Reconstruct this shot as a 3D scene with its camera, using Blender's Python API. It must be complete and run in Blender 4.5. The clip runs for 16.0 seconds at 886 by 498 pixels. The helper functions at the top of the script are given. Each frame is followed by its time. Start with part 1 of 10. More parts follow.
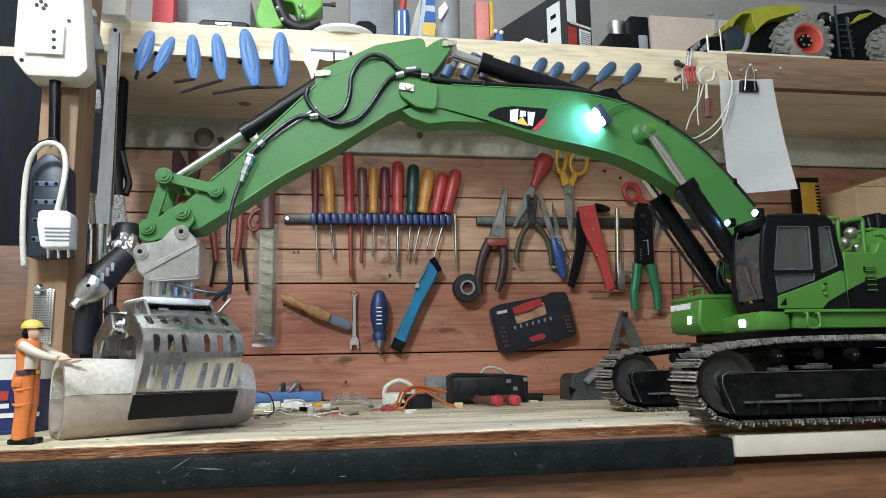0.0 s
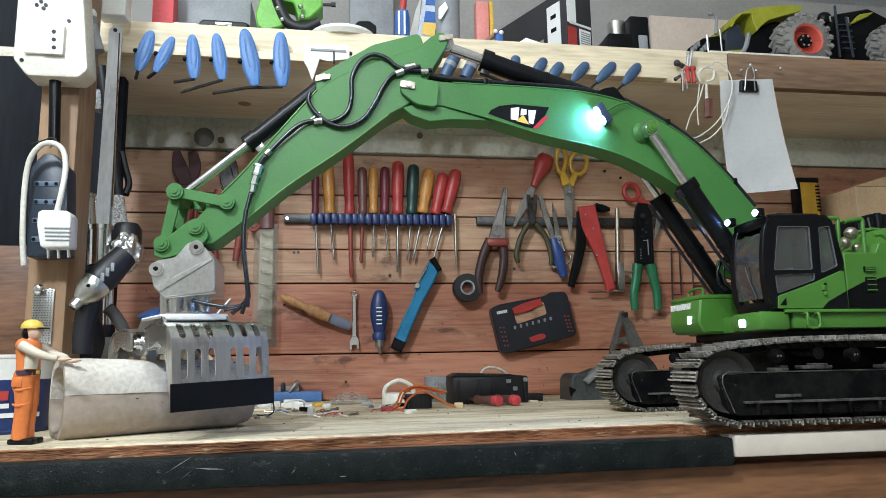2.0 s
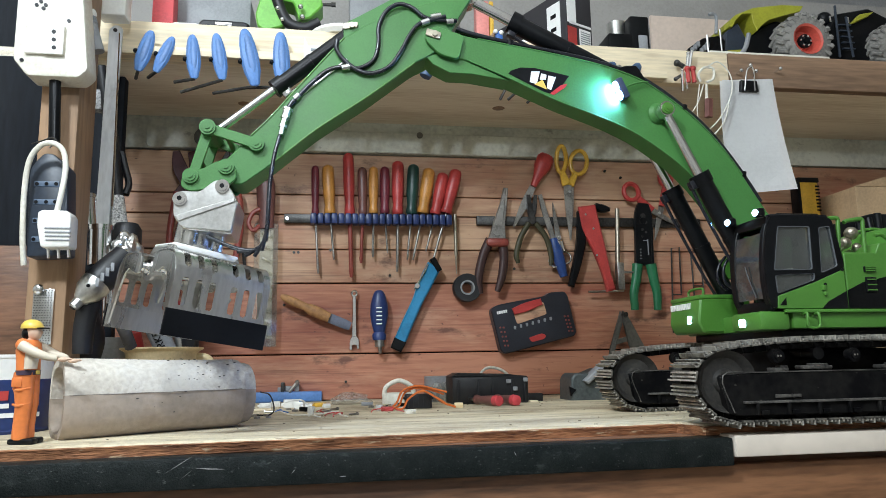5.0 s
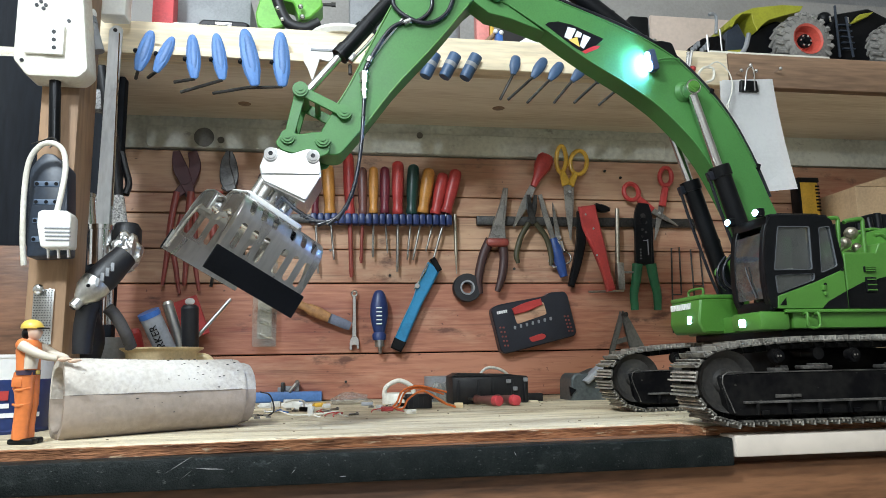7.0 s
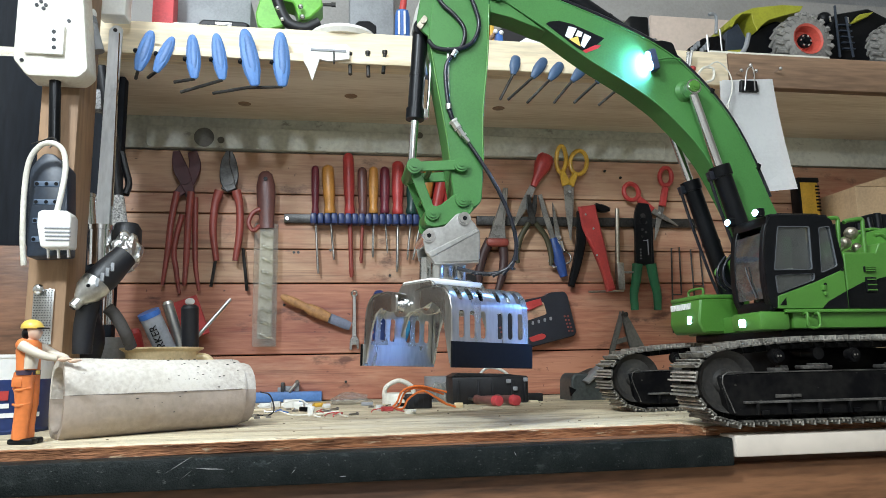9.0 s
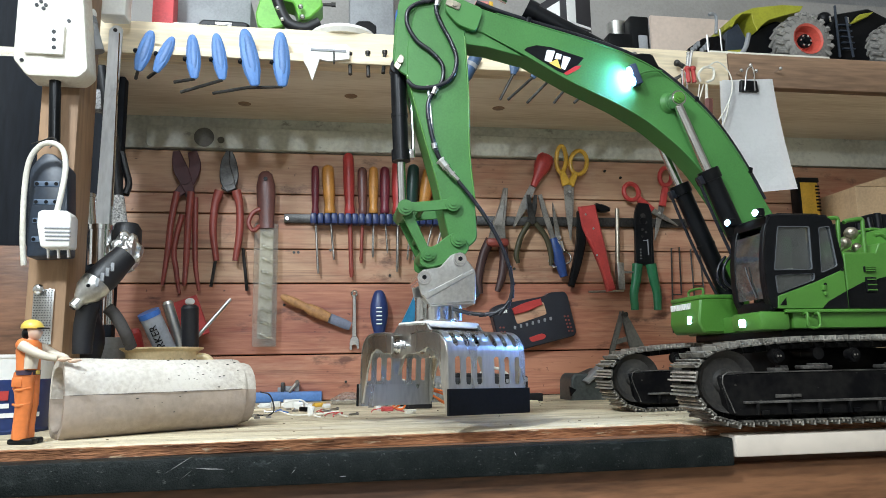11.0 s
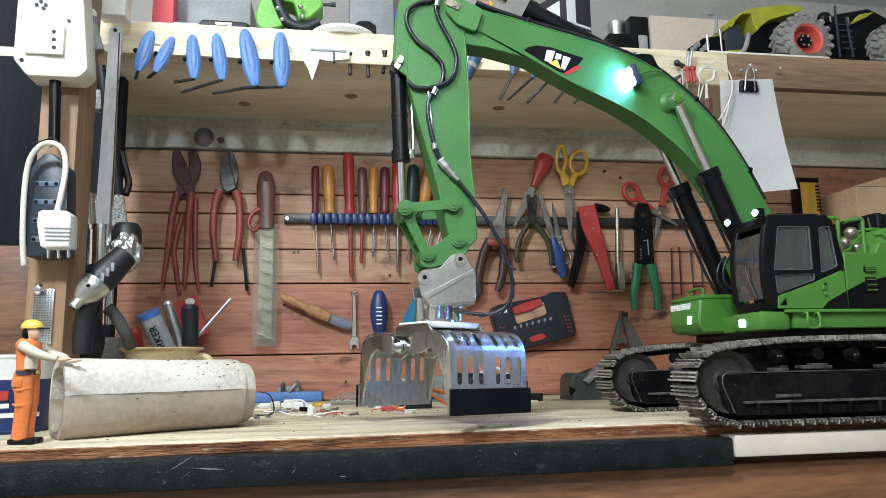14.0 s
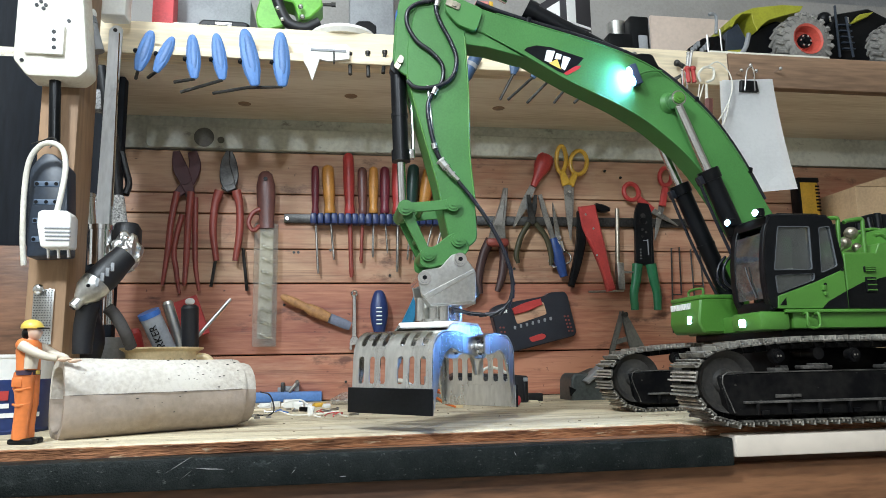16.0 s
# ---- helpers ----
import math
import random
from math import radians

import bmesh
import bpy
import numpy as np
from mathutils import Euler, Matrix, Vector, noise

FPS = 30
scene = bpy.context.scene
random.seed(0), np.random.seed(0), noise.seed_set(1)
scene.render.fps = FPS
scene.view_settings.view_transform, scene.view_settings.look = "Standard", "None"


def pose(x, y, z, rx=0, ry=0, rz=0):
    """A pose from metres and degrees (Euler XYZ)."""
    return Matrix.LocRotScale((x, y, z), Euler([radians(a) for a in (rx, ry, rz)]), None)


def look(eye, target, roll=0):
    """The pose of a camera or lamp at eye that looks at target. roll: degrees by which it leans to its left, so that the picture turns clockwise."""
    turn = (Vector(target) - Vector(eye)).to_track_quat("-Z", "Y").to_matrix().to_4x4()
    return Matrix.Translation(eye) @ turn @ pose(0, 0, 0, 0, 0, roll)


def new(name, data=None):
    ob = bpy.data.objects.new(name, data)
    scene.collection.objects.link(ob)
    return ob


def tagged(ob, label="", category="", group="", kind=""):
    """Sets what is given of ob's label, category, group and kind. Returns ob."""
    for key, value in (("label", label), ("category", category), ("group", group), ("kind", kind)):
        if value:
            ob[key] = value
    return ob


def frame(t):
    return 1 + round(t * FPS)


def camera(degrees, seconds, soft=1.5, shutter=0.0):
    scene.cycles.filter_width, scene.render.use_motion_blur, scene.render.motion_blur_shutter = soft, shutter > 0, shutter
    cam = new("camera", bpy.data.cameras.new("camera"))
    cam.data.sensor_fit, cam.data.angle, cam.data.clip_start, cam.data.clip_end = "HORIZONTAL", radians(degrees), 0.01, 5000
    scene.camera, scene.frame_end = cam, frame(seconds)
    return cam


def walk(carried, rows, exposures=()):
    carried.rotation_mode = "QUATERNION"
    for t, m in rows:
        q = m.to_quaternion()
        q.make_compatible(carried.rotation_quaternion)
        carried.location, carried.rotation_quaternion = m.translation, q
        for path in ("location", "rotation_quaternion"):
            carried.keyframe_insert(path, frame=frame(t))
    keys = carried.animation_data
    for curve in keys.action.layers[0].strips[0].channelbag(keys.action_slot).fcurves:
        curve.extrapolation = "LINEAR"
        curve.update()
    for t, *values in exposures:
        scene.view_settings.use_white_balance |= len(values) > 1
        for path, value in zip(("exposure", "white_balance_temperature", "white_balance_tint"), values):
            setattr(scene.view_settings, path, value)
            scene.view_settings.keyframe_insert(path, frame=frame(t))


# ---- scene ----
cam = camera(64.2, 16.0, soft=0.5)
eye = (0.0, -0.638, 0.062)
heading, rise = radians(9.06), radians(9.135)
aim = (eye[0] + math.sin(heading) * math.cos(rise), eye[1] + math.cos(heading) * math.cos(rise), eye[2] + math.sin(rise))
stand = look(eye, aim, -1.06)
walk(cam, [(0.0, stand), (16.0, stand)], exposures=[(0.0, -0.40), (4.2, -0.40), (6.3, -0.20), (16.0, -0.19)])

# ---- light: one ceiling lamp of the workshop, behind and above the viewer ----
world = bpy.data.worlds.new("room_air")
world.use_nodes = True
world.node_tree.nodes["Background"].inputs["Color"].default_value = (0.75, 0.85, 1.0, 1)
world.node_tree.nodes["Background"].inputs["Strength"].default_value = 0.12
scene.world = world


def area_lamp(name, eye_at, target, power, sx, sy, colour):
    data = bpy.data.lights.new(name, "AREA")
    data.shape, data.size, data.size_y, data.energy, data.color = "RECTANGLE", sx, sy, power, colour
    ob = new(name, data)
    ob.matrix_world = look(eye_at, target)
    return ob


bulb = bpy.data.lights.new("ceiling_lamp_light", "POINT")
bulb.energy, bulb.shadow_soft_size, bulb.color = 73.0, 0.075, (0.80, 0.91, 1.0)
new("ceiling_lamp_light", bulb).matrix_world = pose(-0.50, -0.70, 0.98)
# lower work lamp over the viewer: it throws light between the drivers onto the grey plate
bulb = bpy.data.lights.new("work_lamp_light", "POINT")
bulb.energy, bulb.shadow_soft_size, bulb.color = 18.5, 0.028, (0.82, 0.91, 1.0)
new("work_lamp_light", bulb).matrix_world = pose(0.0, -0.72, 0.64)


def spot(name, at, target, power, angle, colour):
    data = bpy.data.lights.new(name, "SPOT")
    data.energy, data.spot_size, data.spot_blend, data.color, data.shadow_soft_size = power, radians(angle), 0.6, colour, 0.004
    ob = new(name, data)
    ob.matrix_world = look(at, target)
    return ob


# the excavator's own bluish headlights and roof lights
LED_BLUE = (0.12, 0.34, 1.0)
spot("headlight_beam", (0.4109, 0.135, 0.1149), (-0.2, 0.13, 0.09), 1.0, 46, LED_BLUE)
spot("headlight_beam", (0.3987, 0.02, 0.0959), (-0.2, 0.06, 0.09), 1.0, 46, LED_BLUE)
spot("roof_light_beam", (0.4154, 0.04, 0.2042), (-0.2, 0.08, 0.10), 1.2, 120, LED_BLUE)
spot("roof_light_beam", (0.4109, -0.01, 0.2021), (-0.2, 0.05, 0.10), 1.2, 120, LED_BLUE)

# ---- materials ----
def material(name, colour, rough=0.5, metal=0.0, vary=0.15, fine=220.0, coarse=14.0, bump=0.15, stretch=(1, 1, 1), other=None,
             specular=0.5, coat=0.0, spread=0.0):
    """A procedural surface: colour mixed with a second one by coarse stains and fine grain, plus relief."""
    m = bpy.data.materials.new(name)
    m.use_nodes = True
    n, l = m.node_tree.nodes, m.node_tree.links
    b = n["Principled BSDF"]
    b.inputs["Metallic"].default_value = metal
    b.inputs["Specular IOR Level"].default_value = specular
    b.inputs["Coat Weight"].default_value = coat
    tc, mp = n.new("ShaderNodeTexCoord"), n.new("ShaderNodeMapping")
    mp.inputs["Scale"].default_value = stretch
    l.new(tc.outputs["Object"], mp.inputs["Vector"])
    info = n.new("ShaderNodeObjectInfo")
    add = n.new("ShaderNodeVectorMath")
    add.operation = "MULTIPLY_ADD"
    comb = n.new("ShaderNodeCombineXYZ")
    for i in range(3):
        l.new(info.outputs["Random"], comb.inputs[i])
    add.inputs[1].default_value = (7.3, 5.1, 9.7)
    l.new(comb.outputs[0], add.inputs[0])
    l.new(mp.outputs[0], add.inputs[2])
    big, small = n.new("ShaderNodeTexNoise"), n.new("ShaderNodeTexNoise")
    for t, s, dtl in ((big, coarse, 5), (small, fine, 4)):
        t.inputs["Scale"].default_value, t.inputs["Detail"].default_value = s, dtl
        l.new(add.outputs[0], t.inputs["Vector"])
    mixf = n.new("ShaderNodeMath")
    mixf.operation = "MULTIPLY_ADD"
    mixf.inputs[1].default_value = 0.6
    half = n.new("ShaderNodeMath")
    half.operation = "MULTIPLY"
    half.inputs[1].default_value = 0.4
    l.new(small.outputs["Fac"], half.inputs[0])
    l.new(big.outputs["Fac"], mixf.inputs[0])
    l.new(half.outputs[0], mixf.inputs[2])
    ramp = n.new("ShaderNodeValToRGB")
    c2 = other or tuple(max(0.0, c * (1 - 2.2 * vary)) for c in colour)
    c1 = tuple(min(1.0, c * (1 + 0.8 * vary)) for c in colour)
    ramp.color_ramp.elements[0].position, ramp.color_ramp.elements[0].color = 0.34, (*c2, 1)
    ramp.color_ramp.elements[1].position, ramp.color_ramp.elements[1].color = 0.58, (*c1, 1)
    l.new(mixf.outputs[0], ramp.inputs[0])
    out = ramp.outputs[0]
    if spread:
        hsv = n.new("ShaderNodeHueSaturation")
        rng = n.new("ShaderNodeMapRange")
        rng.inputs["To Min"].default_value, rng.inputs["To Max"].default_value = 1 - spread, 1 + spread
        l.new(info.outputs["Random"], rng.inputs["Value"])
        l.new(rng.outputs[0], hsv.inputs["Value"])
        l.new(out, hsv.inputs["Color"])
        out = hsv.outputs[0]
    l.new(out, b.inputs["Base Color"])
    rr = n.new("ShaderNodeMapRange")
    rr.inputs["To Min"].default_value, rr.inputs["To Max"].default_value = max(0.02, rough - 0.12), min(1.0, rough + 0.12)
    l.new(big.outputs["Fac"], rr.inputs["Value"])
    l.new(rr.outputs[0], b.inputs["Roughness"])
    if bump:
        bp = n.new("ShaderNodeBump")
        bp.inputs["Strength"].default_value, bp.inputs["Distance"].default_value = bump, 0.002
        l.new(small.outputs["Fac"], bp.inputs["Height"])
        l.new(bp.outputs[0], b.inputs["Normal"])
    return m


def glass(name, tint=(0.45, 0.50, 0.49), gloss=0.16, dust=0.10):
    """A thin pane: tinted clear film, mirror gloss and a patchy veil of dust."""
    m = bpy.data.materials.new(name)
    m.use_nodes = True
    n, l = m.node_tree.nodes, m.node_tree.links
    n.remove(n["Principled BSDF"])
    clear, shine, veil = n.new("ShaderNodeBsdfTransparent"), n.new("ShaderNodeBsdfGlossy"), n.new("ShaderNodeBsdfDiffuse")
    clear.inputs["Color"].default_value = (*tint, 1)
    shine.inputs["Color"].default_value, shine.inputs["Roughness"].default_value = (0.9, 0.95, 1.0, 1), 0.06
    veil.inputs["Color"].default_value = (0.50, 0.50, 0.48, 1)
    tc, tx, rg = n.new("ShaderNodeTexCoord"), n.new("ShaderNodeTexNoise"), n.new("ShaderNodeMapRange")
    tx.inputs["Scale"].default_value, tx.inputs["Detail"].default_value, tx.inputs["Roughness"].default_value = 60, 7, 0.7
    rg.inputs["From Min"].default_value, rg.inputs["From Max"].default_value, rg.inputs["To Min"].default_value, rg.inputs["To Max"].default_value = 0.40, 0.72, dust * 0.8, dust * 2.4
    l.new(tc.outputs["Object"], tx.inputs["Vector"])
    l.new(tx.outputs["Fac"], rg.inputs["Value"])
    a, b = n.new("ShaderNodeMixShader"), n.new("ShaderNodeMixShader")
    a.inputs[0].default_value = gloss
    l.new(clear.outputs[0], a.inputs[1])
    l.new(shine.outputs[0], a.inputs[2])
    l.new(rg.outputs[0], b.inputs[0])
    l.new(a.outputs[0], b.inputs[1])
    l.new(veil.outputs[0], b.inputs[2])
    l.new(b.outputs[0], n["Material Output"].inputs["Surface"])
    return m


def glow(name, colour, strength):
    m = bpy.data.materials.new(name)
    m.use_nodes = True
    b = m.node_tree.nodes["Principled BSDF"]
    b.inputs["Base Color"].default_value = (0.8, 0.8, 0.8, 1)
    b.inputs["Emission Color"].default_value = (*colour, 1)
    b.inputs["Emission Strength"].default_value = strength
    return m


M_WALLWOOD = material("old_pine_board", (0.50, 0.315, 0.195), 0.6, vary=0.16, fine=55, coarse=4, bump=0.22, stretch=(0.3, 3, 3), spread=0.09, other=(0.33, 0.155, 0.095))
M_SHELFWOOD = material("pale_pine", (0.80, 0.68, 0.48), 0.6, vary=0.16, fine=60, coarse=5, bump=0.2, stretch=(0.3, 3, 3))
M_PLYBOARD = material("pale_birch_ply", (0.84, 0.76, 0.62), 0.65, vary=0.10, fine=70, coarse=5, bump=0.15, stretch=(0.3, 3, 3), other=(0.66, 0.55, 0.40))
M_POSTWOOD = material("post_pine", (0.30, 0.185, 0.105), 0.65, vary=0.2, fine=60, coarse=6, bump=0.2, stretch=(3, 3, 0.4))
M_APRON = material("orange_brown_varnish", (0.22, 0.10, 0.046), 0.5, vary=0.28, fine=70, coarse=6, bump=0.2, stretch=(0.4, 3, 3))
M_BENCH = material("worn_plywood_top", (0.60, 0.52, 0.36), 0.75, vary=0.2, fine=240, coarse=9, bump=0.6, stretch=(0.5, 2.2, 1), other=(0.33, 0.265, 0.175))
M_PLYEDGE = material("broken_plywood_edge", (0.29, 0.125, 0.055), 0.85, vary=0.3, fine=300, coarse=60, bump=0.9, stretch=(0.35, 1, 2), other=(0.10, 0.035, 0.015))
M_BLACKTRIM = material("black_fibre_board", (0.005, 0.0072, 0.0072), 0.5, vary=0.35, fine=700, coarse=60, bump=0.35, specular=0.18, other=(0.018, 0.022, 0.021))
M_WHITEPLASTIC = material("white_plastic", (0.78, 0.77, 0.72), 0.35, vary=0.05, fine=200, coarse=9, bump=0.05)
M_STRIPWHITE = material("cream_edge_plastic", (0.66, 0.58, 0.49), 0.35, vary=0.05, fine=60, coarse=9, bump=0.0)
M_BARSTEEL = material("dull_bar_steel", (0.60, 0.61, 0.61), 0.45, 0.35, vary=0.10, fine=260, coarse=25, bump=0.06, stretch=(1, 1, 0.25))
M_BROWNWOOD = material("brown_varnished_wood", (0.20, 0.095, 0.05), 0.5, vary=0.28, fine=70, coarse=6, bump=0.2, stretch=(0.4, 3, 3))
M_GREYRAIL = material("grey_painted_board", (0.62, 0.63, 0.54), 0.6, vary=0.14, fine=120, coarse=8, bump=0.15)
M_PLASTER = material("beige_plaster", (0.80, 0.76, 0.70), 0.9, vary=0.08, fine=200, coarse=6, bump=0.2)
M_UPPERWALL = material("grey_beige_plaster", (0.33, 0.315, 0.295), 0.9, vary=0.07, fine=200, coarse=6, bump=0.2)
M_RAILDARK = material("brown_pine", (0.27, 0.165, 0.10), 0.6, vary=0.2, fine=60, coarse=5, bump=0.2, stretch=(0.3, 3, 3))
M_GREYWALL = material("grey_plaster", (0.30, 0.30, 0.30), 0.9, vary=0.08, fine=200, coarse=6, bump=0.2)
M_CONCRETE = material("floor_concrete", (0.36, 0.35, 0.33), 0.85, vary=0.15)
M_GREEN = material("leaf_green_paint", (0.054, 0.182, 0.044), 0.46, vary=0.08, fine=500, coarse=18, bump=0.05, coat=0.0, specular=0.4)
M_GREENLIGHT = material("bright_green_paint", (0.068, 0.205, 0.030), 0.40, vary=0.06, fine=500, coarse=18, bump=0.04, coat=0.2)
M_BLACK = material("satin_black_paint", (0.0045, 0.005, 0.006), 0.34, vary=0.3, fine=300, coarse=20, bump=0.05, specular=0.2)
M_RUBBER = material("black_rubber", (0.009, 0.009, 0.011), 0.5, vary=0.2, bump=0.1)
M_HOSE = material("hydraulic_hose", (0.010, 0.011, 0.016), 0.28, vary=0.2, bump=0.03)
M_CHROME = material("polished_rod", (0.78, 0.79, 0.80), 0.13, 1.0, vary=0.05, fine=400, bump=0.02)
M_STEEL = material("brushed_steel", (0.60, 0.60, 0.58), 0.28, 1.0, vary=0.12, fine=260, coarse=25, bump=0.08, stretch=(1, 1, 0.25))
M_ALU = material("milled_aluminium", (0.62, 0.62, 0.60), 0.32, 1.0, vary=0.10, fine=300, coarse=22, bump=0.06)
M_TRACKSTEEL = material("dusty_track_steel", (0.36, 0.34, 0.295), 0.45, 0.35, vary=0.3, fine=300, coarse=60, bump=0.25, spread=0.2, other=(0.09, 0.083, 0.072))
M_SHOEPLATE = material("dirty_shoe_plate", (0.13, 0.12, 0.10), 0.55, 0.2, vary=0.3, fine=300, coarse=70, bump=0.3, spread=0.25, other=(0.015, 0.014, 0.013))
M_TRACKBLACK = material("dusty_black_undercarriage", (0.003, 0.003, 0.0035), 0.42, specular=0.07, vary=0.3, fine=160, coarse=30, bump=0.12, other=(0.016, 0.015, 0.014))
M_TRACKWORN = material("worn_dusty_steel", (0.10, 0.094, 0.085), 0.5, 0.3, vary=0.3, fine=420, coarse=60, bump=0.3, other=(0.010, 0.010, 0.010))
M_IDLER = material("dust_coated_idler", (0.034, 0.030, 0.025), 0.6, vary=0.3, fine=320, coarse=36, bump=0.25, other=(0.010, 0.010, 0.010))
M_PINBRASS = material("zinc_pin", (0.42, 0.38, 0.30), 0.35, 0.9, vary=0.15)
M_GLASS = glass("cab_glass", (0.36, 0.42, 0.41), 0.16, 0.055)
M_LED = glow("white_led", (0.42, 0.74, 1.0), 14.0)
M_WHITE = material("white_print", (0.82, 0.82, 0.80), 0.5, vary=0.03, bump=0)
M_RED = material("red_print", (0.50, 0.03, 0.035), 0.45, vary=0.05, bump=0)
M_YELLOWP = material("yellow_print", (0.75, 0.50, 0.10), 0.45, vary=0.05, bump=0)


M_WALLRED = material("red_varnished_board", (0.44, 0.195, 0.115), 0.55, vary=0.2, fine=55, coarse=4, bump=0.25, stretch=(0.3, 3, 3), spread=0.05, other=(0.27, 0.075, 0.045))


def stain(m, colour, scale, stretch=(1, 1, 1), lo=0.58, hi=0.68, amount=0.8, seed=0.0):
    """Lay irregular stains of a second colour over a surface."""
    n, l = m.node_tree.nodes, m.node_tree.links
    b = n["Principled BSDF"].inputs["Base Color"]
    old = b.links[0].from_socket
    tc, mp, tx, rg, mx = (n.new(k) for k in ("ShaderNodeTexCoord", "ShaderNodeMapping", "ShaderNodeTexNoise", "ShaderNodeMapRange", "ShaderNodeMix"))
    mp.inputs["Scale"].default_value, mp.inputs["Location"].default_value = stretch, (seed, seed * 1.7, seed * 0.6)
    tx.inputs["Scale"].default_value, tx.inputs["Detail"].default_value, tx.inputs["Roughness"].default_value = scale, 6, 0.62
    rg.inputs["From Min"].default_value, rg.inputs["From Max"].default_value, rg.inputs["To Max"].default_value = lo, hi, amount
    mx.data_type = "RGBA"
    l.new(tc.outputs["Object"], mp.inputs["Vector"])
    l.new(mp.outputs[0], tx.inputs["Vector"])
    l.new(tx.outputs["Fac"], rg.inputs["Value"])
    l.new(rg.outputs[0], mx.inputs["Factor"])
    l.new(old, mx.inputs["A"])
    mx.inputs["B"].default_value = (*colour, 1)
    l.new(mx.outputs["Result"], b)


# red varnish remains, dark wear and pale rubbed spots on the wall boards
stain(M_WALLWOOD, (0.37, 0.095, 0.048), 5, (0.8, 1, 1.6), 0.46, 0.68, 0.55, 3.1)
stain(M_WALLWOOD, (0.62, 0.44, 0.30), 9, (1, 1, 2), 0.56, 0.72, 0.55, 8.4)
stain(M_WALLWOOD, (0.09, 0.045, 0.032), 16, (0.8, 1, 1.4), 0.61, 0.70, 0.75, 5.7)
stain(M_WALLWOOD, (0.07, 0.04, 0.03), 70, (1, 1, 1), 0.68, 0.72, 0.8, 1.3)
stain(M_WALLRED, (0.56, 0.33, 0.21), 8, (0.7, 1, 2.2), 0.54, 0.70, 0.6, 2.4)
stain(M_WALLRED, (0.08, 0.035, 0.026), 20, (0.7, 1, 1.6), 0.60, 0.69, 0.75, 7.7)
stain(M_WALLRED, (0.06, 0.03, 0.025), 80, (1, 1, 1), 0.67, 0.71, 0.8, 4.9)
# fine saw marks and grain lines along the boards
stain(M_WALLWOOD, (0.20, 0.10, 0.065), 60, (0.06, 1, 2.2), 0.56, 0.66, 0.55, 9.1)
stain(M_WALLRED, (0.17, 0.06, 0.04), 60, (0.06, 1, 2.2), 0.56, 0.66, 0.55, 6.2)
# dark splinter streaks on the bench top
stain(M_BENCH, (0.26, 0.19, 0.115), 26, (0.30, 2.2, 1), 0.50, 0.66, 0.75, 2.2)
stain(M_BENCH, (0.66, 0.60, 0.46), 12, (0.6, 1.6, 1), 0.55, 0.68, 0.6, 6.1)
stain(M_BENCH, (0.09, 0.06, 0.04), 110, (0.22, 1.6, 1), 0.61, 0.68, 0.8, 9.9)
stain(M_PLYEDGE, (0.62, 0.48, 0.31), 120, (0.25, 1, 1.5), 0.60, 0.66, 0.8, 4.4)
stain(M_BLACKTRIM, (0.045, 0.055, 0.052), 120, (0.5, 1, 1), 0.60, 0.70, 0.7, 1.1)
stain(M_BLACKTRIM, (0.12, 0.13, 0.12), 420, (0.5, 1, 1), 0.64, 0.70, 0.7, 7.1)
stain(M_TRACKBLACK, (0.016, 0.014, 0.012), 42, (0.6, 1, 1), 0.60, 0.74, 0.4, 2.9)
stain(M_TRACKBLACK, (0.15, 0.14, 0.12), 200, (0.3, 1, 1), 0.68, 0.72, 0.7, 5.2)
stain(M_GREYRAIL, (0.72, 0.70, 0.60), 14, (1, 1, 1.4), 0.55, 0.68, 0.6, 3.3)
stain(M_GREYRAIL, (0.12, 0.10, 0.08), 40, (0.6, 1, 1), 0.63, 0.70, 0.6, 6.6)
stain(M_SHELFWOOD, (0.46, 0.32, 0.18), 18, (0.25, 1, 2), 0.60, 0.72, 0.55, 2.7)
stain(M_APRON, (0.10, 0.045, 0.025), 10, (0.4, 1, 2), 0.50, 0.70, 0.7, 1.9)
stain(M_BARSTEEL, (0.22, 0.21, 0.20), 30, (1, 1, 0.4), 0.58, 0.70, 0.5, 4.1)
M_PIPE = material("cast_concrete_pipe", (0.62, 0.58, 0.51), 0.85, vary=0.06, fine=260, coarse=11, bump=0.5, other=(0.43, 0.375, 0.315))
stain(M_PIPE, (0.40, 0.34, 0.28), 18, (1, 1, 1), 0.55, 0.72, 0.55, 3.7)
stain(M_PIPE, (0.10, 0.085, 0.07), 150, (1, 1, 1), 0.70, 0.74, 0.8, 1.7)


# ---- mesh helpers ----
def mesh_from(bm, name, material_):
    me = bpy.data.meshes.new(name)
    bmesh.ops.recalc_face_normals(bm, faces=bm.faces[:])
    bm.to_mesh(me)
    bm.free()
    mats = material_ if isinstance(material_, (list, tuple)) else [material_]
    for m in mats:
        me.materials.append(m)
    return me


def smooth(me, angle=40):
    for poly in me.polygons:
        poly.use_smooth = True
    me.set_sharp_from_angle(angle=radians(angle))
    return me


def part(name, bm, material_, parent=None, label="", m=None, soft=40):
    """Links a bmesh as one mesh object, under a thing or part if given."""
    me = mesh_from(bm, name, material_)
    if soft:
        smooth(me, soft)
    ob = new(name, me)
    ob.parent = parent
    if m is not None:
        ob.matrix_basis = m
    if label:
        tagged(ob, label)
    return ob


def empty(name, m=None):
    ob = new(name)
    ob.empty_display_size = 0.02
    if m is not None:
        ob.matrix_basis = m
    return ob


def put(bm, verts, m):
    bmesh.ops.transform(bm, matrix=m, verts=verts)


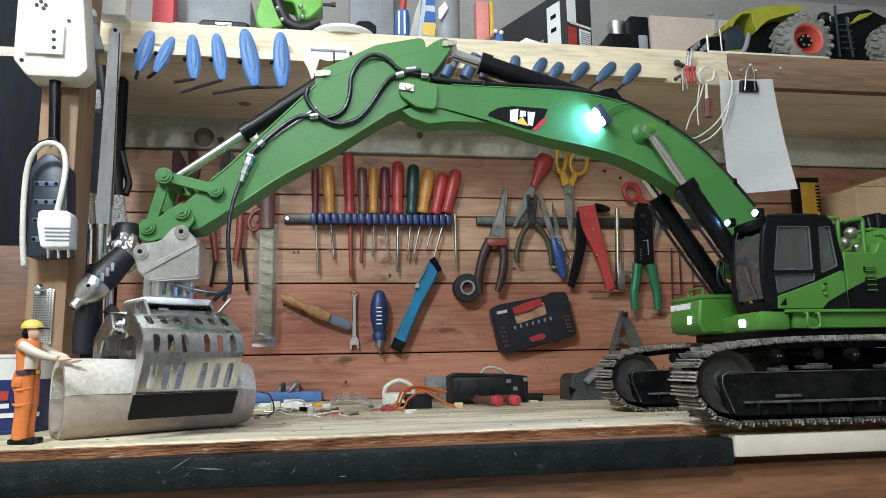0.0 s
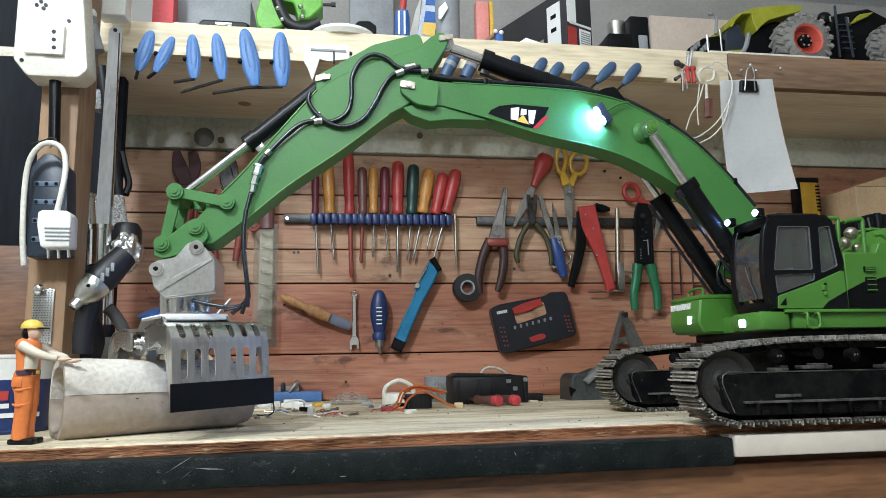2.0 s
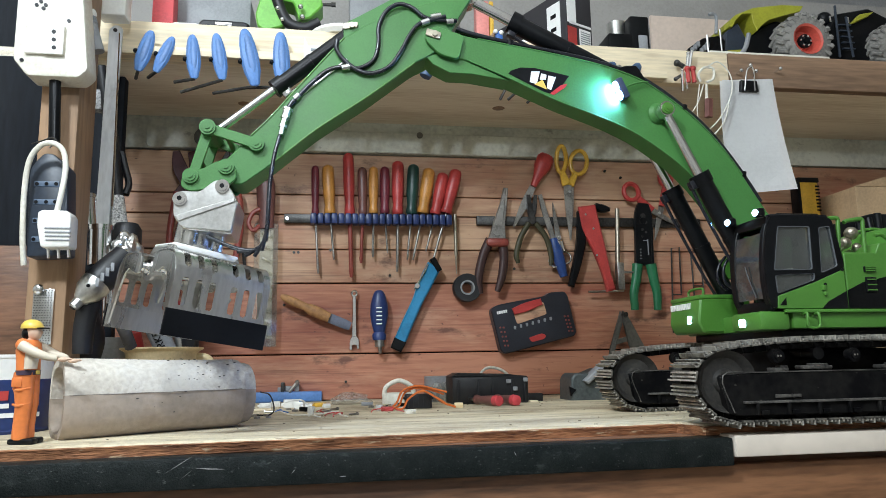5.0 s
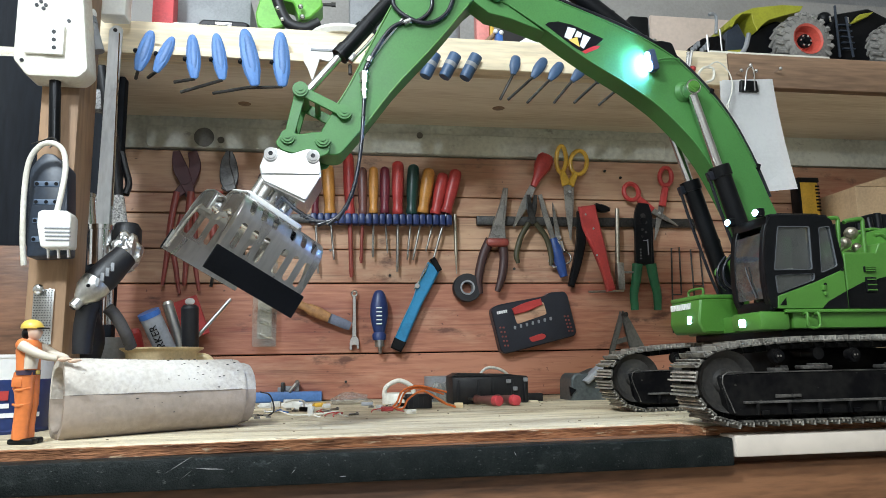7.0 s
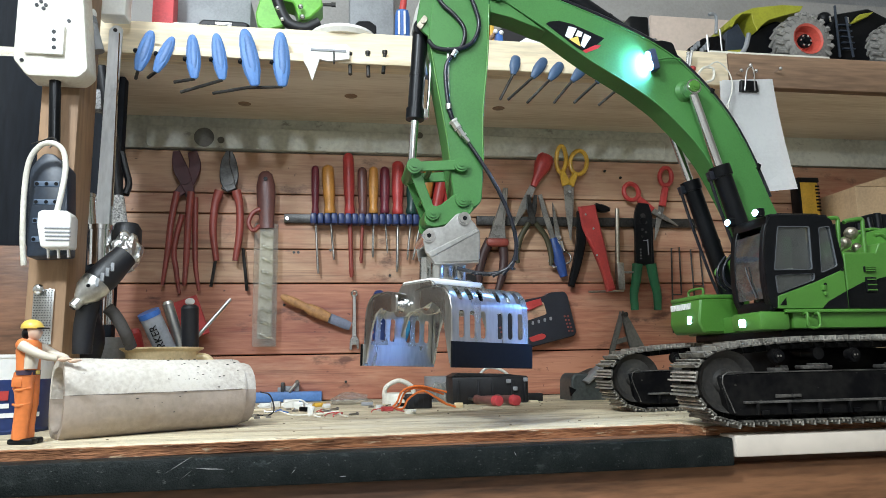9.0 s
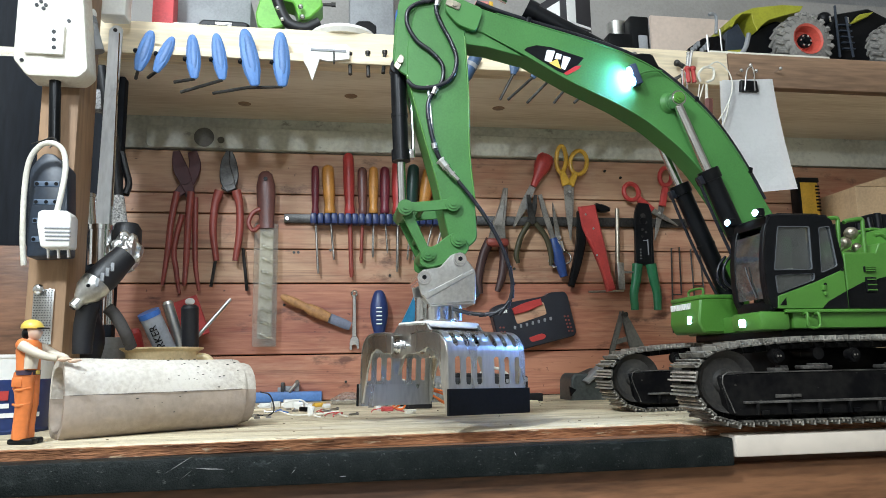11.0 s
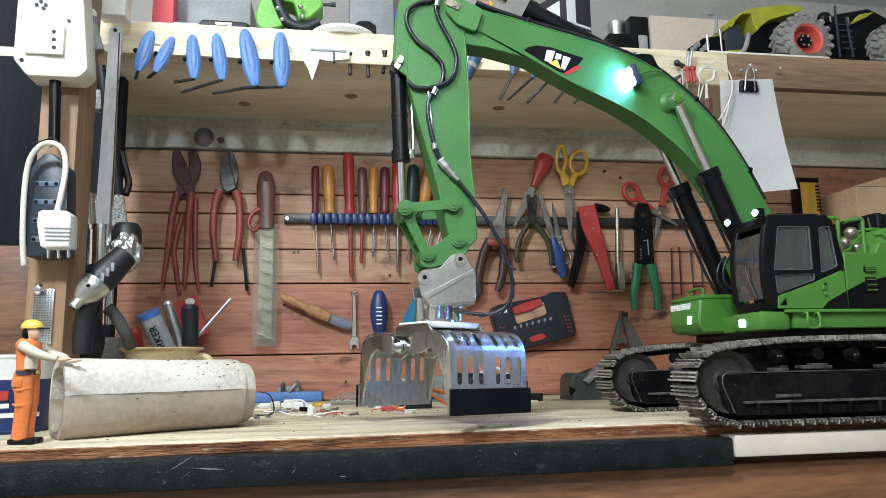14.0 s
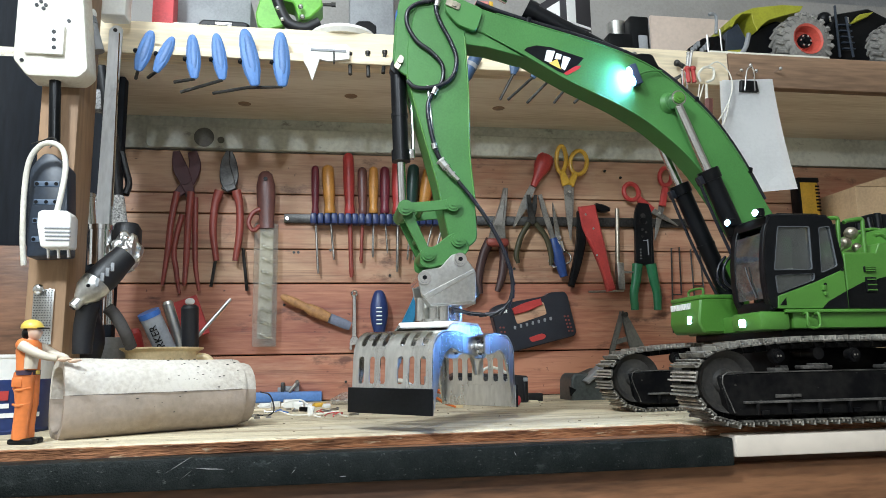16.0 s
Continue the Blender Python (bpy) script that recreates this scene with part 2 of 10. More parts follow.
def box(bm, cx, cy, cz, sx, sy, sz, bevel=0.0, m=None, segs=2):
    made = bmesh.ops.create_cube(bm, size=1.0)["verts"]
    bmesh.ops.scale(bm, vec=(sx, sy, sz), verts=made)
    bmesh.ops.translate(bm, vec=(cx, cy, cz), verts=made)
    if bevel:
        edges = list({e for v in made for e in v.link_edges})
        r = bmesh.ops.bevel(bm, geom=edges, offset=bevel, segments=segs, affect="EDGES", profile=0.5)
        made = list({v for f in r["faces"] for v in f.verts} | {v for v in made if v.is_valid})
    if m is not None:
        put(bm, made, m)
    return made


def rod(bm, a, b, r1, r2=None, n=16, caps=True):
    a, b = Vector(a), Vector(b)
    d = b - a
    m = Matrix.Translation((a + b) / 2) @ d.to_track_quat("Z", "Y").to_matrix().to_4x4()
    return bmesh.ops.create_cone(bm, cap_ends=caps, segments=n, radius1=r1, radius2=r1 if r2 is None else r2, depth=d.length, matrix=m)["verts"]


def ball(bm, c, r, scale=(1, 1, 1), n=12):
    m = Matrix.Translation(c) @ Matrix.Diagonal((*scale, 1))
    return bmesh.ops.create_uvsphere(bm, u_segments=n, v_segments=max(6, n // 2 + 2), radius=r, matrix=m)["verts"]


def plate(bm, outline, y0, y1, bevel=0.0, segs=1):
    """A slab whose outline lies in the x-z plane, from depth y0 to y1."""
    lower = [bm.verts.new((x, y0, z)) for x, z in outline]
    f = bm.faces.new(lower)
    r = bmesh.ops.extrude_face_region(bm, geom=[f])
    up = [v for v in r["geom"] if isinstance(v, bmesh.types.BMVert)]
    bmesh.ops.translate(bm, vec=(0, y1 - y0, 0), verts=up)
    made = lower + up
    if bevel:
        s = set(made)
        rim = [e for e in {e for v in made for e in v.link_edges} if abs(e.verts[0].co.y - e.verts[1].co.y) < 1e-7]
        r = bmesh.ops.bevel(bm, geom=rim, offset=bevel, segments=segs, affect="EDGES", profile=0.5, clamp_overlap=True)
        made = [v for v in s if v.is_valid] + list({v for f in r["faces"] for v in f.verts})
    return made


def lathe(bm, rows, n=20, m=None):
    """Turns (radius, height) rows round the z axis."""
    rings, made = [], []
    for r, z in rows:
        if r < 1e-6:
            ring = [bm.verts.new((0, 0, z))]
        else:
            ring = [bm.verts.new((r * math.cos(2 * math.pi * i / n), r * math.sin(2 * math.pi * i / n), z)) for i in range(n)]
        rings.append(ring)
        made += ring
    for a, b in zip(rings, rings[1:]):
        for i in range(n):
            j = (i + 1) % n
            q = [a[i % len(a)], a[j % len(a)], b[j % len(b)], b[i % len(b)]]
            q = list(dict.fromkeys(q))
            if len(q) > 2:
                bm.faces.new(q)
    if m is not None:
        put(bm, made, m)
    return made


def spline(points, steps=6):
    """A Catmull-Rom curve through the points."""
    p = [Vector(q) for q in points]
    p = [p[0] * 2 - p[1]] + p + [p[-1] * 2 - p[-2]]
    out = []
    for i in range(1, len(p) - 2):
        for k in range(steps):
            t = k / steps
            a, b, c, d = p[i - 1:i + 3]
            out.append(0.5 * (2 * b + (c - a) * t + (2 * a - 5 * b + 4 * c - d) * t * t + (3 * b - a - 3 * c + d) * t ** 3))
    out.append(p[-2])
    return out


def tube(bm, points, r, n=8, steps=6, smooth_path=True):
    """A round hose along the points; r may be one radius or one per point at both ends."""
    path = spline(points, steps) if smooth_path else [Vector(q) for q in points]
    ra, rb = r if isinstance(r, tuple) else (r, r)
    side = Vector((0.13, 0.31, 0.94))
    rings, made = [], []
    for i, c in enumerate(path):
        d = (path[min(i + 1, len(path) - 1)] - path[max(i - 1, 0)]).normalized()
        u = d.cross(side)
        if u.length < 1e-3:
            u = d.cross(Vector((1, 0, 0)))
        u.normalize()
        side = u.cross(d)
        v = d.cross(u)
        rad = ra + (rb - ra) * i / max(1, len(path) - 1)
        ring = [bm.verts.new(c + rad * (math.cos(2 * math.pi * k / n) * u + math.sin(2 * math.pi * k / n) * v)) for k in range(n)]
        rings.append(ring)
        made += ring
    for a, b in zip(rings, rings[1:]):
        for k in range(n):
            bm.faces.new((a[k], a[(k + 1) % n], b[(k + 1) % n], b[k]))
    bm.faces.new(rings[0][::-1])
    bm.faces.new(rings[-1])
    return made


def rounded(x0, z0, x1, z1, r, n=4):
    pts = []
    for cx_, cz_, a in ((x1 - r, z1 - r, 0), (x0 + r, z1 - r, 90), (x0 + r, z0 + r, 180), (x1 - r, z0 + r, 270)):
        for k in range(n + 1):
            t = radians(a + 90 * k / n)
            pts.append((cx_ + r * math.cos(t), cz_ + r * math.sin(t)))
    return pts


def soften(pts, r=0.004, n=3):
    """Rounds the corners of an outline."""
    out = []
    k = len(pts)
    for i in range(k):
        a, b, c = Vector(pts[i - 1]), Vector(pts[i]), Vector(pts[(i + 1) % k])
        u, v = a - b, c - b
        d = min(r, u.length * 0.45, v.length * 0.45)
        p0, p1 = b + u.normalized() * d, b + v.normalized() * d
        for j in range(n + 1):
            t = j / n
            out.append(tuple((1 - t) ** 2 * p0 + 2 * t * (1 - t) * b + t * t * p1))
    return out


EMPTYBM = bmesh.new
WALL_Y = 0.637

# ---- the setting ----
def structure(name, bm, material_, label, category, soft=30):
    return tagged(part(name, bm, material_, soft=soft), label, category, kind="structure")


def room():
    bm = EMPTYBM()
    box(bm, 0.4, -0.9, -0.93, 5.2, 4.2, 0.06)
    structure("floor", bm, M_CONCRETE, "grey concrete workshop floor", "floor")
    bm = EMPTYBM()
    box(bm, 0.4, -0.9, 1.45, 5.2, 4.2, 0.06)
    structure("ceiling", bm, M_PLASTER, "pale plaster workshop ceiling", "ceiling")
    bm = EMPTYBM()
    box(bm, 0.4, 1.03, 0.26, 5.2, 0.06, 2.32)
    structure("wall_north", bm, M_GREYWALL, "grey plaster wall behind the workbench", "wall")
    for nm, x, y, sx, sy in (("wall_west", -2.23, -0.9, 0.06, 4.2), ("wall_east", 3.03, -0.9, 0.06, 4.2), ("wall_south", 0.4, -3.03, 5.2, 0.06)):
        bm = EMPTYBM()
        box(bm, x, y, 0.26, sx, sy, 2.32)
        structure(nm, bm, M_PLASTER, "plain pale workshop wall", "wall")


room()


def bench():
    b = empty("workbench", pose(0, 0, 0))
    tagged(b, "long wooden workbench with a worn splintered top", "workbench", kind="structure")
    # worn top sheet with a ragged front edge
    bm = EMPTYBM()
    n = 260
    rows = []
    for i in range(n + 1):
        x = -1.25 + 3.3 * i / n
        jag = 0.0022 * noise.noise((x * 40, 3.1, 0)) + 0.0012 * noise.noise((x * 160, 8.1, 0))
        back = 0.060 * max(0.0, min(x, 0.345) + 0.20) * (1.0 if x < 0.345 else 0.0)
        ply = 0.0016 * noise.noise((x * 70, 1.7, 4)) + 0.0012 * noise.noise((x * 210, 5, 2))
        rows.append([bm.verts.new(v) for v in ((x, 0.640, 0), (x, back + 0.003 + jag * 1.8, 0), (x, back + 0.0015 + jag, -0.0016 - 0.4 * abs(jag)), (x, back - 0.0020 + ply * 1.5, -0.0024), (x, back - 0.0005 + ply * 1.4, -0.0060), (x, back - ply, -0.0106), (x, 0.640, -0.0106))])
    for a, c in zip(rows, rows[1:]):
        for k in range(6):
            f = bm.faces.new((a[k], a[k + 1], c[k + 1], c[k]))
            f.material_index = 1 if k in (2, 3, 4) else 0
        f = bm.faces.new((a[6], a[0], c[0], c[6]))
    part("top", bm, [M_BENCH, M_PLYEDGE], b, "pale worn plywood sheet with a broken brown edge")
    bm = EMPTYBM()
    box(bm, 0.4, 0.325, -0.0310, 3.3, 0.63, 0.0402)
    part("core", bm, M_BROWNWOOD, b)
    bm = EMPTYBM()
    box(bm, -0.4445, -0.0110, -0.0228, 1.6130, 0.026, 0.0244, 0.0012)
    strip = part("edge_strip", bm, M_BLACKTRIM, b, "scratched black fibre edge strip")
    scuff = material("pale_scuff", (0.30, 0.30, 0.29), 0.7, vary=0.3, fine=900, coarse=200, bump=0.3, other=(0.05, 0.05, 0.05))
    for a, c, w in (((-0.1311, -0.0218), (-0.106, -0.0065), 0.0009), ((-0.1078, -0.0184), (-0.0844, -0.0202), 0.0020), ((-0.1192, -0.0271), (-0.1099, -0.0196), 0.0005), ((-0.0314, -0.0255), (-0.0278, -0.0216), 0.0008), ((0.0072, -0.0298), (0.0137, -0.0296), 0.0014), ((0.157, -0.0153), (0.1589, -0.0192), 0.0012)):
        bm = EMPTYBM()
        d = Vector((c[0] - a[0], c[1] - a[1])).normalized() * w * 0.35
        plate(bm, [a, ((a[0] + c[0]) / 2 - d.y, (a[1] + c[1]) / 2 + d.x), c, ((a[0] + c[0]) / 2 + d.y, (a[1] + c[1]) / 2 - d.x)], -0.0243, -0.0238)
        part("scuff", bm, scuff, strip, "pale scuff mark", soft=0)
    bm = EMPTYBM()
    box(bm, 1.2080, -0.0120, -0.0180, 1.690, 0.030, 0.0190, 0.0015)
    part("edge_strip", bm, M_STRIPWHITE, b, "white plastic edge strip")
    bm = EMPTYBM()
    box(bm, 0.4, -0.004, -0.1480, 3.3, 0.016, 0.224, 0.001)
    part("apron", bm, M_APRON, b, "brown varnished wooden apron board")
    for x in (-1.1, 0.4, 1.9):
        for y in (0.06, 0.56):
            bm = EMPTYBM()
            box(bm, x, y, -0.475, 0.08, 0.08, 0.85, 0.004)
            part("leg", bm, M_BROWNWOOD, b)


bench()


M_KNOT = material("dark_round_cap", (0.15, 0.145, 0.12), 0.6, vary=0.15)


def back_wall():
    w = empty("wall_tool_board", pose(0, 0, 0))
    tagged(w, "wall of reddish pine boards behind the tools", "wall", kind="structure")
    seams = [0.0, 0.0805, 0.206, 0.2673, 0.3309, 0.3680, 0.4465]
    for i, (a, c) in enumerate(zip(seams, seams[1:])):
        bm = EMPTYBM()
        box(bm, 0.55, WALL_Y + 0.01 + 0.0008 * (i % 2), (a + c) / 2, 2.6, 0.02, c - a - 0.0022, 0.0012, segs=1)
        part("board", bm, M_WALLRED if i < 2 else M_WALLWOOD, w, "board with remains of red varnish" if i < 2 else "")
    bm = EMPTYBM()
    box(bm, 0.4, WALL_Y + 0.045, 0.25, 3.3, 0.04, 0.66)
    part("backing", bm, M_BLACK, w)
    bm = EMPTYBM()
    box(bm, 0.55, WALL_Y + 0.012, 0.49, 2.6, 0.024, 0.083, 0.002)
    part("batten", bm, M_GREYRAIL, w, "grey painted upper board")
    # long grey plate screwed on the upper board
    bm = EMPTYBM()
    x0, z0 = (-0.3272, 0.4448)
    x1, z1 = (0.6534, 0.5197)
    plate(bm, rounded(x0, 0.4490, x1, 0.4890, 0.008), WALL_Y - 0.006, WALL_Y - 0.0002, 0.0015)
    pl = part("plate", bm, M_GREYRAIL, w, "long grey plate with rounded corners")
    for q, r in (((-0.2276, 0.63, 0.4687), 0.0175), ((-0.1982, 0.63, 0.4643), 0.0060), ((0.1621, 0.63, 0.4847), 0.0060)):
        bm = EMPTYBM()
        rod(bm, (q[0], WALL_Y - 0.0075, q[2]), (q[0], WALL_Y - 0.0055, q[2]), r, n=28)
        part("round_cap", bm, M_KNOT, pl, "darker round cap")
    return w


back_wall()


M_KNOTWOOD = material("pine_knot", (0.30, 0.19, 0.11), 0.6, vary=0.25, bump=0.1)


def shelf():
    s = empty("shelf", pose(0, 0, 0))
    tagged(s, "long pale pine shelf above the tool wall", "shelf", kind="structure")
    bm = EMPTYBM()
    box(bm, 0.4, 0.53, 0.516, 3.3, 0.25, 0.016, 0.001)
    plank = part("board", bm, M_PLYBOARD, s, "pale plywood shelf board")
    for x, y in ((0.030, 0.505), (0.292, 0.535), (-0.150, 0.560)):
        bm = EMPTYBM()
        lathe(bm, [(0, 0), (0.011, 0), (0.010, -0.0006), (0, -0.0006)], 20, Matrix.Translation((x, y, 0.508)))
        part("knot", bm, M_KNOTWOOD, plank, "brown knot in the wood")
    bm = EMPTYBM()
    box(bm, 0.1300, 0.396, 0.5360, 1.04, 0.018, 0.058, 0.002)
    part("front_rail", bm, M_SHELFWOOD, s)
    bm = EMPTYBM()
    box(bm, 1.3520, 0.3965, 0.5360, 1.40, 0.018, 0.058, 0.002)
    part("front_rail", bm, M_RAILDARK, s, "browner pine rail board")
    bm = EMPTYBM()
    box(bm, 0.09, 0.377, 0.5120, 0.88, 0.02, 0.0125, 0.001)
    part("tool_strip", bm, M_SHELFWOOD, s, "narrow drilled pine strip")


shelf()

# ---- the model excavator; its own space has the slew axis' foot at the origin ----
EX = empty("model_excavator", pose(0.511, 0.09, 0))
tagged(EX, "green radio-controlled model crawler excavator with a steel grapple", "excavator")
PIVOT, NOSE, STICKPIN = (0.0, 0.1775), (-0.4353, 0.3476), (-0.6547, 0.2112)
HALF = 0.021     # near face of the boom
FAR = 0.010      # far face of the boom


def local(outline, origin):
    return [(x - origin[0], z - origin[1]) for x, z in outline]


def lug(bm, x, z, y0, y1, r, hole=True):
    """A round boss with a stepped washer and a pin end on its near side."""
    rod(bm, (x, y0, z), (x, y1, z), r, n=24)
    if hole:
        near = min(y0, y1)
        rod(bm, (x, near - 0.0012, z), (x, near, z), r * 0.72, n=20)
        rod(bm, (x, near - 0.0022, z), (x, near - 0.001, z), r * 0.34, n=12)


def hose(name, pts, r, y, parent, origin, material_=None, label=""):
    bm = EMPTYBM()
    pts3 = [(p[0] - origin[0], (p[2] if len(p) > 2 else y), p[1] - origin[1]) for p in pts]
    tube(bm, pts3, r, n=8, steps=6)
    return part(name, bm, material_ or M_HOSE, parent, label, soft=60)


def build_boom():
    o = local([(-0.4414, 0.34), (-0.4402, 0.3501), (-0.4329, 0.3573), (-0.3858, 0.3552), (-0.2930, 0.3545), (-0.2400, 0.3520), (-0.2000, 0.3450), (-0.1745, 0.3352), (-0.1425, 0.3185), (-0.1150, 0.3000), (-0.0900, 0.2775), (-0.0672, 0.2530), (-0.0430, 0.2240), (-0.0180, 0.1980), (0.0100, 0.1820), (0.0364, 0.1650), (0.0352, 0.1388), (0.0066, 0.1295),
               (-0.06, 0.1744), (-0.0936, 0.2106), (-0.1213, 0.2373), (-0.1495, 0.2577), (-0.1926, 0.2789), (-0.2319, 0.2905), (-0.2885, 0.3014), (-0.3439, 0.3164), (-0.3924, 0.3283), (-0.4284, 0.3294)], PIVOT)
    bm = EMPTYBM()
    plate(bm, soften(o, 0.012), -HALF, FAR, 0.0010)
    boom_ = part("boom", bm, M_GREEN, EX, "green box-section boom", pose(PIVOT[0], 0, PIVOT[1]))
    for pts in ([(-0.3858, 0.3552), (-0.2930, 0.3545), (-0.2400, 0.3520), (-0.2000, 0.3450), (-0.1745, 0.3352), (-0.1425, 0.3185), (-0.1150, 0.3000), (-0.0900, 0.2775), (-0.0672, 0.2530)],
                [(-0.3924, 0.3283), (-0.3439, 0.3164), (-0.2885, 0.3014), (-0.2319, 0.2905), (-0.1926, 0.2789), (-0.1495, 0.2577), (-0.1213, 0.2373), (-0.0936, 0.2106)]):
        hose("weld_bead", pts, 0.0009, -HALF + 0.0002, boom_, PIVOT, M_GREEN)
    # nose cheeks
    bm = EMPTYBM()
    cheek = local([(-0.4426, 0.34), (-0.4413, 0.3513), (-0.4329, 0.3579), (-0.4011, 0.3531), (-0.4034, 0.3248), (-0.4255, 0.327)], PIVOT)
    plate(bm, soften(cheek, 0.006), -0.0265, -HALF, 0.0006)
    part("nose_cheek", bm, M_GREEN, boom_)
    bm = EMPTYBM()
    plate(bm, soften(cheek, 0.006), FAR, 0.0265, 0.0006)
    part("nose_cheek", bm, M_GREEN, boom_)
    bm = EMPTYBM()
    x, z = local([NOSE], PIVOT)[0]
    plate(bm, soften([(x - 0.008, z - 0.003), (x + 0.008, z - 0.005), (x + 0.009, z + 0.003), (x - 0.007, z + 0.005)], 0.002), -0.0285, -0.0265, 0.0004)
    rod(bm, (x + 0.002, -0.0305, z), (x + 0.002, 0.0305, z), 0.0032, n=14)
    part("nose_pin", bm, M_PINBRASS, boom_, "zinc-plated pivot pin with a locking plate")
    # underside gusset at the nose
    bm = EMPTYBM()
    plate(bm, local([(-0.4392, 0.3252), (-0.4254, 0.3308), (-0.3924, 0.3283), (-0.3622, 0.3201), (-0.3452, 0.3151), (-0.3867, 0.3148), (-0.4108, 0.3115), (-0.4298, 0.3176)], PIVOT), -0.019, FAR - 0.001, 0.0006)
    part("gusset", bm, M_GREEN, boom_)
    # cylinder pin with collars on both sides
    x, z = local([CYL_TOP], PIVOT)[0]
    for s in (-1, 1):
        bm = EMPTYBM()
        rod(bm, (x - 0.002, FAR if s > 0 else -HALF, z), (x - 0.001, s * 0.0255, z), 0.0125, 0.0095, n=24)
        part("pin_collar", bm, M_GREEN, boom_)
    bm = EMPTYBM()
    lug(bm, x, z, -0.0415, 0.0415, 0.0066)
    part("cylinder_pin", bm, M_GREENLIGHT, boom_)
    # printed emblem on both faces: dark shield, white blocks, gold wedge, red corner
    for s in (-1, 1):
        y = FAR + 0.0003 if s > 0 else -HALF - 0.0003
        t = s * 0.0002
        bm = EMPTYBM()
        plate(bm, local([(-0.3474, 0.3219), (-0.3449, 0.3258), (-0.3348, 0.3313), (-0.3186, 0.3338), (-0.2796, 0.3322), (-0.2844, 0.323), (-0.2958, 0.3074), (-0.307, 0.3089)], PIVOT), y, y + t)
        emblem = part("emblem", bm, M_BLACK, boom_, "dark emblem sticker with white and gold shapes", soft=0)
        bm = EMPTYBM()
        plate(bm, local([(-0.2807, 0.3226), (-0.2828, 0.318), (-0.2946, 0.3068), (-0.2989, 0.3079), (-0.2877, 0.3197)], PIVOT), y + t, y + 2 * t)
        part("corner_print", bm, M_RED, emblem, soft=0)
        for q in ([(-0.3225, 0.3292), (-0.313, 0.3309), (-0.3148, 0.3156), (-0.3229, 0.3166)], [(-0.3112, 0.329), (-0.305, 0.3286), (-0.3052, 0.3229), (-0.3121, 0.3214)], [(-0.3031, 0.3281), (-0.2943, 0.3278), (-0.2981, 0.3118), (-0.3031, 0.3135)]):
            bm = EMPTYBM()
            plate(bm, local(q, PIVOT), y + t, y + 2 * t)
            part("white_print", bm, M_WHITE, emblem, soft=0)
        bm = EMPTYBM()
        plate(bm, local([(-0.309, 0.3221), (-0.3025, 0.3116), (-0.3174, 0.3149)], PIVOT), y + 2 * t, y + 3 * t)
        part("gold_print", bm, M_YELLOWP, emblem, soft=0)
    # work light on a bent stalk
    bm = EMPTYBM()
    lx, lz = local([(-0.2237, 0.3234)], PIVOT)[0]
    at = pose(lx, -0.028, lz, 0, -31, 0)
    box(bm, 0.003, 0, 0, 0.008, 0.012, 0.024, 0.0015, m=at)
    lamp_ = part("work_light", bm, material("blue_grey_lamp_housing", (0.04, 0.06, 0.12), 0.4, vary=0.1), boom_, "small blue work light")
    bm = EMPTYBM()
    for dz in (-0.0055, 0.0055):
        rod(bm, tuple(at @ Vector((-0.0019, 0, dz))), tuple(at @ Vector((-0.0005, 0, dz))), 0.0050, n=18)
    part("led_lens", bm, M_LEDBOOM, lamp_, "glowing white LED lens")
    hose("stalk", [(-0.219, 0.3262), (-0.2088, 0.3337), (-0.198, 0.3387), (-0.19, 0.3403)], 0.0011, -0.026, lamp_, PIVOT, M_GREEN)
    # hose bundle along the back of the boom
    for k, (dy, dz) in enumerate(((-0.0165, 0.0030), (-0.010, 0.0035), (0.005, 0.0030))):
        pts = [(x, z + dz) for x, z in [(-0.41, 0.3609), (-0.3858, 0.3582), (-0.349, 0.3567), (-0.2930, 0.3560), (-0.2400, 0.3535), (-0.2000, 0.3465), (-0.1740, 0.3368), (-0.1420, 0.3200), (-0.1145, 0.3015), (-0.0895, 0.2790), (-0.0665, 0.2545), (-0.0425, 0.2255)]]
        hose("hose", pts, 0.0026, dy, boom_, PIVOT)
    for q in ((-0.349, 0.3554), (-0.1420, 0.3185), (-0.0665, 0.2530)):
        bm = EMPTYBM()
        x, z = q[0] - PIVOT[0], q[1] - PIVOT[1]
        box(bm, x, -0.0055, z + 0.003, 0.005, 0.033, 0.007, 0.001)
        part("hose_clamp", bm, M_BLACK, boom_)
    # foot bracket of the stick cylinder
    for s in (-1, 1):
        bm = EMPTYBM()
        plate(bm, soften(local([(-0.2354, 0.3462), (-0.2152, 0.3582), (-0.2019, 0.3608), (-0.1848, 0.3392)], PIVOT), 0.003), s * 0.012 - 0.0045, s * 0.015 - 0.0045, 0.0004)
        part("cylinder_bracket", bm, M_BLACK, boom_)
    bm = EMPTYBM()
    for q, r in (((-0.2219, 0.3546), 0.004), ((-0.2104, 0.3512), 0.0035), ((-0.1988, 0.3478), 0.003)):
        rod(bm, (q[0], -0.018, q[1] - PIVOT[1]), (q[0], 0.018, q[1] - PIVOT[1]), r, n=12)
    part("hose_fittings", bm, M_STEEL, boom_, "steel hose fittings")
    return boom_


M_LEDBOOM = glow("boom_led", (0.18, 0.42, 1.0), 850.0)
CYL_TOP = (-0.1715, 0.3075)
STICKTOP = (-0.3867, 0.4016)
STICKLUG = (-0.5211, 0.3618)
LINKPIN = (-0.6247, 0.2347)
LINKTOP = (-0.6729, 0.2467)
BUCKETPIN = (-0.6858, 0.1955)


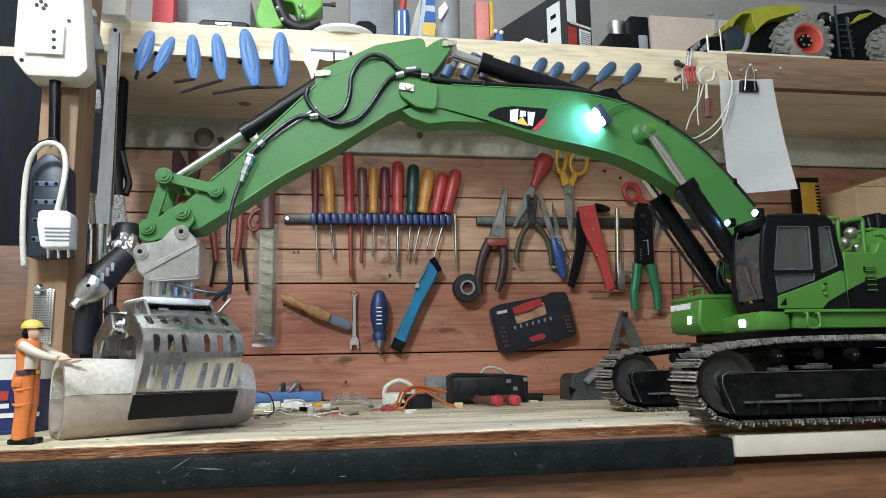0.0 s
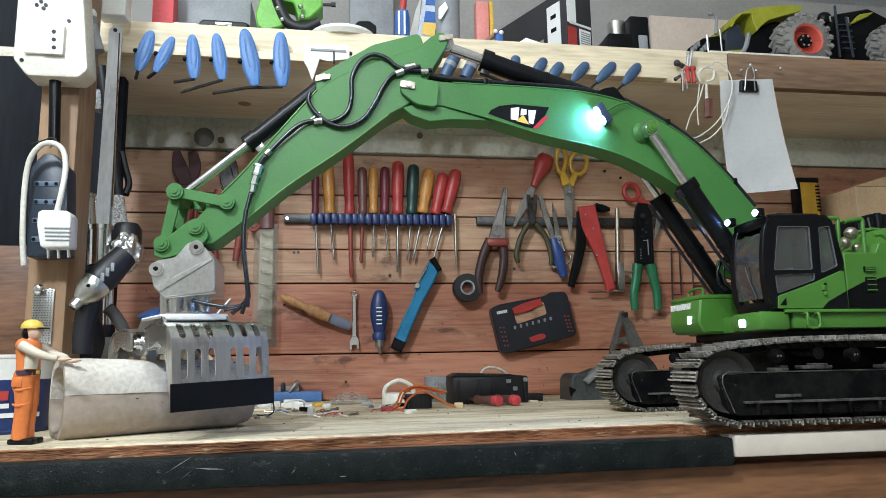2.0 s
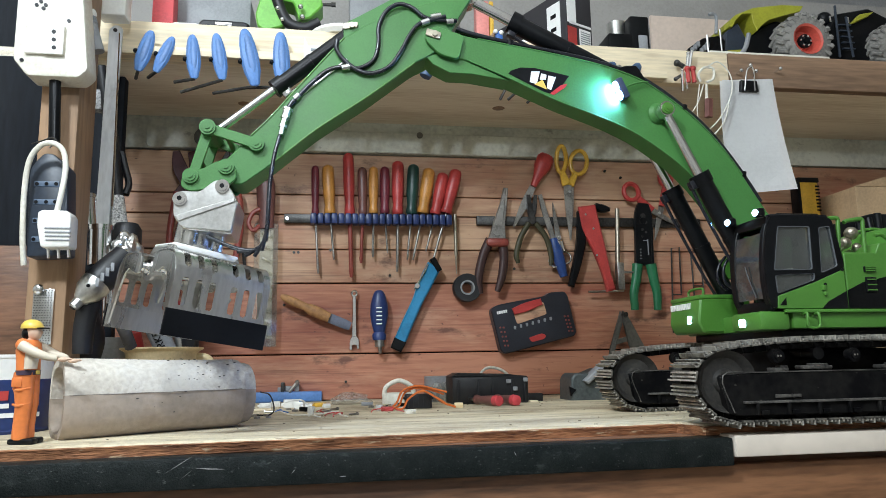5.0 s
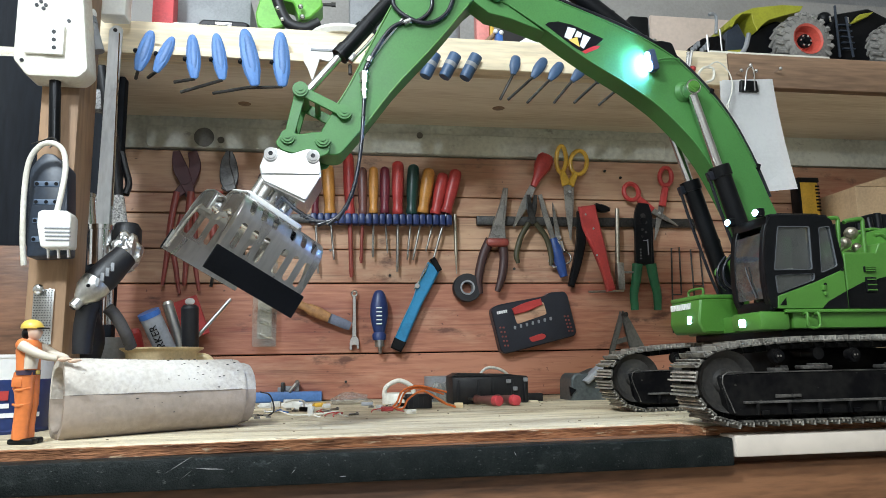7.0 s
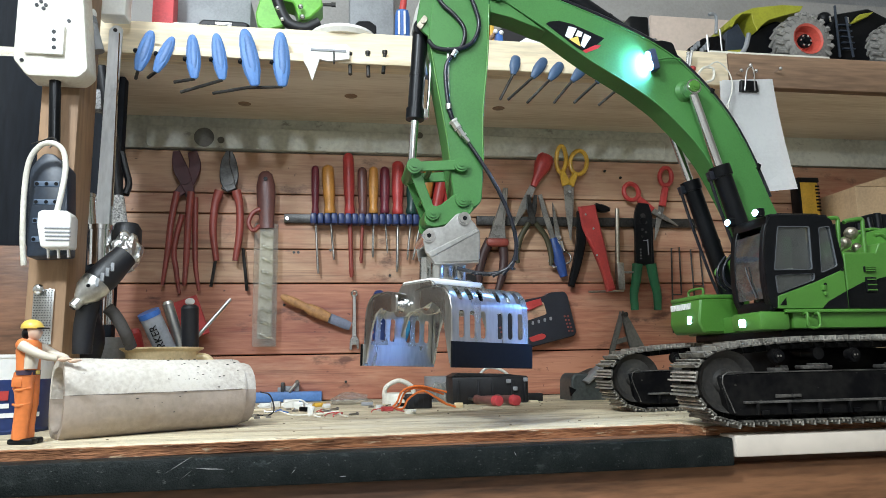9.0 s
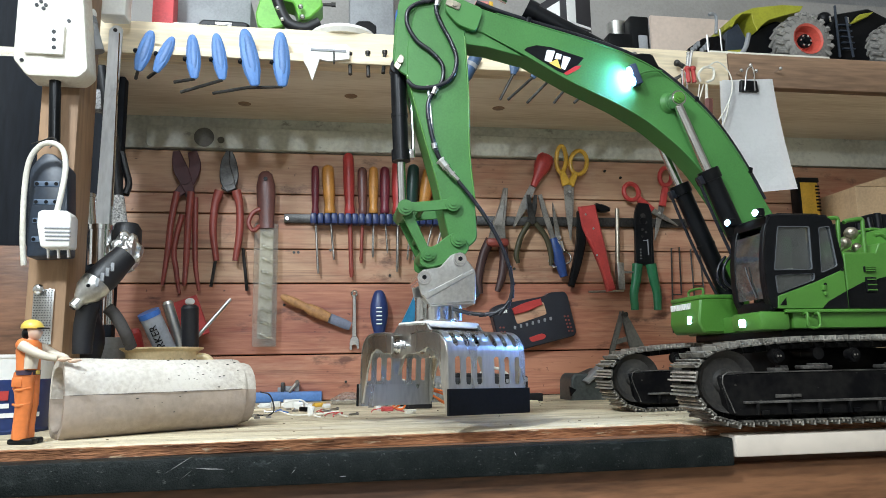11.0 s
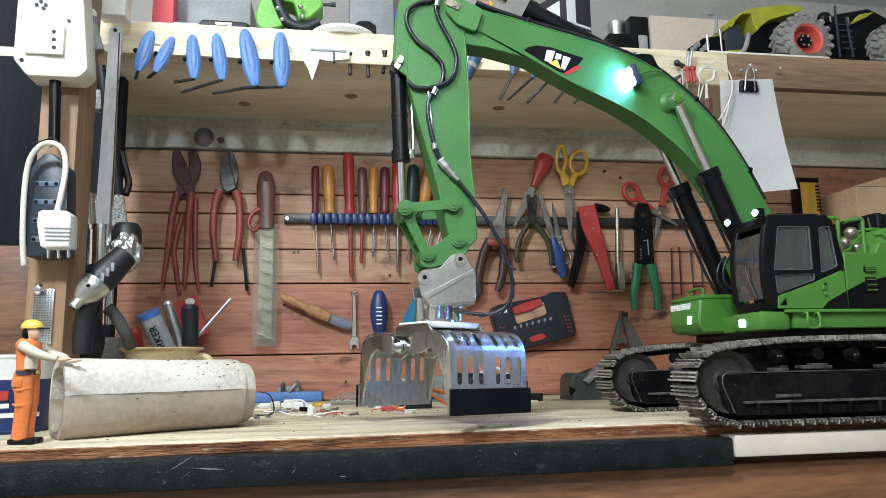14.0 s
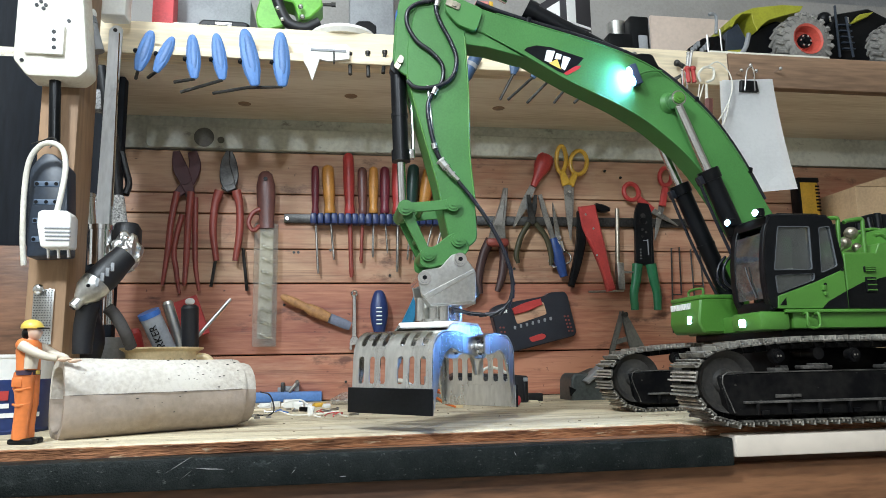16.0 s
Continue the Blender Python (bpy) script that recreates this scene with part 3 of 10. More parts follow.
def build_stick():
    o = local([(-0.6666, 0.2074), (-0.6642, 0.2119), (-0.6351, 0.2402), (-0.6112, 0.2618), (-0.5831, 0.2915), (-0.5552, 0.3210), (-0.5291, 0.3480), (-0.5020, 0.3640), (-0.4697, 0.3760), (-0.4458, 0.3838), (-0.4187, 0.3916), (-0.4032, 0.4039), (-0.3909, 0.4098), (-0.383, 0.4025), (-0.3863, 0.3933), (-0.4038, 0.3688), (-0.4212, 0.3397), (-0.4360, 0.3278), (-0.4565, 0.3185), (-0.5085, 0.2830), (-0.5640, 0.2490), (-0.6155, 0.2110), (-0.6424, 0.1932), (-0.6568, 0.1986)], NOSE)
    bm = EMPTYBM()
    plate(bm, soften(o, 0.006), -0.0205, 0.0205, 0.001)
    st = part("stick", bm, M_GREEN, EX, "green tapered dipper stick", pose(NOSE[0], 0, NOSE[1]))
    # rim beads in the brighter green, which paints in the edge highlight
    for pts in ([(-0.6300, 0.2445), (-0.6112, 0.2618), (-0.5831, 0.2915), (-0.5552, 0.3210), (-0.5291, 0.3480)], [(-0.6100, 0.2150), (-0.5640, 0.2490), (-0.5085, 0.2830), (-0.4565, 0.3185)]):
        hose("weld_bead", pts, 0.0010, -0.0205, st, NOSE, M_GREENLIGHT)
    # raised back with the lugs of both cylinders
    o = local([(-0.5388, 0.3129), (-0.53, 0.3375), (-0.5291, 0.3596), (-0.5246, 0.3672), (-0.5165, 0.3707), (-0.4661, 0.3972), (-0.4184, 0.4082), (-0.4142, 0.4059), (-0.4108, 0.3907), (-0.4189, 0.3712), (-0.4697, 0.3562), (-0.4989, 0.3351)], NOSE)
    for s in (-1, 1):
        bm = EMPTYBM()
        plate(bm, soften(o, 0.004), s * 0.0146, s * 0.0186, 0.0006)
        part("back_plate", bm, M_GREEN, st)
    bm = EMPTYBM()
    plate(bm, soften(local([(-0.5047, 0.3392), (-0.4661, 0.3928), (-0.4185, 0.4037), (-0.4156, 0.3904), (-0.446, 0.3636), (-0.4815, 0.3433)], NOSE), 0.003), -0.0144, 0.0144, 0.0005)
    part("back_filler", bm, M_GREEN, st)
    for q, w in ((STICKLUG, 0.0186), (STICKTOP, 0.0205)):
        x, z = q[0] - NOSE[0], q[1] - NOSE[1]
        bm = EMPTYBM()
        plate(bm, soften([(x - 0.009, z - 0.004), (x + 0.007, z - 0.002), (x + 0.008, z + 0.004), (x - 0.008, z + 0.003)], 0.002), -w - 0.002, -w, 0.0004)
        rod(bm, (x + 0.001, -w - 0.004, z), (x + 0.001, w + 0.004, z), 0.0032, n=14)
        part("lug_pin", bm, M_PINBRASS, st, "zinc-plated pin with a locking plate")
    # hoses looping over the side
    hose("hose", [(-0.5857, 0.278), (-0.5694, 0.2944), (-0.5501, 0.31), (-0.5343, 0.3142), (-0.5161, 0.3125), (-0.5, 0.3216), (-0.4937, 0.3396), (-0.492, 0.3583), (-0.4827, 0.3756), (-0.4685, 0.3838), (-0.4542, 0.3795), (-0.4424, 0.3688), (-0.425, 0.3646), (-0.4069, 0.3642)], 0.0024, -0.0235, st, NOSE)
    hose("hose", [(-0.5364, 0.3439), (-0.538, 0.3335), (-0.5304, 0.3204), (-0.516, 0.3089), (-0.5011, 0.3064), (-0.4838, 0.3137), (-0.4698, 0.3314), (-0.4603, 0.3473), (-0.4496, 0.3596), (-0.437, 0.364), (-0.419, 0.3687)], 0.0024, -0.0245, st, NOSE)
    for a, b in (((-0.5343, 0.313), (-0.5263, 0.3139)), ((-0.4352, 0.3679), (-0.4244, 0.3697)), ((-0.446, 0.3611), (-0.4376, 0.364)), ((-0.419, 0.3623), (-0.4112, 0.3627)), ((-0.5841, 0.2804), (-0.5798, 0.2846))):
        bm = EMPTYBM()
        rod(bm, (a[0] - NOSE[0], -0.0242, a[1] - NOSE[1]), (b[0] - NOSE[0], -0.0242, b[1] - NOSE[1]), 0.0036, n=10)
        part("ferrule", bm, M_STEEL, st, "steel hose ferrule")
    # valve fittings near the linkage
    pts = [(-0.5916, 0.2702), (-0.5946, 0.2613), (-0.5977, 0.2526), (-0.6001, 0.2427)]
    for i, (a, b) in enumerate(zip(pts, pts[1:])):
        bm = EMPTYBM()
        rod(bm, (a[0] - NOSE[0], -0.0255, a[1] - NOSE[1]), (b[0] - NOSE[0], -0.0255, b[1] - NOSE[1]), 0.0042 - 0.0006 * i, n=6)
        rod(bm, (a[0] - NOSE[0], -0.0255, a[1] - NOSE[1]), ((a[0] * 3 + b[0]) / 4 - NOSE[0], -0.0255, (a[1] * 3 + b[1]) / 4 - NOSE[1]), 0.0055 - 0.0006 * i, n=6)
        part("fitting", bm, M_STEEL, st, "steel hydraulic fitting")
    hose("hose", [(-0.5857, 0.278), (-0.5894, 0.2732), (-0.5915, 0.269)], 0.0026, -0.0250, st, NOSE)
    hose("pipe", [(-0.5798, 0.284), (-0.55, 0.3064), (-0.5276, 0.323)], 0.0018, -0.0215, st, NOSE, M_CHROME)
    bm = EMPTYBM()
    lug(bm, LINKPIN[0] - NOSE[0], LINKPIN[1] - NOSE[1], -0.0265, 0.0265, 0.0078)
    lug(bm, STICKPIN[0] - NOSE[0], STICKPIN[1] - NOSE[1], -0.0295, 0.0295, 0.0078)
    part("pin_boss", bm, M_GREEN, st)
    return st


def build_links():
    """Rocker from the stick to the bucket link, and the link itself, each a pair of arms."""
    out = []
    for nm, a, b, w in (("rocker_link", LINKPIN, LINKTOP, 0.0235), ("bucket_link", LINKTOP, BUCKETPIN, 0.0190)):
        length = math.hypot(b[0] - a[0], b[1] - a[1])
        bm = EMPTYBM()
        for s in (-1, 1):
            plate(bm, soften([(-0.004, -0.0055), (length + 0.004, -0.0050), (length + 0.004, 0.0050), (-0.004, 0.0055)], 0.005), s * w - 0.0016, s * w + 0.0016, 0.0006)
        rod(bm, (length, -w, 0), (length, w, 0), 0.004, n=14)
        rod(bm, (length * 0.62, -w, 0), (length * 0.62, w, 0), 0.003, n=12)
        if nm == "rocker_link":
            lug(bm, length, 0, -w - 0.0045, w + 0.0045, 0.0080)
        out.append((part(nm, bm, M_GREEN, EX, "green steel linkage arm"), length))
    return out


def build_coupler():
    o = local([(-0.6937, 0.1987), (-0.6769, 0.205), (-0.6669, 0.2141), (-0.6576, 0.2193), (-0.6458, 0.2128), (-0.6422, 0.2021), (-0.6503, 0.192), (-0.6657, 0.1863), (-0.6836, 0.1806), (-0.6935, 0.1838)], STICKPIN)
    bm = EMPTYBM()
    plate(bm, soften(o, 0.004), -0.0265, -0.0225, 0.0008)
    plate(bm, soften(o, 0.004), 0.0225, 0.0265, 0.0008)
    rod(bm, (-0.01, -0.0225, -0.018), (-0.01, 0.0225, -0.018), 0.006, n=16)
    x, z = BUCKETPIN[0] - STICKPIN[0], BUCKETPIN[1] - STICKPIN[1]
    lug(bm, x, z, -0.0295, 0.0295, 0.0075)
    c = part("coupler", bm, M_GREEN, EX, "green quick coupler", pose(STICKPIN[0], 0, STICKPIN[1]))
    bm = EMPTYBM()
    o = local([(-0.6965, 0.1723), (-0.6912, 0.1789), (-0.6733, 0.1818), (-0.6619, 0.1952), (-0.6526, 0.1975), (-0.6427, 0.1865), (-0.6366, 0.1782), (-0.6366, 0.1479), (-0.6835, 0.1441), (-0.6926, 0.1533)], STICKPIN)
    plate(bm, soften(o, 0.003), -0.030, -0.0272, 0.0006)
    plate(bm, soften(o, 0.003), 0.0272, 0.030, 0.0006)
    low = local([(-0.6889, 0.1516), (-0.6363, 0.1545), (-0.6366, 0.1457), (-0.6824, 0.143)], STICKPIN)
    plate(bm, low, -0.0272, 0.0272, 0.0005)
    back = local([(-0.6399, 0.1821), (-0.6366, 0.1777), (-0.6363, 0.1534), (-0.6389, 0.1534)], STICKPIN)
    plate(bm, back, -0.0272, 0.0272)
    br = part("bracket", bm, M_ALU, c, "milled aluminium tilting bracket")
    # weld rib across the cheek
    bm = EMPTYBM()
    rib = local([(-0.6915, 0.1533), (-0.6399, 0.181), (-0.6382, 0.1776), (-0.6867, 0.1489)], STICKPIN)
    plate(bm, rib, -0.0318, -0.030, 0.0006)
    part("rib", bm, M_ALU, br)
    for q in ((-0.6898, 0.1707), (-0.6534, 0.1903)):
        x, z = q[0] - STICKPIN[0], q[1] - STICKPIN[1]
        bm = EMPTYBM()
        rod(bm, (x, -0.0325, z), (x, 0.0325, z), 0.0068, n=20)
        rod(bm, (x, -0.0345, z), (x, -0.0325, z), 0.0050, n=20)
        p_ = part("bracket_pin", bm, M_CHROME, br, "polished bracket pin")
        bm = EMPTYBM()
        rod(bm, (x, -0.0350, z), (x, -0.0345, z), 0.0024, n=6)
        part("socket", bm, M_BLACK, p_)
    return c


GRAPPLE_AT = local([(-0.6702, 0.1532)], STICKPIN)[0]
JAW_Y, JAW_Z = 0.024, -0.050


def stadium(u, v, cu, cv, r, h):
    """Signed distance to an upright slot."""
    dv = max(0.0, abs(v - cv) - h)
    return math.hypot(u - cu, dv) - r


def build_grapple():
    bm = EMPTYBM()
    lathe(bm, [(0, 0.004), (0.017, 0.004), (0.017, -0.001), (0.0125, -0.002), (0.0125, -0.022), (0.020, -0.0225), (0.020, -0.0255), (0, -0.0255)], 32)
    g = part("grapple_body", bm, M_STEEL, EX, "stainless steel sorting grapple")
    for x in (-0.014, 0.014):
        for y in (-0.011, 0.011):
            bm = EMPTYBM()
            rod(bm, (x, y, 0.0), (x, y, -0.0235), 0.0068, n=20)
            part("rotator_cylinder", bm, M_STEEL, g)
    # top plate, white, chamfered
    bm = EMPTYBM()
    box(bm, 0, 0, -0.0285, 0.066, 0.054, 0.006, 0.002)
    part("top_plate", bm, M_WHITEPLASTIC, g, "white top plate")
    # hexagonal side plates
    hexa = soften([(-0.026, -0.027), (0.026, -0.027), (0.044, -0.044), (0.044, -0.055), (0.038, -0.062), (0.018, -0.0625), (0.012, -0.058), (-0.012, -0.058), (-0.018, -0.0625), (-0.038, -0.062), (-0.044, -0.055), (-0.044, -0.044)], 0.004)
    for s in (-1, 1):
        bm = EMPTYBM()
        v = plate(bm, hexa, s * 0.030, s * 0.033, 0.0005)
        put(bm, v, pose(0, 0, 0, 0, 0, 90))
        p_ = part("side_plate", bm, M_STEEL, g, "brushed steel side plate")
        for y in (-0.024, -0.009, 0.009, 0.024):
            bm = EMPTYBM()
            big = abs(y) > 0.02
            rod(bm, (s * 0.0325, y, -0.05), (s * (0.039 if big else 0.0350), y, -0.05), 0.0062 if big else 0.0028, n=14)
            part("bolt", bm, M_CHROME, p_)
    bm = EMPTYBM()
    box(bm, 0, 0, -0.043, 0.058, 0.036, 0.02, 0.003)
    part("housing", bm, M_BLACK, g, "dark motor housing")
    for y in (-0.02, 0.02):
        bm = EMPTYBM()
        rod(bm, (-0.028, y, -0.043), (0.028, y, -0.043), 0.0065, n=18)
        rod(bm, (-0.018, y, -0.043), (-0.008, y, -0.043), 0.0085, n=18)
        part("grip_cylinder", bm, M_CHROME, g)
    # jaw shell: sheet along a bent profile with three rows of slots
    prof = [(-0.006, 0.0115), (0.012, 0.0145), (0.030, 0.0140)]
    for k in range(1, 9):
        a = radians(90 - 90 * k / 8)
        prof.append((0.034 + 0.024 * math.cos(a), -0.010 + 0.024 * math.sin(a)))
    prof += [(0.0585, -0.020), (0.0590, -0.041)]
    cum = [0.0]
    for a, b in zip(prof, prof[1:]):
        cum.append(cum[-1] + math.hypot(b[0] - a[0], b[1] - a[1]))
    total = cum[-1]

    def at(s):
        s = min(max(s, 0), total)
        for i in range(len(cum) - 1):
            if s <= cum[i + 1] + 1e-9:
                k = (s - cum[i]) / (cum[i + 1] - cum[i])
                return prof[i][0] + (prof[i + 1][0] - prof[i][0]) * k, prof[i][1] + (prof[i + 1][1] - prof[i][1]) * k
        return prof[-1]
    wide = 0.0455
    cols = (-0.035, -0.0225, -0.010, 0.0105, 0.0230, 0.0355)
    slots = [(c, v, r, h) for c in cols for v, r, h in ((0.0290, 0.0029, 0.0055), (0.0600, 0.0029, 0.0062), (0.0915, 0.0031, 0.0098))]
    nu, nv = 116, 108
    bm = EMPTYBM()
    grid, keep = {}, {}
    cell = 2 * wide / nu
    for i in range(nu + 1):
        for j in range(nv + 1):
            u, v = -wide + 2 * wide * i / nu, total * j / nv
            for cu, cv, r, h in slots:
                d = stadium(u, v, cu, cv, r, h)
                if abs(d) < cell * 0.62:
                    dv = max(0.0, abs(v - cv) - h) * (1 if v > cv else -1)
                    du = u - cu
                    ln = math.hypot(du, dv) or 1.0
                    u -= du / ln * d
                    v -= dv / ln * d
                    break
            grid[i, j] = (u, v)
    vert = {}

    def vv(i, j):
        if (i, j) not in vert:
            u, s = grid[i, j]
            o_, z = at(s)
            vert[i, j] = bm.verts.new((u, -o_, z))
        return vert[i, j]
    for i in range(nu):
        for j in range(nv):
            u, v = -wide + 2 * wide * (i + 0.5) / nu, total * (j + 0.5) / nv
            if min(stadium(u, v, *q) for q in slots) > 0:
                bm.faces.new((vv(i, j), vv(i + 1, j), vv(i + 1, j + 1), vv(i, j + 1)))
    bmesh.ops.recalc_face_normals(bm, faces=bm.faces[:])
    bmesh.ops.solidify(bm, geom=bm.faces[:], thickness=0.0012)
    shell = mesh_from(bm, "jaw_shell", M_STEEL)
    smooth(shell, 35)
    bm = EMPTYBM()
    box(bm, 0, -0.0610, -0.0515, 0.096, 0.0025, 0.0235, 0.0004)
    lip = mesh_from(bm, "cutting_lip", M_BLACK)
    bm = EMPTYBM()
    box(bm, 0, -0.0585, -0.0515, 0.094, 0.0018, 0.0230, 0.0003)
    liner = mesh_from(bm, "lip_liner", M_STEEL)
    bm = EMPTYBM()
    out_ = [(-0.006, 0.0100), (0.012, 0.0130), (0.030, 0.0125), (0.043, 0.0100), (0.053, 0.0020), (0.0565, -0.010), (0.0570, -0.060), (0.0535, -0.060), (0.0440, -0.024), (0.0360, -0.008), (0.0240, -0.002), (0.010, -0.007), (-0.006, -0.008)]
    v = plate(bm, soften(out_, 0.003), -0.0012, 0.0012, 0.0004)
    put(bm, v, pose(0, 0, 0, 0, 0, -90))
    side = mesh_from(bm, "jaw_arm", M_STEEL)
    smooth(side, 35)
    made = []
    for s in (0, 1):
        bm = EMPTYBM()
        rod(bm, (-0.042, 0, 0), (0.042, 0, 0), 0.0050, n=16)
        rod(bm, (-0.0355, 0, 0), (-0.0335, 0, 0), 0.0085, n=16)
        rod(bm, (0.0335, 0, 0), (0.0355, 0, 0), 0.0085, n=16)
        j = part("grapple_jaw", bm, M_CHROME, EX, "slotted stainless steel grapple jaw with a black lip")
        for nm, me in (("jaw_shell", shell), ("cutting_lip", lip), ("lip_liner", liner)):
            new(nm, me).parent = j
        for x in (-0.0440, 0.0440):
            a = new("jaw_arm", side)
            a.parent = j
            a.matrix_basis = pose(x, 0, 0)
        bm = EMPTYBM()
        v = plate(bm, [(0.020, 0.006), (0.046, -0.004), (0.055, -0.030), (0.052, -0.030), (0.040, -0.008), (0.020, 0.001)], -0.001, 0.001)
        put(bm, v, pose(0, 0, 0, 0, 0, -90))
        part("stiffener", bm, M_STEEL, j)
        made.append(j)
    return g, made


def build_cylinder(name, barrel_len, r_barrel, r_rod, rod_len, pipe=None):
    """Barrel and rod of a hydraulic ram, each along +x from its own pin."""
    bm = EMPTYBM()
    rod(bm, (0.004, 0, 0), (barrel_len, 0, 0), r_barrel, n=24)
    rod(bm, (barrel_len - 0.010, 0, 0), (barrel_len + 0.002, 0, 0), r_barrel * 1.18, n=24)
    rod(bm, (barrel_len * 0.5, 0, 0), (barrel_len * 0.5 + 0.004, 0, 0), r_barrel * 1.07, n=24)
    rod(bm, (0, -r_barrel, 0), (0, r_barrel, 0), r_barrel * 1.05, n=20)
    b = part(name + "_barrel", bm, M_BLACK, EX, "black hydraulic cylinder barrel")
    bm = EMPTYBM()
    box(bm, barrel_len - 0.006, 0, r_barrel * 1.25, 0.010, 0.008, 0.008, 0.001)
    tube(bm, [(barrel_len - 0.006, 0, r_barrel * 1.5), (barrel_len * 0.7, 0, r_barrel * 1.6), (barrel_len * 0.3, 0, r_barrel * 1.5), (0.01, 0, r_barrel * 1.2)], 0.0018, n=8)
    part("feed_pipe", bm, pipe or M_HOSE, b)
    bm = EMPTYBM()
    rod(bm, (0, 0, 0), (rod_len, 0, 0), r_rod, n=20)
    rod(bm, (0, -r_rod * 1.5, 0), (0, r_rod * 1.5, 0), r_rod * 1.7, n=20)
    r = part(name + "_rod", bm, M_CHROME, EX, "polished chrome piston rod")
    return b, r


boom = build_boom()
stick = build_stick()
(rocker, ROCKER_LEN), (blink, LINK_LEN) = build_links()
coupler = build_coupler()
grapple, jaws = build_grapple()
CYL_FOOT = (-0.0478, 0.1185)
STICK_FOOT = (-0.204, 0.3476)
boom_rams = [build_cylinder("boom_cylinder", 0.155, 0.0099, 0.0050, 0.14) for _ in range(2)]
stick_ram = build_cylinder("stick_cylinder", 0.150, 0.0105, 0.0060, 0.10)
bucket_ram = build_cylinder("bucket_cylinder", 0.102, 0.0085, 0.0046, 0.105, M_CHROME)


# supply hose from the stick to the grapple, in short stiff links
HOSE_TOP = (-0.6017, 0.2403)
HOSE_LOW = local([(-0.6608, 0.1408)], STICKPIN)[0]
HOSE_LINKS = 14


def build_hose_links():
    bm = EMPTYBM()
    rod(bm, (-0.002, 0, 0), (0.0175, 0, 0), 0.0021, n=8)
    ball(bm, (0, 0, 0), 0.0021, n=8)
    ball(bm, (0.0155, 0, 0), 0.0021, n=8)
    me = smooth(mesh_from(bm, "hose_link", M_HOSE), 60)
    out = []
    for _ in range(HOSE_LINKS):
        ob = new("hose_link", me)
        ob.parent = EX
        out.append(ob)
    return out


hose_links = build_hose_links()


# ---- undercarriage ----
def track_path():
    """The loop of the shoes, from the foot of the front idler round, in the side view."""
    key = [(-0.148, 0.004), (-0.166, 0.010), (-0.181, 0.025), (-0.1845, 0.040), (-0.180, 0.056), (-0.166, 0.0660), (-0.145, 0.0705), (-0.100, 0.0745), (-0.050, 0.0760),
           (0.10, 0.0765), (0.140, 0.0760), (0.165, 0.070), (0.178, 0.050), (0.178, 0.034), (0.168, 0.014), (0.150, 0.004), (0.0, 0.004)]
    pts = spline([(x, 0, z) for x, z in key] + [(-0.148, 0, 0.004)], 10)
    return pts


def shoe_mesh():
    """A flat shoe with three low grousers and notched ends."""
    bm = EMPTYBM()
    box(bm, 0.0004, 0, 0, 0.0094, 0.046, 0.0020, 0.0004, segs=1)
    for y in (-0.0165, 0.0165):
        rod(bm, (0.0012, y, 0.0006), (0.0012, y, 0.0022), 0.0013, n=6)
    for f in bm.faces:
        f.material_index = 1
    plates = set(bm.faces)
    for x, h in ((-0.0042, 0.0044), (-0.0008, 0.0022), (0.0030, 0.0022)):
        box(bm, x, 0, 0.0006 + h / 2, 0.0014, 0.0456, h)
    for f in bm.faces:
        if f not in plates:
            f.material_index = 0
    return mesh_from(bm, "track_shoe", [M_TRACKSTEEL, M_SHOEPLATE])


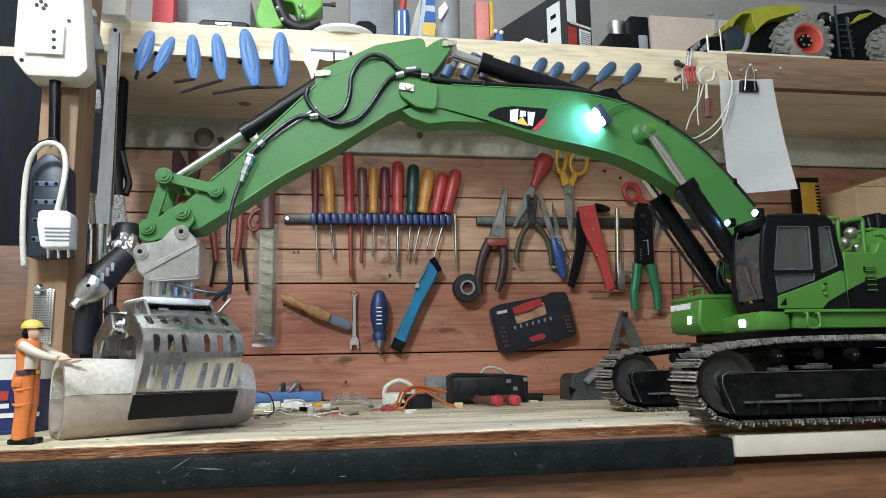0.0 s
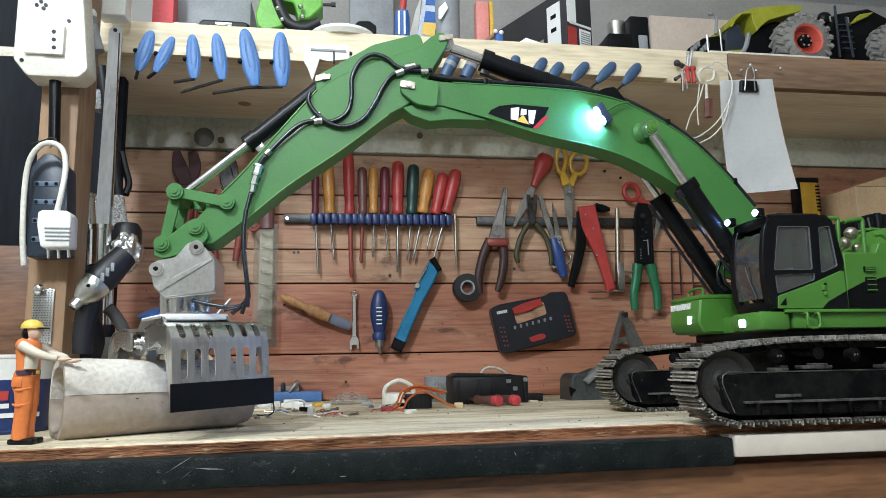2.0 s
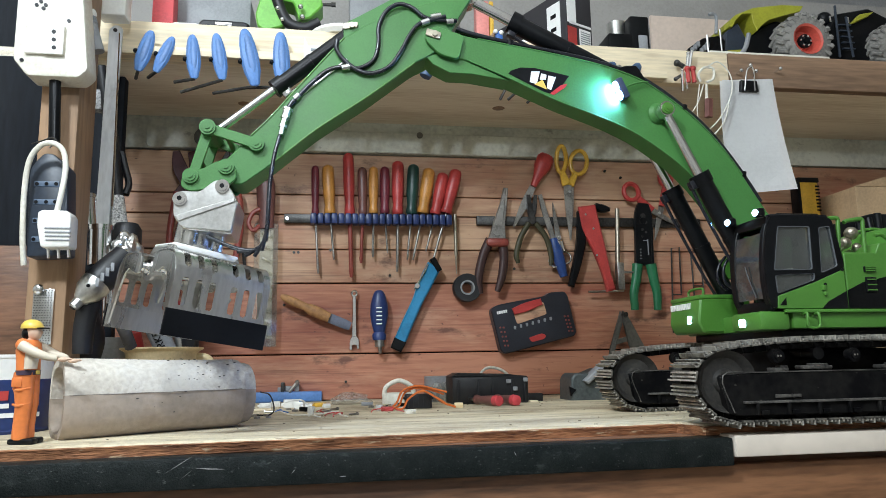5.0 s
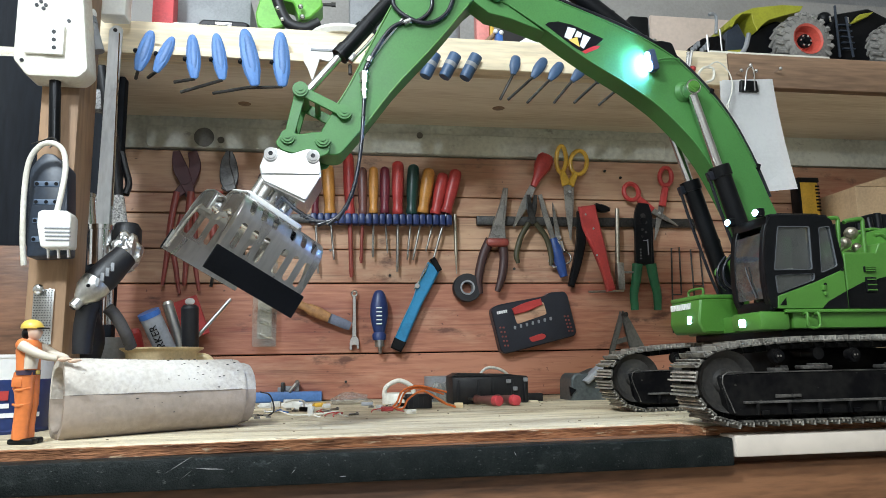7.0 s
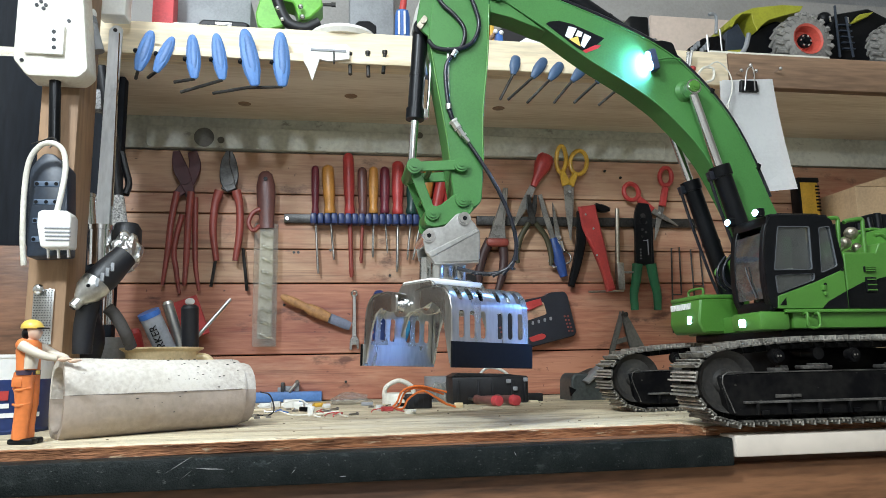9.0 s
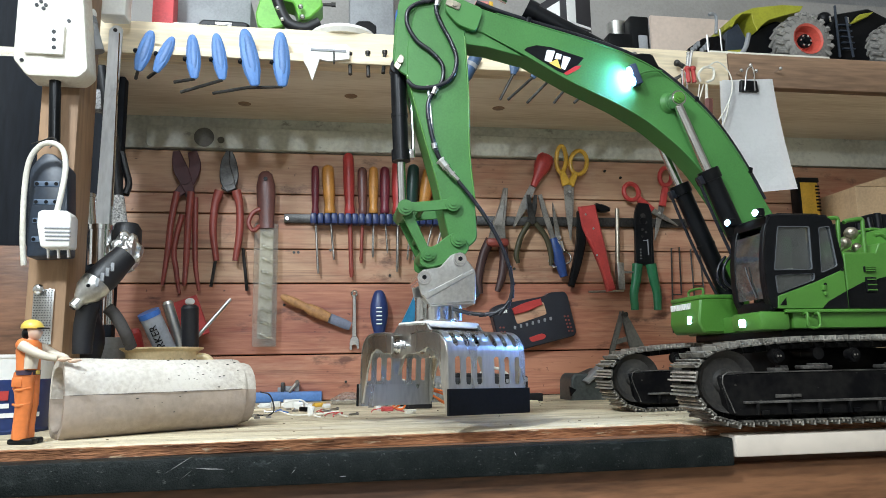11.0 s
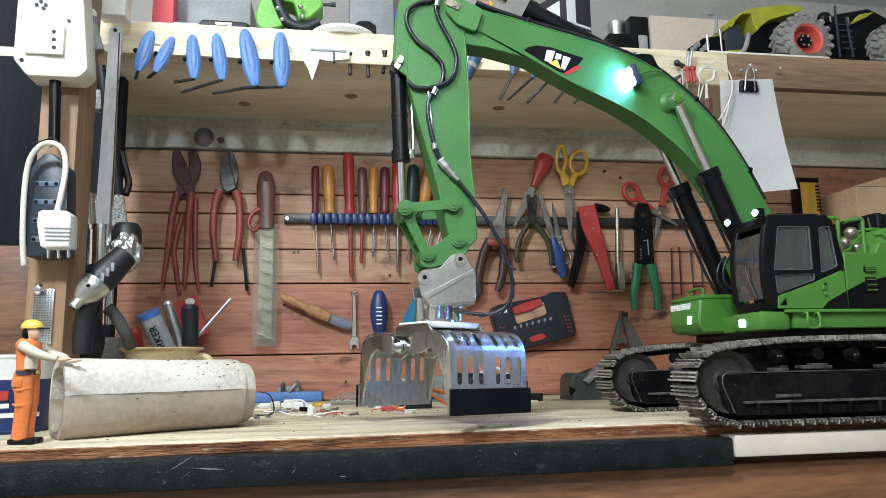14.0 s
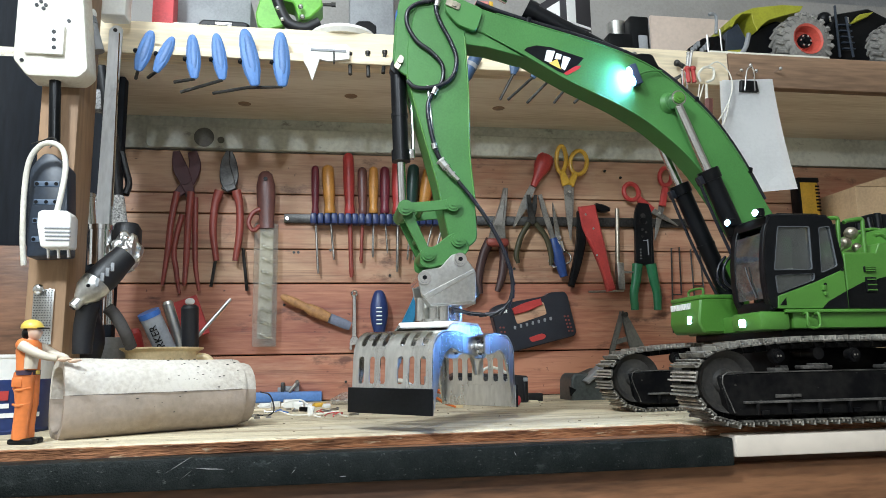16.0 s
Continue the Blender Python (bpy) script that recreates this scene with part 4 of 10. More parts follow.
def build_track(y, shoe, link):
    base = empty("track", pose(0, y, 0))
    base.parent = EX
    tagged(base, "dusty steel crawler track with black side frame")
    pts = track_path()
    cum = [0.0]
    for a, b in zip(pts, pts[1:]):
        cum.append(cum[-1] + (b - a).length)
    n = 66
    step = cum[-1] / n
    i = 0
    for k in range(n):
        s = step * k
        while cum[i + 1] < s:
            i += 1
        f = (s - cum[i]) / (cum[i + 1] - cum[i])
        c = pts[i].lerp(pts[i + 1], f)
        d = (pts[i + 1] - pts[i]).normalized()
        out = Vector((0, -1, 0)).cross(d)
        m = Matrix.Translation(c) @ Matrix((d, (0, 1, 0), d.cross(Vector((0, 1, 0))))).transposed().to_4x4()
        ob = new("track_shoe", shoe)
        ob.parent, ob.matrix_basis = base, m
        ob = new("chain_link", link)
        ob.parent, ob.matrix_basis = base, m
    # side frame: a boxy beam with a slanted front, ledges above and below
    bm = EMPTYBM()
    plate(bm, soften([(-0.154, 0.0115), (-0.1625, 0.0455), (-0.120, 0.0480), (0.135, 0.0480), (0.152, 0.040), (0.150, 0.014), (0.135, 0.009), (-0.145, 0.009)], 0.004), -0.0235, 0.021, 0.0012)
    fr = part("side_frame", bm, M_TRACKBLACK, base, "dusty black track frame")
    bm = EMPTYBM()
    box(bm, -0.005, -0.0250, 0.0212, 0.272, 0.004, 0.0022, 0.0005)
    part("ledge", bm, M_TRACKWORN, fr, "worn lower ledge")
    for k in range(9):
        bm = EMPTYBM()
        x = -0.128 + 0.031 * k
        box(bm, x, -0.0252, 0.0150, 0.0030, 0.0036, 0.0105, 0.0006)
        box(bm, x + 0.0075, -0.0246, 0.0118, 0.0080, 0.0020, 0.0040, 0.0006)
        part("roller_guard", bm, M_TRACKBLACK, fr)
    for x, z, w_ in ((-0.098, 0.0500, 0.014), (-0.061, 0.0515, 0.030), (0.020, 0.0510, 0.026), (0.095, 0.0500, 0.016)):
        bm = EMPTYBM()
        box(bm, x, -0.0150, z, w_, 0.014, 0.0034, 0.0010)
        box(bm, x + 0.003, -0.0165, z + 0.0025, w_ * 0.5, 0.010, 0.0020, 0.0006)
        part("step", bm, M_TRACKWORN, fr, "rust-dusted step plate")
    for x in (-0.101, -0.022, 0.055, 0.110):
        bm = EMPTYBM()
        rod(bm, (x, -0.0220, 0.0625), (x, -0.0150, 0.0625), 0.0066, n=18)
        rod(bm, (x, -0.0235, 0.0625), (x, -0.0218, 0.0625), 0.0040, n=14)
        hb = part("carrier_hub", bm, M_TRACKBLACK, fr)
        for dx in (-0.0014, 0.0014):
            bm = EMPTYBM()
            rod(bm, (x + dx, -0.0242, 0.0625), (x + dx, -0.0234, 0.0625), 0.0010, n=8)
            part("screw_head", bm, M_STEEL, hb)
    for x, z, w_ in ((-0.096, 0.0262, 0.026), (0.030, 0.0270, 0.020)):
        bm = EMPTYBM()
        box(bm, x, -0.0242, z, w_, 0.0016, 0.0030, 0.0005)
        part("worn_patch", bm, M_TRACKWORN, fr, "scuffed bare patch")
    bm = EMPTYBM()
    tube(bm, [(-0.1500, -0.0238, 0.0120), (-0.1590, -0.0240, 0.0455), (-0.120, -0.0238, 0.0478), (0.0, -0.0238, 0.0480), (0.13, -0.0238, 0.0480)], 0.0006, n=6, steps=4)
    part("worn_edge", bm, M_TRACKWORN, fr, "bare worn steel edge")
    for x in (-0.152, 0.147):
        bm = EMPTYBM()
        m = Matrix.Translation((x, 0, 0.040)) @ pose(0, 0, 0, 90, 0, 0)
        lathe(bm, [(0, 0.018), (0.010, 0.018), (0.012, 0.014), (0.022, 0.013), (0.0285, 0.0205), (0.0285, -0.016), (0.024, -0.013), (0.012, -0.014), (0.010, -0.018), (0, -0.018)], 28, m)
        part("idler", bm, M_IDLER, base, "dusty black idler wheel")
    for k in range(8):
        bm = EMPTYBM()
        x = -0.112 + 0.032 * k
        rod(bm, (x, -0.018, 0.016), (x, 0.018, 0.016), 0.0105, n=18)
        rod(bm, (x, -0.0215, 0.016), (x, -0.018, 0.016), 0.004, n=10)
        part("roller", bm, M_TRACKBLACK, base)
    for x in (-0.055, 0.07):
        bm = EMPTYBM()
        rod(bm, (x, -0.016, 0.0645), (x, 0.016, 0.0645), 0.006, n=16)
        part("carrier_roller", bm, M_TRACKBLACK, base)


def build_undercarriage():
    shoe = shoe_mesh()
    bm = EMPTYBM()
    box(bm, 0.0, 0, -0.0042, 0.0122, 0.020, 0.0058, 0.001, segs=1)
    link = mesh_from(bm, "chain_link", M_TRACKBLACK)
    for y in (-0.099, 0.099):
        build_track(y, shoe, link)
    bm = EMPTYBM()
    box(bm, 0, 0, 0.052, 0.14, 0.16, 0.034, 0.006)
    rod(bm, (0, 0, 0.060), (0, 0, 0.094), 0.060, n=40)
    part("car_body", bm, M_TRACKBLACK, EX, "black undercarriage body with slew ring")


build_undercarriage()


# ---- upper structure ----
NEAR = -0.106   # near side of the cab


def flat(name, outline, y0, y1, mat_, parent, label="", bevel=0.0006, r=0.003):
    bm = EMPTYBM()
    plate(bm, soften(outline, r) if r else outline, y0, y1, bevel)
    return part(name, bm, mat_, parent, label)


def bar(name, pts, y, r, mat_, parent, label=""):
    bm = EMPTYBM()
    tube(bm, [(p_[0], y if len(p_) < 3 else p_[2], p_[1]) for p_ in pts], r, n=8, steps=5)
    return part(name, bm, mat_, parent, label, soft=60)


def pierced(bm, outline, holes, y0, y1):
    """A sheet in the side view with openings through it."""
    edges = []
    for loop in [outline] + holes:
        vs = [bm.verts.new((x, y0, z)) for x, z in loop]
        edges += [bm.edges.new((a, b)) for a, b in zip(vs, vs[1:] + vs[:1])]
    made = bmesh.ops.triangle_fill(bm, use_beauty=True, edges=edges)
    faces = [g for g in made["geom"] if isinstance(g, bmesh.types.BMFace)]
    ext = bmesh.ops.extrude_face_region(bm, geom=faces)
    bmesh.ops.translate(bm, vec=(0, y1 - y0, 0), verts=[g for g in ext["geom"] if isinstance(g, bmesh.types.BMVert)])
    bmesh.ops.recalc_face_normals(bm, faces=bm.faces[:])


M_SEAL = material("grey_rubber_seal", (0.10, 0.11, 0.12), 0.5, vary=0.1, bump=0.05)


def build_house():
    h = empty("upper_structure", pose(0, 0, 0))
    h.parent = EX
    Y = NEAR
    # deck with green side skirts
    x0, z0 = (-0.1072, 0.0884)
    x1, z1 = (-0.1054, 0.1067)
    bm = EMPTYBM()
    box(bm, 0.0650, 0, (z0 + z1) / 2, 0.27, 2 * abs(Y) - 0.004, z1 - z0, 0.002)
    part("deck", bm, M_GREENLIGHT, h, "bright green deck")
    bm = EMPTYBM()
    box(bm, 0.0600, Y - 0.0005, z1 - 0.0018, 0.2800, 0.004, 0.0032, 0.0008)
    part("deck_rim", bm, M_GREENLIGHT, h)
    bm = EMPTYBM()
    box(bm, 0.05, 0, z0 - 0.004, 0.24, 0.17, 0.008, 0.001)
    part("deck_underside", bm, M_BLACK, h)
    # small grab handle on the skirt
    a, b = (-0.0603, 0.1019), (-0.0484, 0.0898)
    bar("grab_handle", [(a[0], a[1], Y), (a[0], a[1], Y - 0.006), (a[0], b[1], Y - 0.006), (b[0], b[1], Y - 0.006), (b[0], a[1], Y - 0.006), (b[0], a[1], Y)], Y, 0.0014, M_GREENLIGHT, h)
    # green side: door skin and body panels, with a black sweep, gaps and vents
    flat("side_panel", [(-0.0098, 0.1068), (-0.0098, 0.1615), (0.0253, 0.1617), (0.0310, 0.1725), (0.1278, 0.1785), (0.1166, 0.1071)], Y, Y + 0.05, M_GREENLIGHT, h, "bright green side panel", r=0.0015)
    flat("door_skin", [(-0.0858, 0.1075), (-0.0849, 0.1195), (-0.0434, 0.1332), (-0.0112, 0.1460), (-0.0112, 0.1068)], Y, Y + 0.006, M_GREENLIGHT, h, "bright green lower door skin", r=0.0012)
    flat("black_sweep", [(-0.0394, 0.1072), (-0.0317, 0.1142), (-0.0112, 0.1243), (-0.0112, 0.1072)], Y - 0.0006, Y + 0.0002, M_BLACK, h, "black painted sweep", 0.0, 0)
    flat("black_sweep", [(-0.0098, 0.1072), (-0.0098, 0.1250), (0.0073, 0.1327), (0.0362, 0.1389), (0.1212, 0.1500), (0.1146, 0.1072)], Y - 0.0006, Y + 0.0002, M_BLACK, h, "black painted sweep", 0.0, 0)
    bm = EMPTYBM()
    box(bm, 0.0140, Y + 0.004, 0.1616, 0.0470, 0.006, 0.0026, 0.0008)
    part("panel_lip", bm, M_GREENLIGHT, h)
    for a, b in (((0.0100, 0.1430), (0.0230, 0.1487)), ((0.0105, 0.1225), (0.0225, 0.1380))):
        bm = EMPTYBM()
        box(bm, (a[0] + b[0]) / 2, Y - 0.0005, (a[1] + b[1]) / 2, b[0] - a[0], 0.0022, b[1] - a[1], 0.0006)
        vent = part("vent", bm, M_BLACK, h, "black vent recess")
        for k in range(3):
            z = a[1] + (b[1] - a[1]) * (k + 0.5) / 3
            bm = EMPTYBM()
            box(bm, (a[0] + b[0]) / 2, Y - 0.0022, z, b[0] - a[0] - 0.002, 0.0012, 0.0012, 0.0003)
            part("slat", bm, M_GREENLIGHT, vent)
    for x, z in ((-0.0135, 0.1452), (-0.0340, 0.1310)):
        bm = EMPTYBM()
        rod(bm, (x, Y - 0.0016, z), (x, Y + 0.001, z), 0.0013, n=10)
        part("screw_head", bm, M_BLACK, h)
    bm = EMPTYBM()
    box(bm, -0.0365, Y - 0.0012, 0.1275, 0.0042, 0.0026, 0.0055, 0.0008)
    box(bm, -0.0352, Y - 0.0012, 0.1218, 0.0034, 0.0030, 0.0040, 0.0008)
    part("door_latch", bm, M_GREENLIGHT, h)
    flat("step_hole", [(-0.0838, 0.1110), (-0.0770, 0.1180), (-0.0772, 0.1108)], Y - 0.0006, Y + 0.0002, M_BLACK, h, "", 0, 0)
    # engine deck and machinery behind
    bm = EMPTYBM()
    box(bm, 0.13, 0.0, 0.165, 0.15, 0.18, 0.055, 0.004)
    part("engine_cover", bm, M_GREENLIGHT, h, "bright green engine cover")
    bm = EMPTYBM()
    box(bm, 0.14, 0.02, 0.205, 0.10, 0.10, 0.03, 0.003)
    for k in range(7):
        rod(bm, (0.075 + 0.012 * k, -0.03 - 0.004 * (k % 2), 0.19), (0.075 + 0.012 * k, -0.03, 0.208 + 0.006 * (k % 3)), 0.004, n=10)
    part("machinery", bm, M_BLACK, h, "black engine parts")
    for q, r in (((0.0185, 0.1775), 0.006), ((0.0264, 0.1878), 0.007), ((0.0101, 0.1726), 0.005), ((0.0312, 0.1727), 0.005)):
        bm = EMPTYBM()
        ball(bm, (q[0], -0.075, q[1]), r, n=14)
        part("fitting", bm, M_PINBRASS, h, "dull brass valve fitting")
    # handrails
    Yr = Y + 0.008
    bar("handrail", [(-0.0175, 0.1985), (-0.0085, 0.1992), (-0.0060, 0.1975), (-0.0062, 0.1920), (-0.0088, 0.1620)], Yr, 0.0022, M_GREENLIGHT, h, "bright green handrail")
    bar("handrail", [(0.0006, 0.1945), (0.0040, 0.1962), (0.0185, 0.1985), (0.0215, 0.1970), (0.0216, 0.1920), (0.0206, 0.1620)], Yr, 0.0022, M_GREENLIGHT, h, "bright green handrail")
    bar("handrail", [(0.0212, 0.1821), (0.0568, 0.1949), (0.0844, 0.1939)], -0.06, 0.0018, M_GREENLIGHT, h, "bright green handrail")
    bar("handrail", [(0.0338, 0.1814), (0.0411, 0.1826), (0.0483, 0.178)], Yr, 0.002, M_GREENLIGHT, h, "bright green handrail")
    # tool boxes in front, each with a headlight
    q0, q1 = (-0.0956, 0.0895), (-0.0924, 0.1293)
    xa = (-0.0941, 0.1087)[0]
    bm = EMPTYBM()
    v = plate(bm, soften([(xa - 0.002, q1[1]), (xa - 0.006, q0[1] + 0.012), (xa, q0[1]), (xa + 0.06, q0[1]), (xa + 0.06, q1[1])], 0.004), 0.020, 0.090, 0.002)
    fb = part("front_box", bm, M_GREENLIGHT, h, "bright green front box")
    bm = EMPTYBM()
    box(bm, xa + 0.026, 0.055, q1[1] + 0.0015, 0.058, 0.072, 0.005, 0.0015)
    part("lid", bm, M_GREENLIGHT, fb)
    bar("lid_handle", [(xa + 0.010, q1[1] + 0.003, 0.035), (xa + 0.010, q1[1] + 0.012, 0.036), (xa + 0.010, q1[1] + 0.012, 0.066), (xa + 0.010, q1[1] + 0.003, 0.067)], 0.05, 0.0016, M_GREENLIGHT, fb)
    for k in range(8):
        bm = EMPTYBM()
        box(bm, xa - 0.0034, 0.087 - 0.0062 * k, q1[1] - 0.0075, 0.0012, 0.0044, 0.0070)
        part("name_bar", bm, M_WHITE, fb, "white lettering bar")
    bm = EMPTYBM()
    box(bm, xa - 0.0048, 0.042, q1[1] - 0.024, 0.003, 0.008, 0.009, 0.001)
    part("headlight", bm, M_LED, fb, "glowing white LED headlight")
    a, b = (-0.1050, 0.0868), (-0.0730, 0.1052)
    bm = EMPTYBM()
    box(bm, (a[0] + b[0]) / 2, Y + 0.027, (a[1] + b[1]) / 2, b[0] - a[0], 0.052, b[1] - a[1], 0.004)
    sb = part("step_box", bm, M_GREENLIGHT, h, "bright green step box")
    bm = EMPTYBM()
    box(bm, a[0] + 0.0002, Y + 0.032, (a[1] + b[1]) / 2 - 0.001, 0.003, 0.010, 0.008, 0.001)
    part("headlight", bm, M_LED, sb, "glowing white LED headlight")
    # cab
    cab = empty("cab", pose(0, 0, 0))
    cab.parent = h
    Yc, wide = Y + 0.002, 0.060
    front = [(-0.0905, 0.1090), (-0.0942, 0.1180), (-0.0958, 0.1350), (-0.0950, 0.1580), (-0.0912, 0.1830), (-0.0860, 0.1975)]
    outer = front + [(-0.0225, 0.1985), (-0.0182, 0.1950), (-0.0130, 0.1700), (-0.0098, 0.1520), (-0.0110, 0.1462), (-0.0434, 0.1335), (-0.0849, 0.1198), (-0.0862, 0.1075)]
    holes = [soften(q, 0.0022) for q in ([(-0.0785, 0.1885), (-0.0437, 0.1888), (-0.0448, 0.1455), (-0.0862, 0.1447)], [(-0.0858, 0.1398), (-0.0428, 0.1422), (-0.0438, 0.1352), (-0.0848, 0.1218)],
             [(-0.0338, 0.1880), (-0.0218, 0.1892), (-0.0172, 0.1490), (-0.0357, 0.1420)])]
    xf, zt, zb, x2 = -0.0905, 0.1961, 0.107, -0.0119
    for y in (Yc - 0.001, Yc + wide - 0.0035):
        bm = EMPTYBM()
        pierced(bm, soften(outer, 0.003), holes, y, y + 0.0035)
        part("side_frame", bm, M_BLACK, cab, "glossy black cab side frame")
    for q in holes:
        c = (sum(p_[0] for p_ in q) / len(q), sum(p_[1] for p_ in q) / len(q))
        inner = [(c[0] + (p_[0] - c[0]) * 0.972, c[1] + (p_[1] - c[1]) * 0.972) for p_ in q]
        bm = EMPTYBM()
        pierced(bm, q, [inner], Yc - 0.0016, Yc + 0.0004)
        seal = part("window_seal", bm, M_SEAL, cab, "thin grey window seal")
        bm = EMPTYBM()
        plate(bm, q, Yc + 0.0008, Yc + 0.0014)
        part("side_window", bm, M_GLASS, cab, "dusty cab side window", soft=0)
    # bowed windscreen between a sill, two posts and a header
    bow = lambda d: [(x + d, z) for x, z in front]
    bm = EMPTYBM()
    plate(bm, bow(0.0006)[1:-1] + bow(0.0014)[1:-1][::-1], Yc + 0.006, Yc + wide - 0.006)
    part("windscreen", bm, M_GLASS, cab, "dusty bowed cab windscreen", soft=50)
    for y0, y1 in ((Yc + 0.0025, Yc + 0.0085), (Yc + wide - 0.0085, Yc + wide - 0.0035)):
        bm = EMPTYBM()
        plate(bm, bow(-0.0003) + bow(0.0040)[::-1], y0, y1, 0.0004)
        part("front_pillar", bm, M_BLACK, cab)
    for z, t, x in ((0.1945, 0.0090, -0.0868), (0.1105, 0.0100, -0.0905)):
        bm = EMPTYBM()
        box(bm, x + 0.0015, Yc + wide / 2, z, 0.0060, wide - 0.002, t, 0.0012)
        part("front_rail", bm, M_BLACK, cab)
    bm = EMPTYBM()
    tube(bm, [(-0.0950, Yc + 0.018, 0.1190), (-0.0966, Yc + 0.026, 0.1400), (-0.0968, Yc + 0.030, 0.1520)], 0.0008, n=6)
    part("wiper", bm, M_BLACK, cab)
    bm = EMPTYBM()
    box(bm, -0.0535, Yc + wide / 2, zt + 0.0025, 0.0640, wide + 0.001, 0.0050, 0.002)
    part("roof", bm, M_BLACK, cab)
    bm = EMPTYBM()
    box(bm, -0.0480, Yc + wide / 2, zt + 0.0062, 0.046, 0.044, 0.0034, 0.0014)
    part("roof_hatch", bm, M_BLACK, cab)
    bm = EMPTYBM()
    box(bm, (xf + x2) / 2, Yc + wide / 2, zb + 0.003, x2 - xf, wide - 0.008, 0.006)
    part("cab_floor", bm, M_BLACK, cab)
    bm = EMPTYBM()
    box(bm, x2 - 0.004, Yc + wide / 2, zb + 0.026, 0.005, wide - 0.008, 0.042)
    part("rear_wall", bm, M_BLACK, cab)
    # seat and levers
    bm = EMPTYBM()
    xs = xf + 0.045
    box(bm, xs, Yc + wide / 2, zb + 0.022, 0.030, 0.030, 0.010, 0.003)
    box(bm, xs + 0.015, Yc + wide / 2, zb + 0.046, 0.009, 0.028, 0.045, 0.003, m=None)
    part("seat", bm, material("grey_seat", (0.10, 0.11, 0.11), 0.6), cab, "grey operator seat")
    for dy in (-0.016, 0.016):
        bm = EMPTYBM()
        rod(bm, (xf + 0.024, Yc + wide / 2 + dy, zb + 0.006), (xf + 0.020, Yc + wide / 2 + dy, zb + 0.042), 0.0014, n=8)
        ball(bm, (xf + 0.020, Yc + wide / 2 + dy, zb + 0.043), 0.003, n=10)
        part("lever", bm, M_BLACK, cab)
    # roof lights
    for y, k in ((Yc + 0.004, 0), (Yc + wide - 0.006, 1)):
        bm = EMPTYBM()
        box(bm, xf - 0.003, y, zt + 0.0065, 0.008, 0.010, 0.009, 0.002)
        rl = part("roof_light", bm, M_BLACK, cab, "small black roof light")
        bm = EMPTYBM()
        ball(bm, (xf - 0.0070, y, zt + 0.0065), 0.0042, (0.6, 1.1, 0.8), n=14)
        part("led_lens", bm, M_LED, rl, "glowing white LED lens")
    # blinker on the cylinder side and hoses at the boom foot
    for k in range(2):
        bar("foot_hose", [(-0.0779, 0.1726), (-0.0854, 0.1638), (-0.089, 0.1538), (-0.0873, 0.1426), (-0.0786, 0.1352)], -0.02 + 0.012 * k, 0.0016, M_HOSE, h)
    flat("boom_foot_cheek", [(-0.0723, 0.1563), (-0.0666, 0.1736), (-0.0504, 0.1783), (-0.0388, 0.1483)], 0.026, 0.030, M_GREENLIGHT, h)


build_house()


# ---- things on the bench front ----
def thing(name, label, category, at, group=""):
    return tagged(empty(name, Matrix.Translation(at)), label, category, group)


def wp(name, bm, mat_, top, label="", soft=40):
    """A part built in world metres, hung under its thing."""
    return part(name, bm, mat_, top, label, Matrix.Translation(-top.location), soft)


# lower half of the pipe: darker, browner base with brown mottling
M_PIPELOW = material("lower_pipe_half", (0.37, 0.30, 0.24), 0.85, vary=0.10, fine=160, coarse=14, bump=0.3, other=(0.28, 0.235, 0.19))
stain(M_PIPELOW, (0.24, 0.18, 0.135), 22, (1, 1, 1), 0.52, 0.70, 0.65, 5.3)


